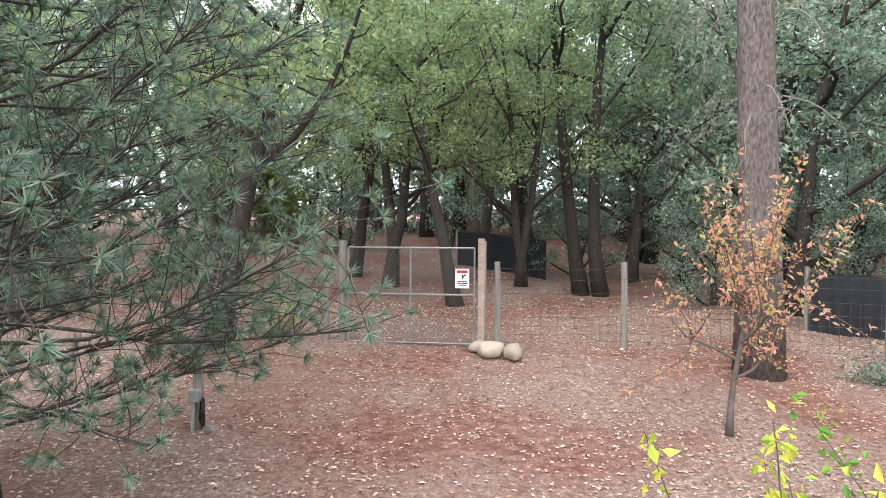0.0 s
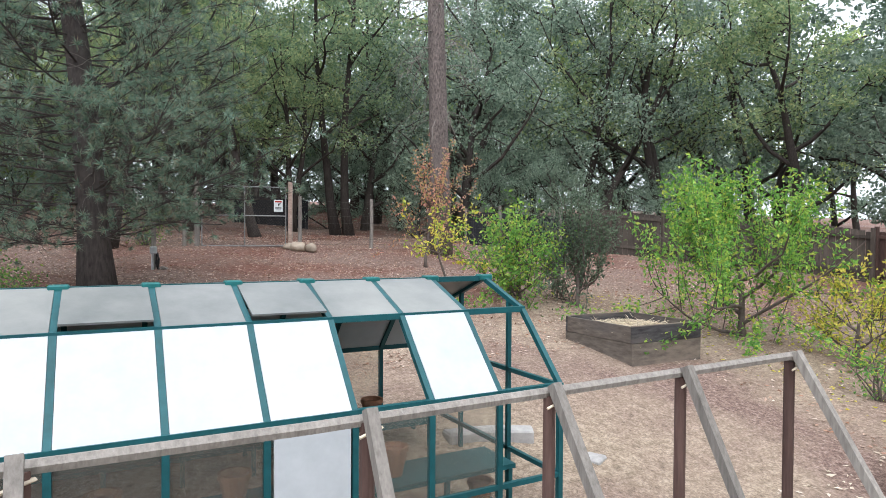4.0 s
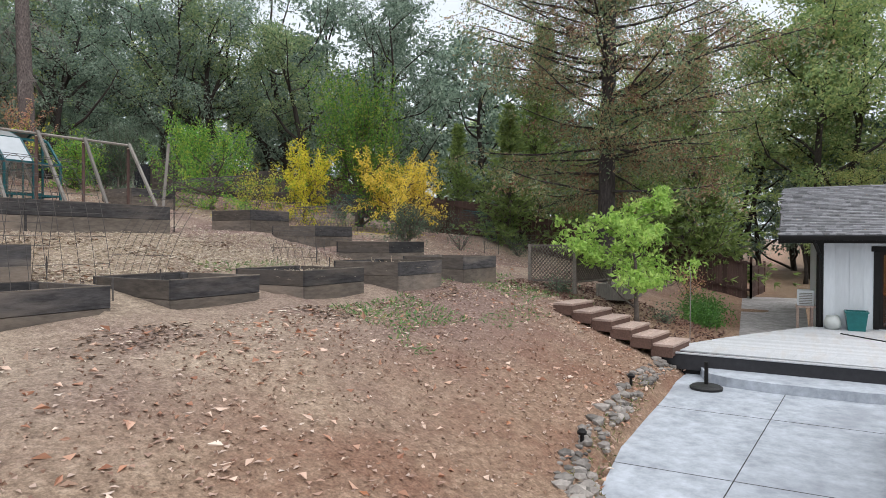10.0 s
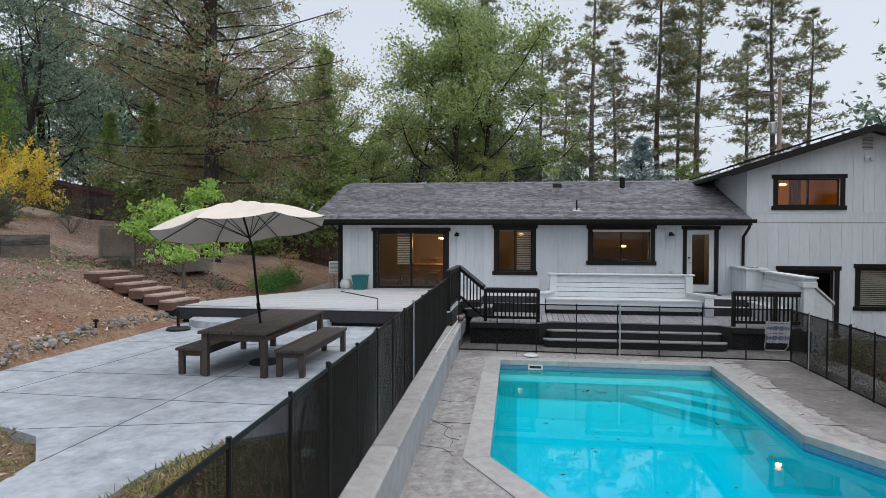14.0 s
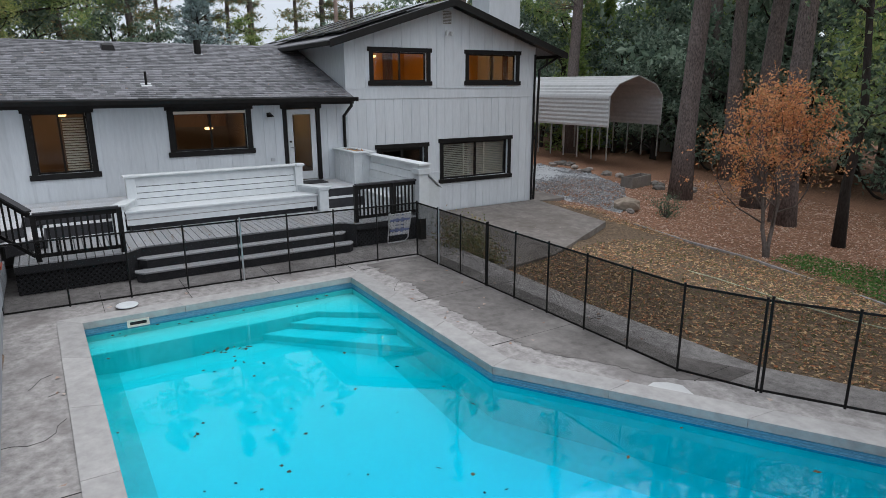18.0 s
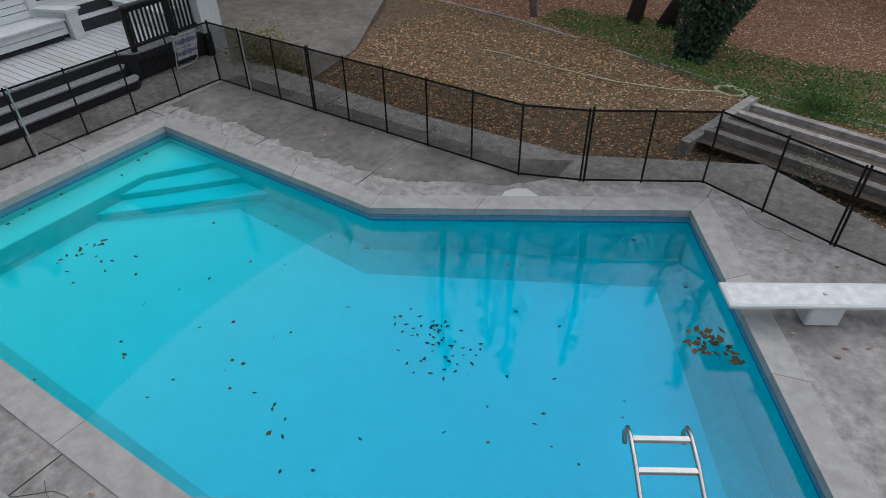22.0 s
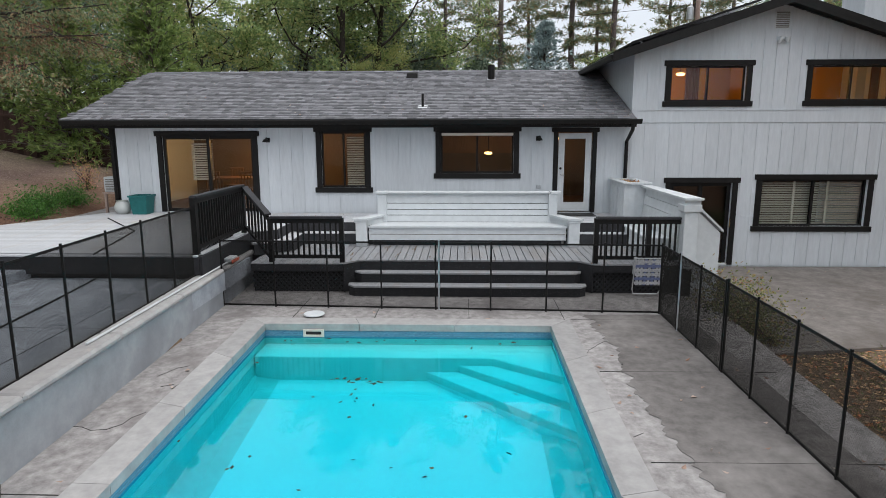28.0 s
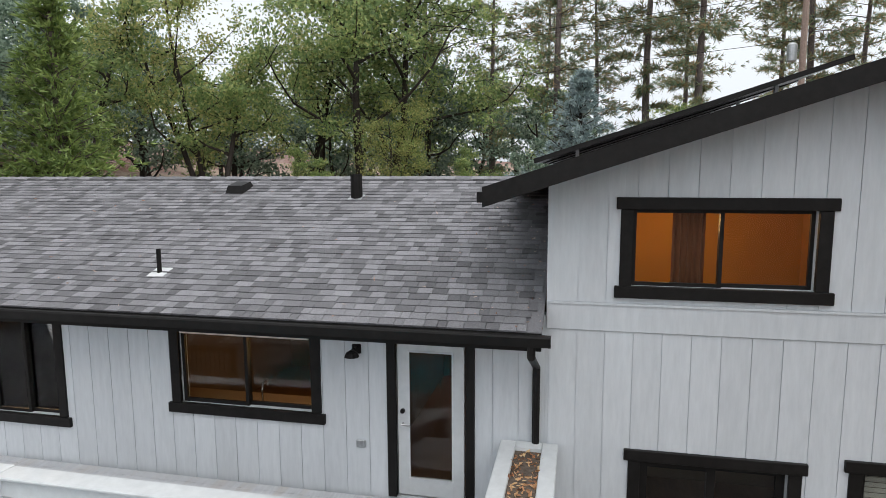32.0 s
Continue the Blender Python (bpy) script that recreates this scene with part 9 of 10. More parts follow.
for x, y in ((-3.9, -17.6), (-1.7, -16.75), (1.3, -16.65)):
    m = Matrix.Translation((x, y, at_ground(x, y)))
    if plm is None:
        plm = thing("path_light", "small black garden path light at the foot of the bank", "lamp", "path lights", m)
        part("stem", Geo().tube([(0, 0, -0.1), (0, 0, 0.13)], 0.025, 8), BLACK, plm)
        part("hood", Geo().lathe([(0.055, 0.13), (0.06, 0.16), (0.03, 0.19)], 12), BLACK, plm)
    else:
        copy_thing(plm, m)
ck = thing("shepherd_hook", "thin curved garden hook on the mulch bank", "hook", at=Matrix.Translation((6.0, -16.9, 1.0)))
part("rod", Geo().tube([(0, 0, -0.2), (0, 0, 1.5), (0.05, 0.02, 1.62), (0.18, 0.05, 1.66), (0.28, 0.08, 1.58)], 0.01, 6), GREYWOOD, ck)
ac = thing("air_conditioner", "white box air conditioner on a timber stand by the wall", "air conditioner", at=Matrix.Translation((10.3, -19.1, 0.8)))
part("casing", Geo().box(-0.3, 0.3, -0.3, 0.1, 0.75, 1.15, 0.02), WHITE, ac)
for i in range(7):
    part("louvre", Geo().box(-0.312, -0.3, -0.25, 0.05, 0.8 + i * 0.045, 0.82 + i * 0.045), GREYWOOD, ac)
for sx in (-0.28, 0.28):
    for sy in (-0.25, 0.08):
        part("leg", Geo().box(sx - 0.03, sx + 0.03, sy - 0.03, sy + 0.03, 0, 0.75), STEPWOOD, ac)
part("shelf", Geo().box(-0.34, 0.34, -0.33, 0.13, 0.70, 0.75), STEPWOOD, ac)

# ---- boundary fences ----
def board_fence(line, h, name, label, mat, width=0.14, rails=True, group=""):
    t = thing(name, label, "fence", group)
    rb_ = random.Random(int(line[0][0] * 10))
    for (x0, y0), (x1, y1) in zip(line, line[1:]):
        L = math.hypot(x1 - x0, y1 - y0)
        d = Vector(((x1 - x0) / L, (y1 - y0) / L, 0))
        n = int(L / width)
        for i in range(n):
            x, y = x0 + d.x * width * i, y0 + d.y * width * i
            z = at_ground(x, y)
            a = Vector((x, y, z - 0.1))
            hh = h + rb_.uniform(-0.02, 0.02)
            q = Vector((-d.y, d.x, 0)) * 0.02
            e = d * (width - 0.01)
            part("fence_board", Geo().add([a, a + e, a + e + q, a + q, a + Vector((0, 0, hh)), a + e + Vector((0, 0, hh)), a + e + q + Vector((0, 0, hh)), a + q + Vector((0, 0, hh))], [(3, 2, 1, 0), (4, 5, 6, 7), (0, 1, 5, 4), (1, 2, 6, 5), (2, 3, 7, 6), (3, 0, 4, 7)]), mat, t)
        k = max(1, int(L / 2.4))
        for i in range(0 if (x0, y0) == line[0] else 1, k + 1):
            x, y = x0 + (x1 - x0) * i / k, y0 + (y1 - y0) * i / k
            z = at_ground(x, y)
            part("fence_post", Geo().box(x - 0.14, x - 0.03, y - 0.05, y + 0.05, z - 0.3, z + h + 0.05), mat, t)
        if rails:
            for hh in (0.35, h - 0.25):
                part("fence_rail", Geo().bar((x0 - 0.05, y0, at_ground(x0, y0) + hh), (x1 - 0.05, y1, at_ground(x1, y1) + hh), 0.05, 0.1), mat, t)
    return t


board_fence([(17.6, 3.0), (17.9, -4.0), (19.2, -11.0), (21.0, -17.3)], 1.75, "board_fence", "dark reddish-brown board fence behind the orchard", FENCEWOOD, 0.2)
board_fence([(12.0, 10.2), (14.6, 8.8), (17.5, 3.06)], 1.7, "board_fence", "dark weathered board fence behind the wire fence", GREYFENCE, 0.2)
board_fence([(21.0, -17.3), (26.5, -17.6)], 1.5, "board_fence", "weathered board fence beside the house path", FENCEWOOD, 0.16)
CLOTH = surf("black_shade_cloth", (0.01, 0.011, 0.014), (0.026, 0.028, 0.034), 10, 0.8, 0.2)
sf = thing("shade_cloth_fence", "low fence hung with wrinkled black shade cloth", "fence")
for (x0, y0), (x1, y1) in (((1.8, 23.2), (4.4, 19.9)), ((8.4, 12.7), (10.2, 11.6)), ((10.2, 11.6), (12.0, 10.3))):
    n = 24
    vs, fs = [], []
    for i in range(n + 1):
        f = i / n
        x, y = x0 + (x1 - x0) * f, y0 + (y1 - y0) * f
        z = at_ground(x, y)
        w = 0.04 * math.sin(i * 2.1) + 0.03 * math.sin(i * 0.7)
        vs += [(x, y + w, z - 0.05), (x, y + w * 0.3, z + 1.25 - 0.03 * math.sin(i * 0.52))]
    fs = [(2 * i, 2 * i + 2, 2 * i + 3, 2 * i + 1) for i in range(n)]
    part("cloth_panel", Geo().add(vs, fs), CLOTH, sf)
    part("post", Geo().tube([(x0, y0 + 0.08, at_ground(x0, y0)), (x0, y0 + 0.08, at_ground(x0, y0) + 1.35)], 0.05, 8), GREYWOOD, sf)

# ---- wire arches ----
def wire_arch(x0, x1, ya, yb, za, zb, top, name="wire_arch", label="bent cattle-panel wire arch between raised beds", along="x", green=False):
    """A stiff wire panel bent into an arch; ya and yb are its feet."""
    t = thing(name, label, "wire arch", "wire arches", Matrix.Translation((x0, ya, za) if along == "x" else (ya, x0, za)))
    g = Geo()

    def P(u, f):
        s = math.sin(math.pi * f)
        y = (yb - ya) * (f + 0.045 * math.sin(2 * math.pi * f) * -1)
        z = (zb - za) * f + (top - max(za, zb)) * s ** 0.8
        return (u, y, z) if along == "x" else (y, u, z)

    nx_ = max(2, int(round((x1 - x0) / 0.2)))
    for i in range(nx_ + 1):
        u = (x1 - x0) * i / nx_
        g.tube([P(u, f / 20) for f in range(21)], 0.0036, 4, False)
    for f in range(0, 17):
        g.tube([P(0, f / 16), P(x1 - x0, f / 16)], 0.0036, 4, False)
    tagged(part("wire_grid", g, GREENTUBE if green else WIRE, t), kind="stuff")
    for u in (0, x1 - x0):
        for f in (0.0, 1.0):
            q = P(u, f)
            part("foot_stake", Geo().tube([(q[0], q[1], q[2] - 0.25), (q[0], q[1], q[2] + 0.3)], 0.01, 5), WIRE, t)
    return t


wire_arch(-6.3, -4.15, -11.4, -9.9, 2.45, 2.7, 4.4)
wire_arch(-10.9, -9.5, -3.1, 0.7, 2.5, 2.6, 4.4, along="y")
wire_arch(-9.7, -8.4, 1.7, 3.5, 2.85, 2.95, 4.1, along="y")
wire_arch(8.6, 9.9, -5.6, -3.9, 3.4, 3.7, 5.05, label="small wire arch among the fruit trees", green=True)
wire_arch(12.6, 13.9, -8.6, -7.0, 2.95, 3.1, 4.5, label="small wire arch beside the golden tree", green=True)
rp = thing("stake_post", "short rusty post in the orchard", "post", at=Matrix.Translation((8.82, -5.05, 3.2)))
part("post", Geo().box(-0.06, 0.06, -0.06, 0.06, -0.1, 1.0, 0.01), STEPWOOD, rp)
part("top_wire", Geo().tube([(0, 0, 0.95), (0.3, 0.1, 1.0), (0.6, 0.3, 0.98)], 0.006, 4), WIRE, rp)

# ---- south yard ----
cp = thing("carport", "open white ribbed metal carport on thin posts", "carport", at=Matrix.Translation((16.4, -52.45, 0.05)))
LEN, HW = 9.0, 2.05
CPROF = [(-HW, 1.45), (-HW, 3.05), (-HW * 0.7, 3.68), (0, 4.12), (HW * 0.7, 3.68), (HW, 3.05), (HW, 1.45)]
for i in range(6):
    (y0, z0), (y1, z1) = CPROF[i], CPROF[i + 1]
    n = 7 if i in (0, 5) else 4
    for j in range(n):
        f0, f1 = j / n, (j + 1) / n
        a, b = (y0 + (y1 - y0) * f0, z0 + (z1 - z0) * f0), (y0 + (y1 - y0) * f1, z0 + (z1 - z0) * f1)
        o = Vector((0, -(b[1] - a[1]), b[0] - a[0])).normalized() * 0.03
        m_ = ((a[0] + b[0]) / 2 + o.y, (a[1] + b[1]) / 2 + o.z)
        part("sheet_rib", Geo().add([(x, *q) for x in (0, LEN) for q in (a, (a[0] * 0.8 + m_[0] * 0.2, a[1] * 0.8 + m_[1] * 0.2), m_, b)], [(0, 1, 5, 4), (1, 2, 6, 5), (2, 3, 7, 6)]), CARMETAL, cp)
for i in range(6):
    part("front_trim", Geo().bar((-0.02, *CPROF[i]), (-0.02, *CPROF[i + 1]), 0.05, 0.05, up=(1, 0, 0)), CARMETAL, cp)
for i in range(9):
    for s in (-1, 1):
        part("post", Geo().bar((0.05 + i * 1.11, s * (HW - 0.05), -0.3), (0.05 + i * 1.11, s * (HW - 0.05), 1.5), 0.055), STEEL, cp)
gv = Geo()
GRAVEL = surf("pale_gravel", (0.26, 0.27, 0.28), (0.52, 0.53, 0.55), 40, 0.95, 1.0, big=0.15, spread=0.9)
rgv = np.random.default_rng(5)
GP = [(7.2, -41.6), (11.0, -41.2), (16.5, -43.5), (18.5, -47.5), (15.5, -48.4), (12.0, -47.0), (9.0, -44.0)]
x, y = rgv.uniform(6.5, 19, 16000), rgv.uniform(-48.5, -41, 16000)
ok = inside(GP, x, y)
x, y = x[ok], y[ok]
gm = kites("gravel", GRAVEL, np.stack([x, y, ground_z(x, y) + rgv.uniform(0.0, 0.03, len(x))], 1), 0.09, 0.09, rgv, fold=0.4, flat=0.5)
tagged(new("gravel", gm), "pale crushed gravel strip beside the house", "gravel", kind="stuff")
tagged(part("gravel_bed", Geo().add([(px_, py_, at_ground(px_, py_) + 0.012) for px_, py_ in GP], [tuple(range(len(GP)))]), GRAVEL), "pale gravel drive beside the house", "gravel", kind="structure")
dr = thing("driftwood_rock", "white weathered stump and dark stones on the gravel edge", "stump", at=Matrix.Translation((7.7, -42.5, at_ground(7.7, -42.5))))
rr3 = random.Random(12)
part("stump", Geo().rock(0, 0, 0.2, 0.45, 0.28, 0.26, rr3, 3), STONE, dr, "bleached knotty stump")
part("root", Geo().tube([(-0.1, -0.1, 0.12), (0.35, -0.35, 0.2), (0.7, -0.55, 0.1)], [0.16, 0.11, 0.05], 7), BARK_OAK, dr)
for q in range(5):
    part("stone", Geo().rock(-0.45 + q * 0.2, 0.3 - 0.12 * q, 0.06, 0.13, 0.11, 0.09, rr3, 2), COBBLE, dr)
bx = thing("log_planter", "low dark wooden garden box under the pines", "planter", at=pose(12.0, -47.8, at_ground(12, -47.8), 0, 0, -75))
part("board", Geo().box(-0.9, 0.9, -0.3, -0.24, -0.1, 0.5, 0.01), GREYWOOD, bx)
part("board", Geo().box(-0.9, 0.9, 0.24, 0.3, -0.1, 0.5, 0.01), GREYWOOD, bx)
part("end_board", Geo().box(-0.9, -0.84, -0.24, 0.24, -0.1, 0.5), GREYWOOD, bx)
part("end_board", Geo().box(0.84, 0.9, -0.24, 0.24, -0.1, 0.5), GREYWOOD, bx)
rr2 = random.Random(12)
for i in range(26):
    x, y = (11.2 + rr2.gauss(0, 0.8), -49.4 + rr2.gauss(0, 0.7)) if i < 12 else (16.6 + rr2.gauss(0, 1.2), -48.9 + rr2.gauss(0, 0.4))
    s = rr2.uniform(0.12, 0.3)
    b = thing("field_stone", "grey field stone in a loose heap", "rock", "stone heap", Matrix.Translation((x, y, at_ground(x, y))))
    part("stone", Geo().rock(0, 0, s * 0.3, s * 1.3, s, s * 0.6, rr2, 1), COBBLE, b)
ed = thing("lawn_edging", "thin concrete mowing edge along the dry lawn", "edging", kind="structure")
el_ = [(5.7, -40.6), (3.8, -40.75), (1.8, -40.5), (-1.85, -40.0), (-4.3, -39.7), (-8, -39.2)]
for a, b in zip(el_, el_[1:]):
    part("edging_strip", Geo().bar((*a, at_ground(*a) - 0.01), (*b, at_ground(*b) - 0.01), 0.08, 0.12), POOLDECK, ed)
tr_ = thing("terrace_planter", "stepped concrete terrace beds with dry plants by the fence", "planter", kind="structure")
for i in range(4):
    a, b = Vector((-4.75 - 0.12 * i, -35.3 - 0.78 * i)), Vector((-10.2, -34.2 - 0.85 * i))
    part("terrace_kerb", Geo().bar((*a, -0.30 - 0.12 * i), (*b, -0.30 - 0.12 * i), 0.16, 0.4), POOLDECK, tr_)
part("terrace_side", Geo().bar((-4.55, -34.6, -0.32), (-5.1, -37.9, -0.62), 0.18, 0.4), POOLDECK, tr_)
part("terrace_soil", Geo().add([(-4.7, -34.9, -0.2), (-10.2, -33.9, -0.2), (-10.2, -37.2, -0.62), (-5.1, -37.9, -0.62)], [(0, 1, 2, 3)]), SOIL, tr_)
hs = thing("garden_hose", "pale green garden hose coiled on the lawn", "hose", at=Matrix.Translation((-4.45, -39.1, at_ground(-4.45, -39.1))))
HOSE = surf("pale_hose", (0.42, 0.45, 0.30), (0.55, 0.57, 0.42), 12, 0.5, 0.05)
coil = [(0.33 * math.cos(a * 0.35) * (1 + 0.12 * math.sin(a * 0.9)), 0.24 * math.sin(a * 0.35) * (1 + 0.1 * math.cos(a * 1.3)), 0.03 + 0.0006 * a) for a in range(84)]
part("coil", Geo().tube(coil, 0.013, 5), HOSE, hs)
run = [(-4.2, -38.9), (-3.4, -37.9), (-2.2, -37.6), (-0.9, -37.4), (0.6, -37.5), (1.2, -37.3)]
part("loose_end", Geo().tube([(x + 4.45, y + 39.1, at_ground(x, y) - at_ground(-4.45, -39.1) + 0.03) for x, y in run], 0.013, 5), HOSE, hs)
shed = thing("garage", "pale distant outbuilding among the pines", "building", at=pose(27, -66, at_ground(27, -66), 0, 0, 15))
part("wall", Geo().box(-4, 4, -3, 3, 0, 2.8), SIDING, shed)
part("roof", Geo().add([(-4.4, -3.5, 2.7), (4.4, -3.5, 2.7), (4.4, 0, 4.1), (-4.4, 0, 4.1), (4.4, 3.5, 2.7), (-4.4, 3.5, 2.7)], [(0, 1, 2, 3), (3, 2, 4, 5)]), SHINGLE, shed)
part("door", Geo().box(-2.5, 1.0, 3.0, 3.03, 0, 2.2), GREYWOOD, shed)
# power pole and wires behind the house
pw = thing("utility_pole", "brown timber power pole with crossarm and transformer", "utility pole", at=Matrix.Translation((32.9, -42.2, 0.5)))
part("pole", Geo().tube([(0, 0, -1), (0, 0, 12.6)], [0.17, 0.12], 10), STEPWOOD, pw)
part("crossarm", Geo().box(-0.06, 0.06, -1.1, 1.1, 11.6, 11.75), GREYWOOD, pw)
part("transformer", Geo().lathe([(0.18, 0), (0.2, 0.05), (0.2, 0.7), (0.12, 0.78)], 14, (-0.05, 0.45, 9.0)), STEEL, pw)
for y, z in ((-1.0, 12.3), (1.0, 12.3), (0.1, 10.4)):
    part("wire", Geo().tube([(0.0, y, z - 0.5), (2.0, 22 + y, z - 2.2), (3.0, 48 + y, z - 1.2)], 0.012, 4), BLACK, pw)

dc = thing("drain_cover", "small white square drain cover in the grass", "drain cover", at=Matrix.Translation((-4.6, -23.58, at_ground(-4.6, -23.58))))
part("plate", Geo().box(-0.13, 0.13, -0.15, 0.15, 0.0, 0.05, 0.012), WHITE, dc)
part("lid", Geo().box(-0.09, 0.09, -0.11, 0.11, 0.05, 0.058, 0.004), WHITE, dc)

# ---- shrubs and ground cover ----
def bush(name, label, seed, x, y, r, h, leaves, mat, leaf=0.07, dz=0.0):
    rng = np.random.default_rng(seed)
    t = thing(name, label, "shrub", at=Matrix.Translation((x, y, at_ground(x, y) + dz)))
    wood, tips = Geo(), []
    for i in range(9):
        a = i * 0.7 + rng.uniform(0, 0.5)
        L = limb_path((0, 0, -0.05), (math.cos(a) * r / h, math.sin(a) * r / h, 1.0), h * rng.uniform(0.6, 1.0), rng, 0.25, 0.0, 4)
        wood.tube(L, [0.02, 0.016, 0.012, 0.008, 0.004], 5, False)
        tips += L[1:] + [L[4]]
    part("stem", wood, BARK_FRUIT, t)
    tips = np.array(tips)
    pos = tips[rng.integers(0, len(tips), leaves)] + rng.normal(size=(leaves, 3)) * r * 0.28
    pos[:, 2] = np.abs(pos[:, 2])
    part("foliage", kites("foliage", mat, pos, leaf, leaf * 0.55, rng, down=0.1), None, t)
    return t


for i, (x, y, r, h, n, mat, lab) in enumerate([
        (7.6, 9.5, 0.5, 0.7, 700, LIVEOAK_LEAF, "low dark green shrub by the wire fence"),
        (8.3, 7.2, 0.5, 0.6, 700, LIVEOAK_LEAF, "low dark green shrub on the leaf litter"),
        (9.6, 9.0, 0.5, 0.6, 600, OAK_LEAF, "small green shrub near the fence"),
        (-5.2, 4.6, 0.6, 0.8, 900, FRUIT_LEAF, "low bright green shrub at the pine foot"),
        (-2.6, 12.6, 0.6, 1.3, 800, FRUIT_LEAF, "green sapling thicket beside the gate"),
        (10.2, -16.7, 0.75, 0.55, 2200, IVY_LEAF, "spreading green ivy mound beside the path"),
        (11.3, -16.4, 0.8, 0.55, 2200, IVY_LEAF, "spreading green ivy mound beside the path"),
        (12.5, -16.4, 0.8, 0.6, 2200, IVY_LEAF, "spreading green ivy mound beside the path"),
        (8.0, -16.0, 0.35, 0.6, 300, GREYFRUIT_LEAF, "small grey-green shrub on the mulch"),
        (14.8, -15.6, 0.5, 1.3, 700, RED_LEAF, "red-leaved shrub before the fence"),
        (6.4, -43.0, 0.35, 1.0, 900, GREYFRUIT_LEAF, "upright reedy grass clump"),
        (6.6, -13.6, 0.6, 0.5, 500, GREYFRUIT_LEAF, "low plants behind the lattice"),
        (4.4, -33.3, 0.68, 0.98, 3000, DULL_SHRUB, "yellow-green shrub by the deck corner"),
        (3.8, -33.5, 0.4, 0.55, 900, DULL_SHRUB, "reddish low shrub by the deck corner"),
        (-6.6, -34.8, 0.5, 0.5, 500, GREYCEDAR, "dry brown plants in the terrace"),
        (-8.2, -35.0, 0.5, 0.5, 500, GRASS, "dry tuft in the terrace"),
        (-6.3, -39.4, 0.9, 0.7, 1500, IVY_LEAF, "green bush beside the terraces"),
        (14.2, -0.5, 1.0, 1.2, 1500, LIVEOAK_LEAF, "dark shrub in front of the board fence"),
        (14.8, -5.0, 0.8, 1.2, 1300, GREYFRUIT_LEAF, "grey-green shrub in front of the board fence"),
        (16.0, -8.6, 0.6, 1.3, 900, GREYFRUIT_LEAF, "bare-twigged shrub before the board fence"),
        (6.4, -2.6, 0.4, 0.9, 260, FRUIT_LEAF, "small young tree with few leaves"),
        (6.9, -6.4, 0.4, 1.0, 140, FRUIT_LEAF, "nearly bare young tree"),
        (11.0, -8.4, 0.5, 1.2, 300, GREYFRUIT_LEAF, "thin young tree near the beds")]):
    bush("shrub", lab, 200 + i, x, y, r, h, n, mat, 0.07 if mat in (IVY_LEAF, LIVEOAK_LEAF) else 0.065)
# big ivy-clad trunk south of the lawn
iv = thing("ivy_tree", "tree trunk wrapped in a dense mass of dark ivy", "tree", at=spot(-3.0, -41.1))
rng = np.random.default_rng(77)
part("trunk", Geo().tube([(0, 0, -0.2), (-0.4, -0.35, 2), (-0.95, -0.8, 4.5), (-1.5, -1.2, 7)], [0.35, 0.3, 0.25, 0.15], 9), BARK_OAK, iv)
n = 17000
hh = rng.uniform(0.0, 1, n) ** 0.9
rad = 0.35 + 1.0 * np.clip(hh * 1.6, 0, 1) * (1.15 - 0.4 * hh)
aa = rng.uniform(0, 6.28, n)
rr_ = rad * rng.uniform(0.72, 1.08, n) * (1 + 0.16 * np.sin(aa * 3 + hh * 9))
part("ivy", kites("ivy", leaf_mat("dark_ivy", [(0.035, 0.075, 0.045), (0.06, 0.115, 0.07), (0.10, 0.165, 0.10)], 0.3), np.stack([rr_ * np.cos(aa) - hh * 1.35, rr_ * np.sin(aa) - hh * 1.1, hh * 6.2 + 0.05], 1), 0.125, 0.085, rng, down=0.5), None, iv)
for i, (x0, y0, x1, y1, n, mat, lf, lab) in enumerate([(-9, -46, 1.6, -38.6, 30000, IVY_LEAF, 0.065, "low green ivy carpet behind the lawn edge")]):
    rng = np.random.default_rng(300 + i)
    x, y = rng.uniform(x0, x1, n), rng.uniform(y0, y1, n)
    ok = (y < -41.0 - 0.34 * (x - 1.3)) & (y > -43.2 + 0.5 * np.sin(x)) & (x < 1.4)
    x, y = x[ok], y[ok]
    tagged(new("ivy_ground", kites("ivy_ground", mat, np.stack([x, y, ground_z(x, y) + rng.uniform(0.02, 0.16, len(x))], 1), lf, lf * 0.7, rng, flat=0.6)), lab, "ground cover", kind="stuff")


def scatter(name, label, mat, n, x0, x1, y0, y1, size, width, seed, keep=None, flat=0.9, lift=0.02, fold=0.25, bunch=0.5):
    """Loose litter strewn over the ground, thicker in some places than in others."""
    rng = np.random.default_rng(seed)
    x, y = rng.uniform(x0, x1, n), rng.uniform(y0, y1, n)
    dens = 0.5 + 0.5 * np.sin(x * 0.83 + 1.3 * np.sin(y * 0.61 + seed)) * np.cos(y * 0.72 + np.sin(x * 0.5))
    ok = rng.random(n) < (1 - bunch) + bunch * dens
    bad = inside(POOL_DECK, x, y) | inside(PATIO, x, y) | ((x > 4.0) & (x < 20) & (y < -17.4) & (y > -40))
    ok &= ~bad
    if keep is not None:
        ok &= keep(x, y)
    x, y = x[ok], y[ok]
    ob = new(name, kites(name, mat, np.stack([x, y, ground_z(x, y) + rng.uniform(0.004, lift, len(x))], 1), size, width, rng, fold=fold, flat=flat))
    return tagged(ob, label, "litter", kind="stuff")


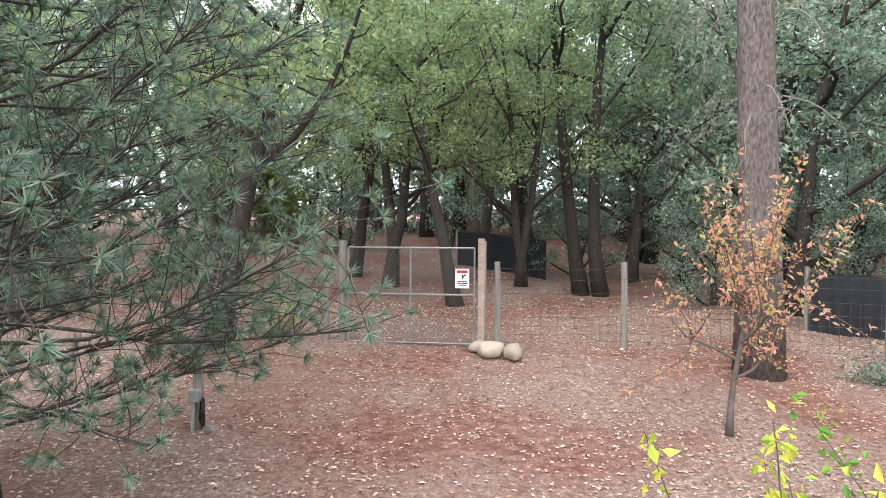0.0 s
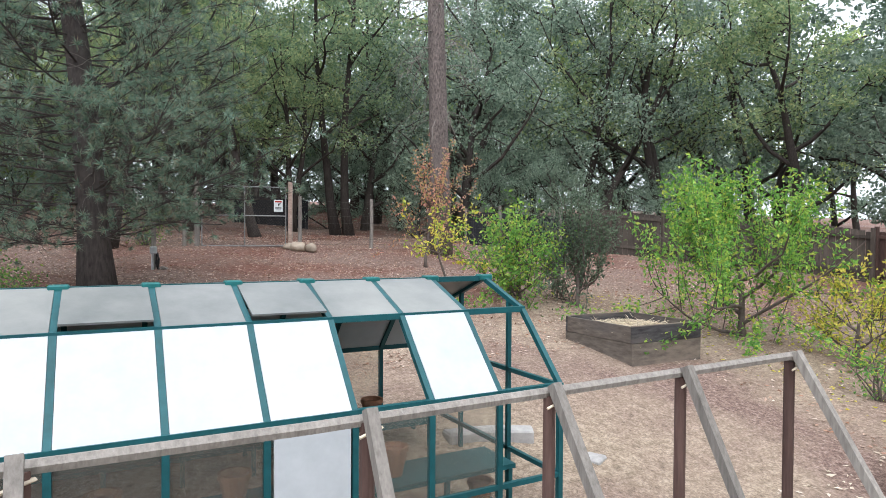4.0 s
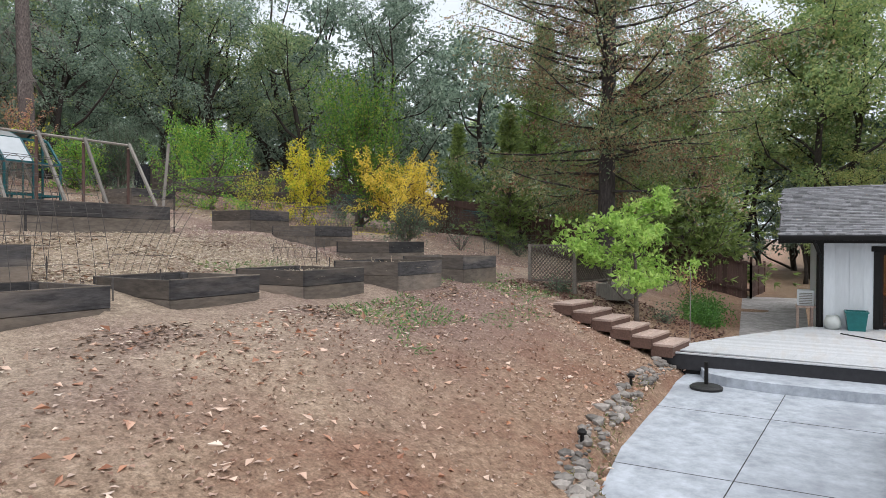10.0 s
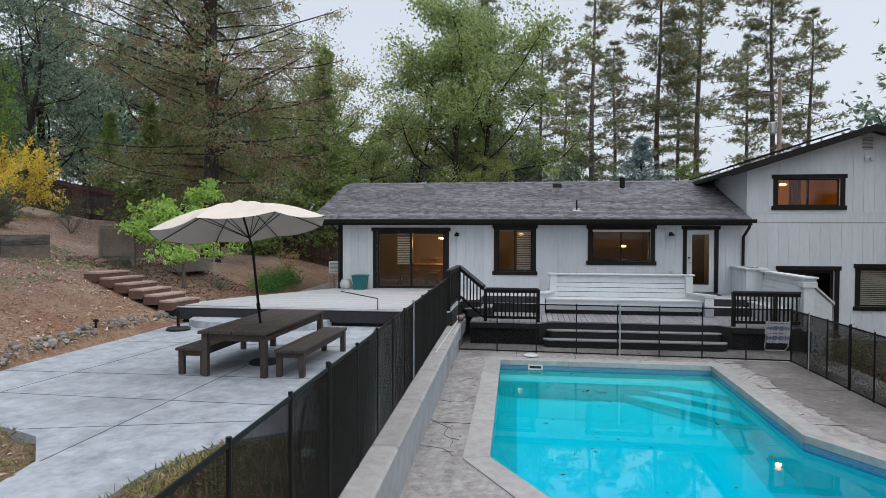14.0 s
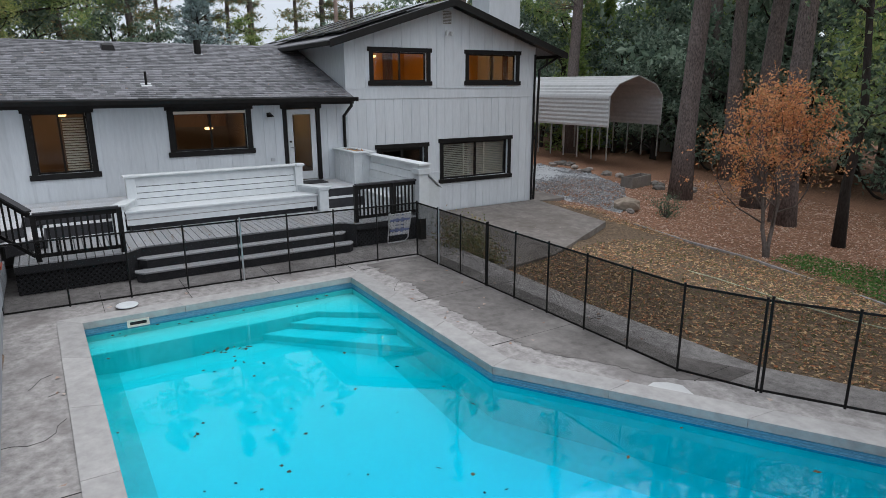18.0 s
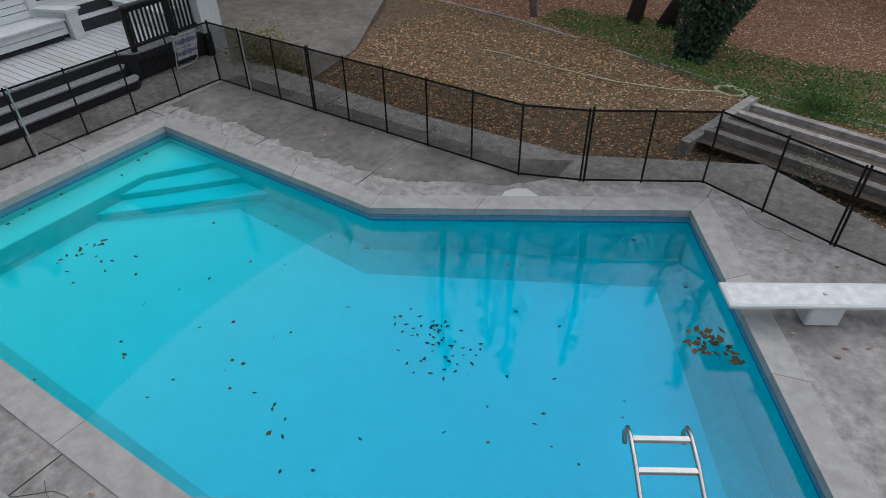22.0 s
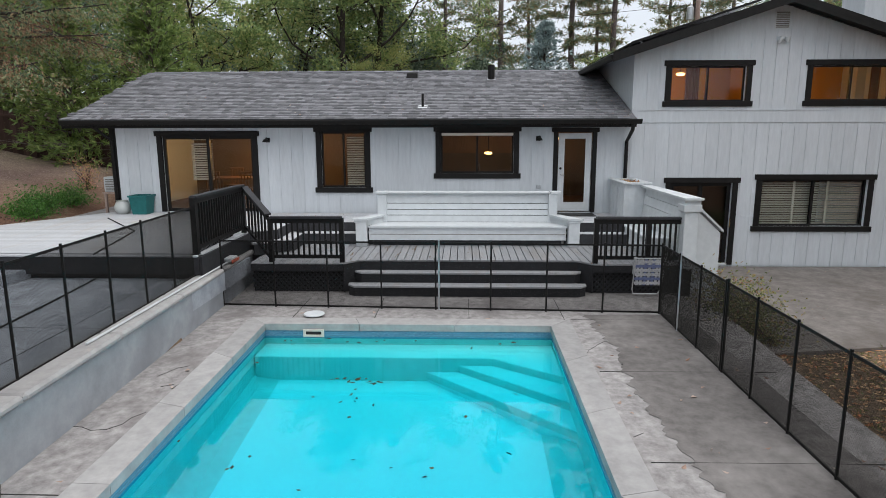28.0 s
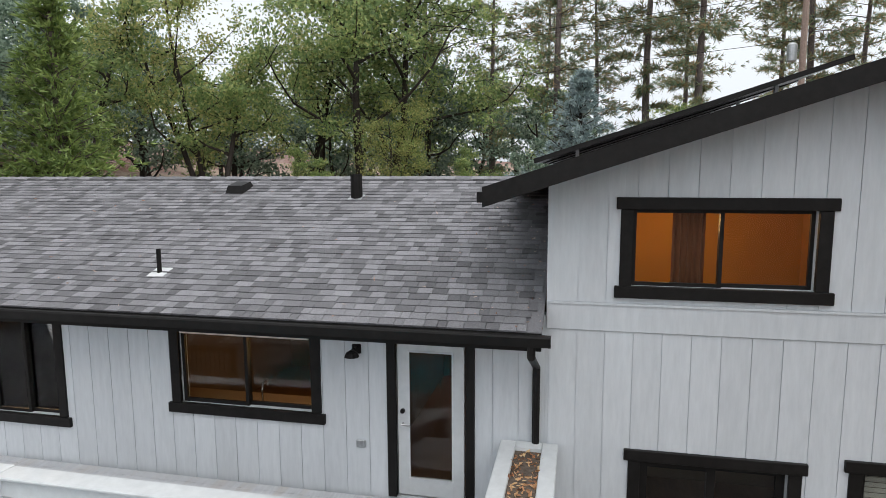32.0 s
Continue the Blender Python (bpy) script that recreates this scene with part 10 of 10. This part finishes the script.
not_beds = lambda x, y: ~((x > -9.5) & (x < 0.35) & (y > -6.7) & (y < -4.9)) & ~((x > 3.2) & (x < 5.2) & (np.mod(y + 12.7, 2.1) < 1.7) & (y > -12.7) & (y < -4)) & ~((x > -7.2) & (x < 0) & (y > -3.5) & (y < -0.9)) & ~((x > -6.2) & (x < 2.3) & (y > -12.6) & (y < -10.3))
scatter("oak_litter", "pale fallen oak leaves thick on the upper yard", FALLEN, 48000, -12, 14, 0.5, 16, 0.068, 0.04, 1, not_beds)
scatter("oak_litter", "fallen leaves under the wood beyond the gate", FALLEN, 9000, -14, 20, 13, 30, 0.12, 0.07, 2)
scatter("oak_litter", "fallen leaves among the fruit trees", FALLEN, 9000, 4.5, 16, -12, 4, 0.085, 0.045, 3, not_beds)
scatter("yellow_litter", "yellow leaves dropped under the fruit trees", YELLOW_LEAF, 2200, 5.5, 13, -6.5, 3.5, 0.08, 0.05, 4, not_beds)
scatter("bank_litter", "sparse leaves and clods on the clay bank", FALLEN, 20000, -12, 6, -22, -9, 0.08, 0.045, 5, not_beds, bunch=0.9)
scatter("clods", "loose clay crumbs and clods on the bank", CLOD, 11000, -12, 6, -18, -12.8, 0.04, 0.036, 17, not_beds, flat=0.4, lift=0.02, fold=0.4, bunch=0.6)
scatter("straw_mulch", "bleached straw and chips over the garden plot", CHIPS, 20000, -9, 3.2, -10.6, -6.7, 0.09, 0.022, 6, not_beds, flat=0.85, lift=0.05, bunch=0.35)
scatter("straw_mulch", "pale straw strewn below the long bed", STRAW, 15000, -9, 2.8, -10.2, -6.6, 0.12, 0.010, 7, not_beds, flat=0.85, lift=0.05, bunch=0.3)
scatter("chip_mulch", "bark chips spread between the raised beds", CHIPS, 11000, -9, 8, -13.4, -3.5, 0.09, 0.035, 8, not_beds, bunch=0.8)
scatter("leaf_patches", "dark drifts of brown leaves between the beds", leaf_mat("dark_leaf_drift", [(0.05, 0.03, 0.02), (0.11, 0.065, 0.04), (0.22, 0.12, 0.07), (0.34, 0.22, 0.15), (0.07, 0.05, 0.04)], 0.05, sat=1.0), 15000, -9.4, 3.2, -13.2, -7.2, 0.085, 0.05, 27, lambda x, y: not_beds(x, y) & (np.sin(x * 1.9 + 1.5 * np.sin(y * 1.3)) * np.cos(y * 1.7 + np.sin(x)) > 0.15), bunch=0.3)
scatter("bank_leaves", "large pale and rusty oak leaves lying on the bank", YARDLEAF, 950, -10, 4.6, -17.4, -12.7, 0.115, 0.065, 61, not_beds, flat=0.75, lift=0.03, fold=0.4, bunch=0.5)
scatter("lawn_leaves", "brown leaves covering the dry lawn", LAWNLEAF, 26000, -10, 9, -41, -33, 0.085, 0.05, 9, bunch=0.5)
scatter("yard_leaves", "rust-red and pale leaves under the yard trees", YARDLEAF, 46000, -12, 13, -54, -40.7, 0.085, 0.05, 10, lambda x, y: ~inside(GP, x, y), bunch=0.4)
scatter("dry_grass", "tufts of dry grass on the lawn", GRASS, 22000, -10, 6, -40.6, -32.6, 0.10, 0.018, 11, flat=-0.2, lift=0.02, bunch=0.5)
scatter("weeds", "low green weeds between the beds", WEED, 15000, -2, 6.5, -14.6, -9.5, 0.09, 0.024, 12, lambda x, y: not_beds(x, y) & (np.sin(x * 1.3 + 2) * np.cos(y * 1.9) > 0.0), flat=0.0, lift=0.02)
scatter("patio_grass", "dry grass fringe at the patio edge", GRASS, 9000, -14, -3.6, -24, -17.4, 0.09, 0.016, 13, flat=-0.1, lift=0.02, bunch=0.6)
scatter("bank_mulch", "dark bark mulch beside the stairs", leaf_mat("dark_mulch", [(0.05, 0.02, 0.015), (0.10, 0.045, 0.03), (0.15, 0.075, 0.055)], 0), 9000, 4.6, 12, -17.3, -12.6, 0.09, 0.045, 14, lambda x, y: (x > 5.0 + 0.1 * y + 1.4) & (x < 9.6), flat=0.7, lift=0.04)
scatter("lawn_patch", "worn dark grass between the patio and the pool wall", GRASS, 26000, -8.5, -3.4, -24.35, -21.4, 0.085, 0.02, 15, flat=-0.1, lift=0.03, bunch=0.35)
scatter("grass_fringe", "rough grass creeping over the patio edge", GRASS, 26000, -8.5, 2.0, -24.3, -16.0, 0.085, 0.018, 16, lambda x, y: inside(grow(PATIO, 0.34), x, y), flat=-0.1, lift=0.03, bunch=0.3)
rng = np.random.default_rng(55)
n = 260
x, y = rng.uniform(-8, 4.2, n), rng.uniform(-32.6, -24.5, n)
ok = inside(POOL_DECK, x, y) & ~inside(COPE, x, y)
tagged(new("deck_leaves", kites("deck_leaves", FALLEN, np.stack([x, y, np.full(n, 0.008)], 1)[ok][:70], 0.09, 0.055, rng, flat=0.9)), "few dry leaves on the pool deck", "leaves", kind="stuff")
x, y = rng.uniform(5.0, 9.6, 120), rng.uniform(-38, -24.5, 120)
z = np.where(y < -33, SLAB_Z, np.where(x > 8.8, DECK_Z, LOW_Z)) + 0.008
ok = ((y < -33.6) | (x > 5.5)) & ~((x > 7.4) & (x < 8.75)) & (y < -24.6) & ~((y > -33.6) & (y < -32.3))
tagged(new("deck_leaves", kites("deck_leaves", FALLEN, np.stack([x, y, z], 1)[ok], 0.06, 0.035, rng, flat=0.9)), "few dry leaves on the deck boards and slab", "leaves", kind="stuff")

# dark leaning oaks beside the ivy
def leaning_tree(label, seed, x, y, pts, r, leaves):
    rng = np.random.default_rng(seed)
    t = thing("oak_tree", label, "tree", at=spot(x, y))
    wood, tips = Geo(), []
    wood.tube(pts, [r * (1.3 if i == 0 else 1 - 0.75 * i / len(pts)) for i in range(len(pts))], 9)
    for i in range(14):
        k = rng.integers(len(pts) // 2, len(pts))
        a = i * 2.4
        L = limb_path(pts[k], (math.cos(a), math.sin(a), 0.4), rng.uniform(1.5, 3.2), rng, 0.25, 0.1, 4)
        wood.tube(L, [r * 0.35, r * 0.25, r * 0.18, r * 0.1, 0.01], 5, False)
        tips += L[2:]
    part("trunk", wood, BARK_OAK, t, smooth=True)
    tips = np.array(tips)
    pos = tips[rng.integers(0, len(tips), leaves)] + rng.normal(size=(leaves, 3)) * 0.5
    part("crown", kites("crown", OAK_LEAF, pos, 0.2, 0.11, rng, down=0.2), None, t)


leaning_tree("dark slender oak leaning beside the ivy tree", 401, -0.68, -43.1, [(0, 0, -0.2), (-0.15, -0.3, 1.5), (-0.45, -0.8, 3.2), (-0.7, -1.0, 5.0), (-0.8, -1.6, 7.5), (-1.0, -1.8, 10)], 0.2, 2600)
leaning_tree("curved dark oak leaning into the ivy", 402, -1.5, -43.45, [(0, 0, -0.2), (-0.5, -0.1, 1.2), (-1.1, -0.4, 2.6), (-2.0, -0.8, 4.0), (-2.6, -1.2, 6.0), (-2.8, -1.6, 9)], 0.24, 2600)
leaning_tree("thin oak under the yard pines", 403, 2.0, -45.7, [(0, 0, -0.2), (0.1, -0.1, 2), (0.0, -0.3, 4), (0.3, -0.3, 7), (0.4, -0.5, 10)], 0.17, 2200)

# ---- siding boards and shingles ----
siding(HOUSE_M, HOUSE_N, 0.75, lambda y: 3.22, OPEN_N, house, 0.305)
siding(HOUSE_S, HOUSE_M, 3.625, lambda y: PEAK_Z - 0.13 - PITCH * abs(y - PEAK_Y), OPEN_S[:2], house, 0.305)
siding(HOUSE_S, HOUSE_M, -0.30, lambda y: 3.30, OPEN_S[2:], house, 0.305)
part("band_strip", Geo().box(WX0 - 0.024, WX0 - 0.012, -35.95, -35.52, 0.95, 0.99), SIDING, house)

SLOPE = math.atan2(RIDGE_Z - EAVE_Z, RIDGE_X - EAVE_X)
rs = random.Random(6)
EXPO = 0.142
rows = int(math.hypot(RIDGE_X - EAVE_X, RIDGE_Z - EAVE_Z) / EXPO)
tabs = [Geo().add([(0, 0, 0.004), (EXPO * 1.5, 0, -0.004), (EXPO * 1.5, w, -0.004), (0, w, 0.004), (0, 0, 0.021), (EXPO * 1.5, 0, 0.004), (EXPO * 1.5, w, 0.004), (0, w, 0.021)],
                  [(7, 6, 5, 4), (0, 4, 5, 1), (2, 6, 7, 3), (3, 7, 4, 0)]).mesh("shingle", SHINGLE) for w in (0.10, 0.14, 0.18, 0.23)]
wid = (0.10, 0.14, 0.18, 0.23)
rest = Geo()
one = [([tuple(v.co) for v in t.vertices], [tuple(p.vertices) for p in t.polygons]) for t in tabs]
count = 0
for r in range(rows):
    y = RS + rs.uniform(0, 0.2)
    while y < RN - 0.1:
        i = rs.randrange(4)
        d = r * EXPO - 0.02
        x, z = EAVE_X + d * math.cos(SLOPE), EAVE_Z + d * math.sin(SLOPE) + 0.002
        lift = rs.uniform(0, 0.004)
        if -32.6 < y < -29.4 and 2 <= r < 26 and count < 300:
            part("shingle", tabs[i], None, roof, at=Matrix.Translation((x, y, z + lift)) @ Matrix.Rotation(-SLOPE, 4, "Y"))
            count += 1
        else:
            c, s = math.cos(SLOPE), math.sin(SLOPE)
            rest.add([(x + a * c - q * s, y + b, z + lift + a * s + q * c) for a, b, q in one[i][0]], one[i][1])
        y += wid[i] + 0.006
tagged(part("shingle_field", rest, SHINGLE, roof), kind="stuff")
for i in range(46):
    part("ridge_cap", Geo().add([(-0.14, 0, -0.03), (0, 0, 0.02), (0.14, 0, -0.03), (-0.14, 0.3, -0.02), (0, 0.3, 0.03), (0.14, 0.3, -0.02)], [(0, 1, 4, 3), (1, 2, 5, 4)]), SHINGLE, roof, at=Matrix.Translation((RIDGE_X, RS + i * 0.3, RIDGE_Z + 0.012)))
# roof edge litter
rng = np.random.default_rng(8)
n = 400
y = rng.uniform(RS, RN, n)
x = EAVE_X + rng.uniform(0, 4.4, n) ** 1.0
y[:160] = RS + np.abs(rng.normal(0, 0.8, 160))
tagged(new("roof_leaves", kites("roof_leaves", FALLEN, np.stack([x, y, EAVE_Z + (x - EAVE_X) * math.tan(SLOPE) + 0.02], 1), 0.055, 0.02, rng, flat=0.7)), "dry leaves and twigs on the shingles", "leaves", kind="stuff")
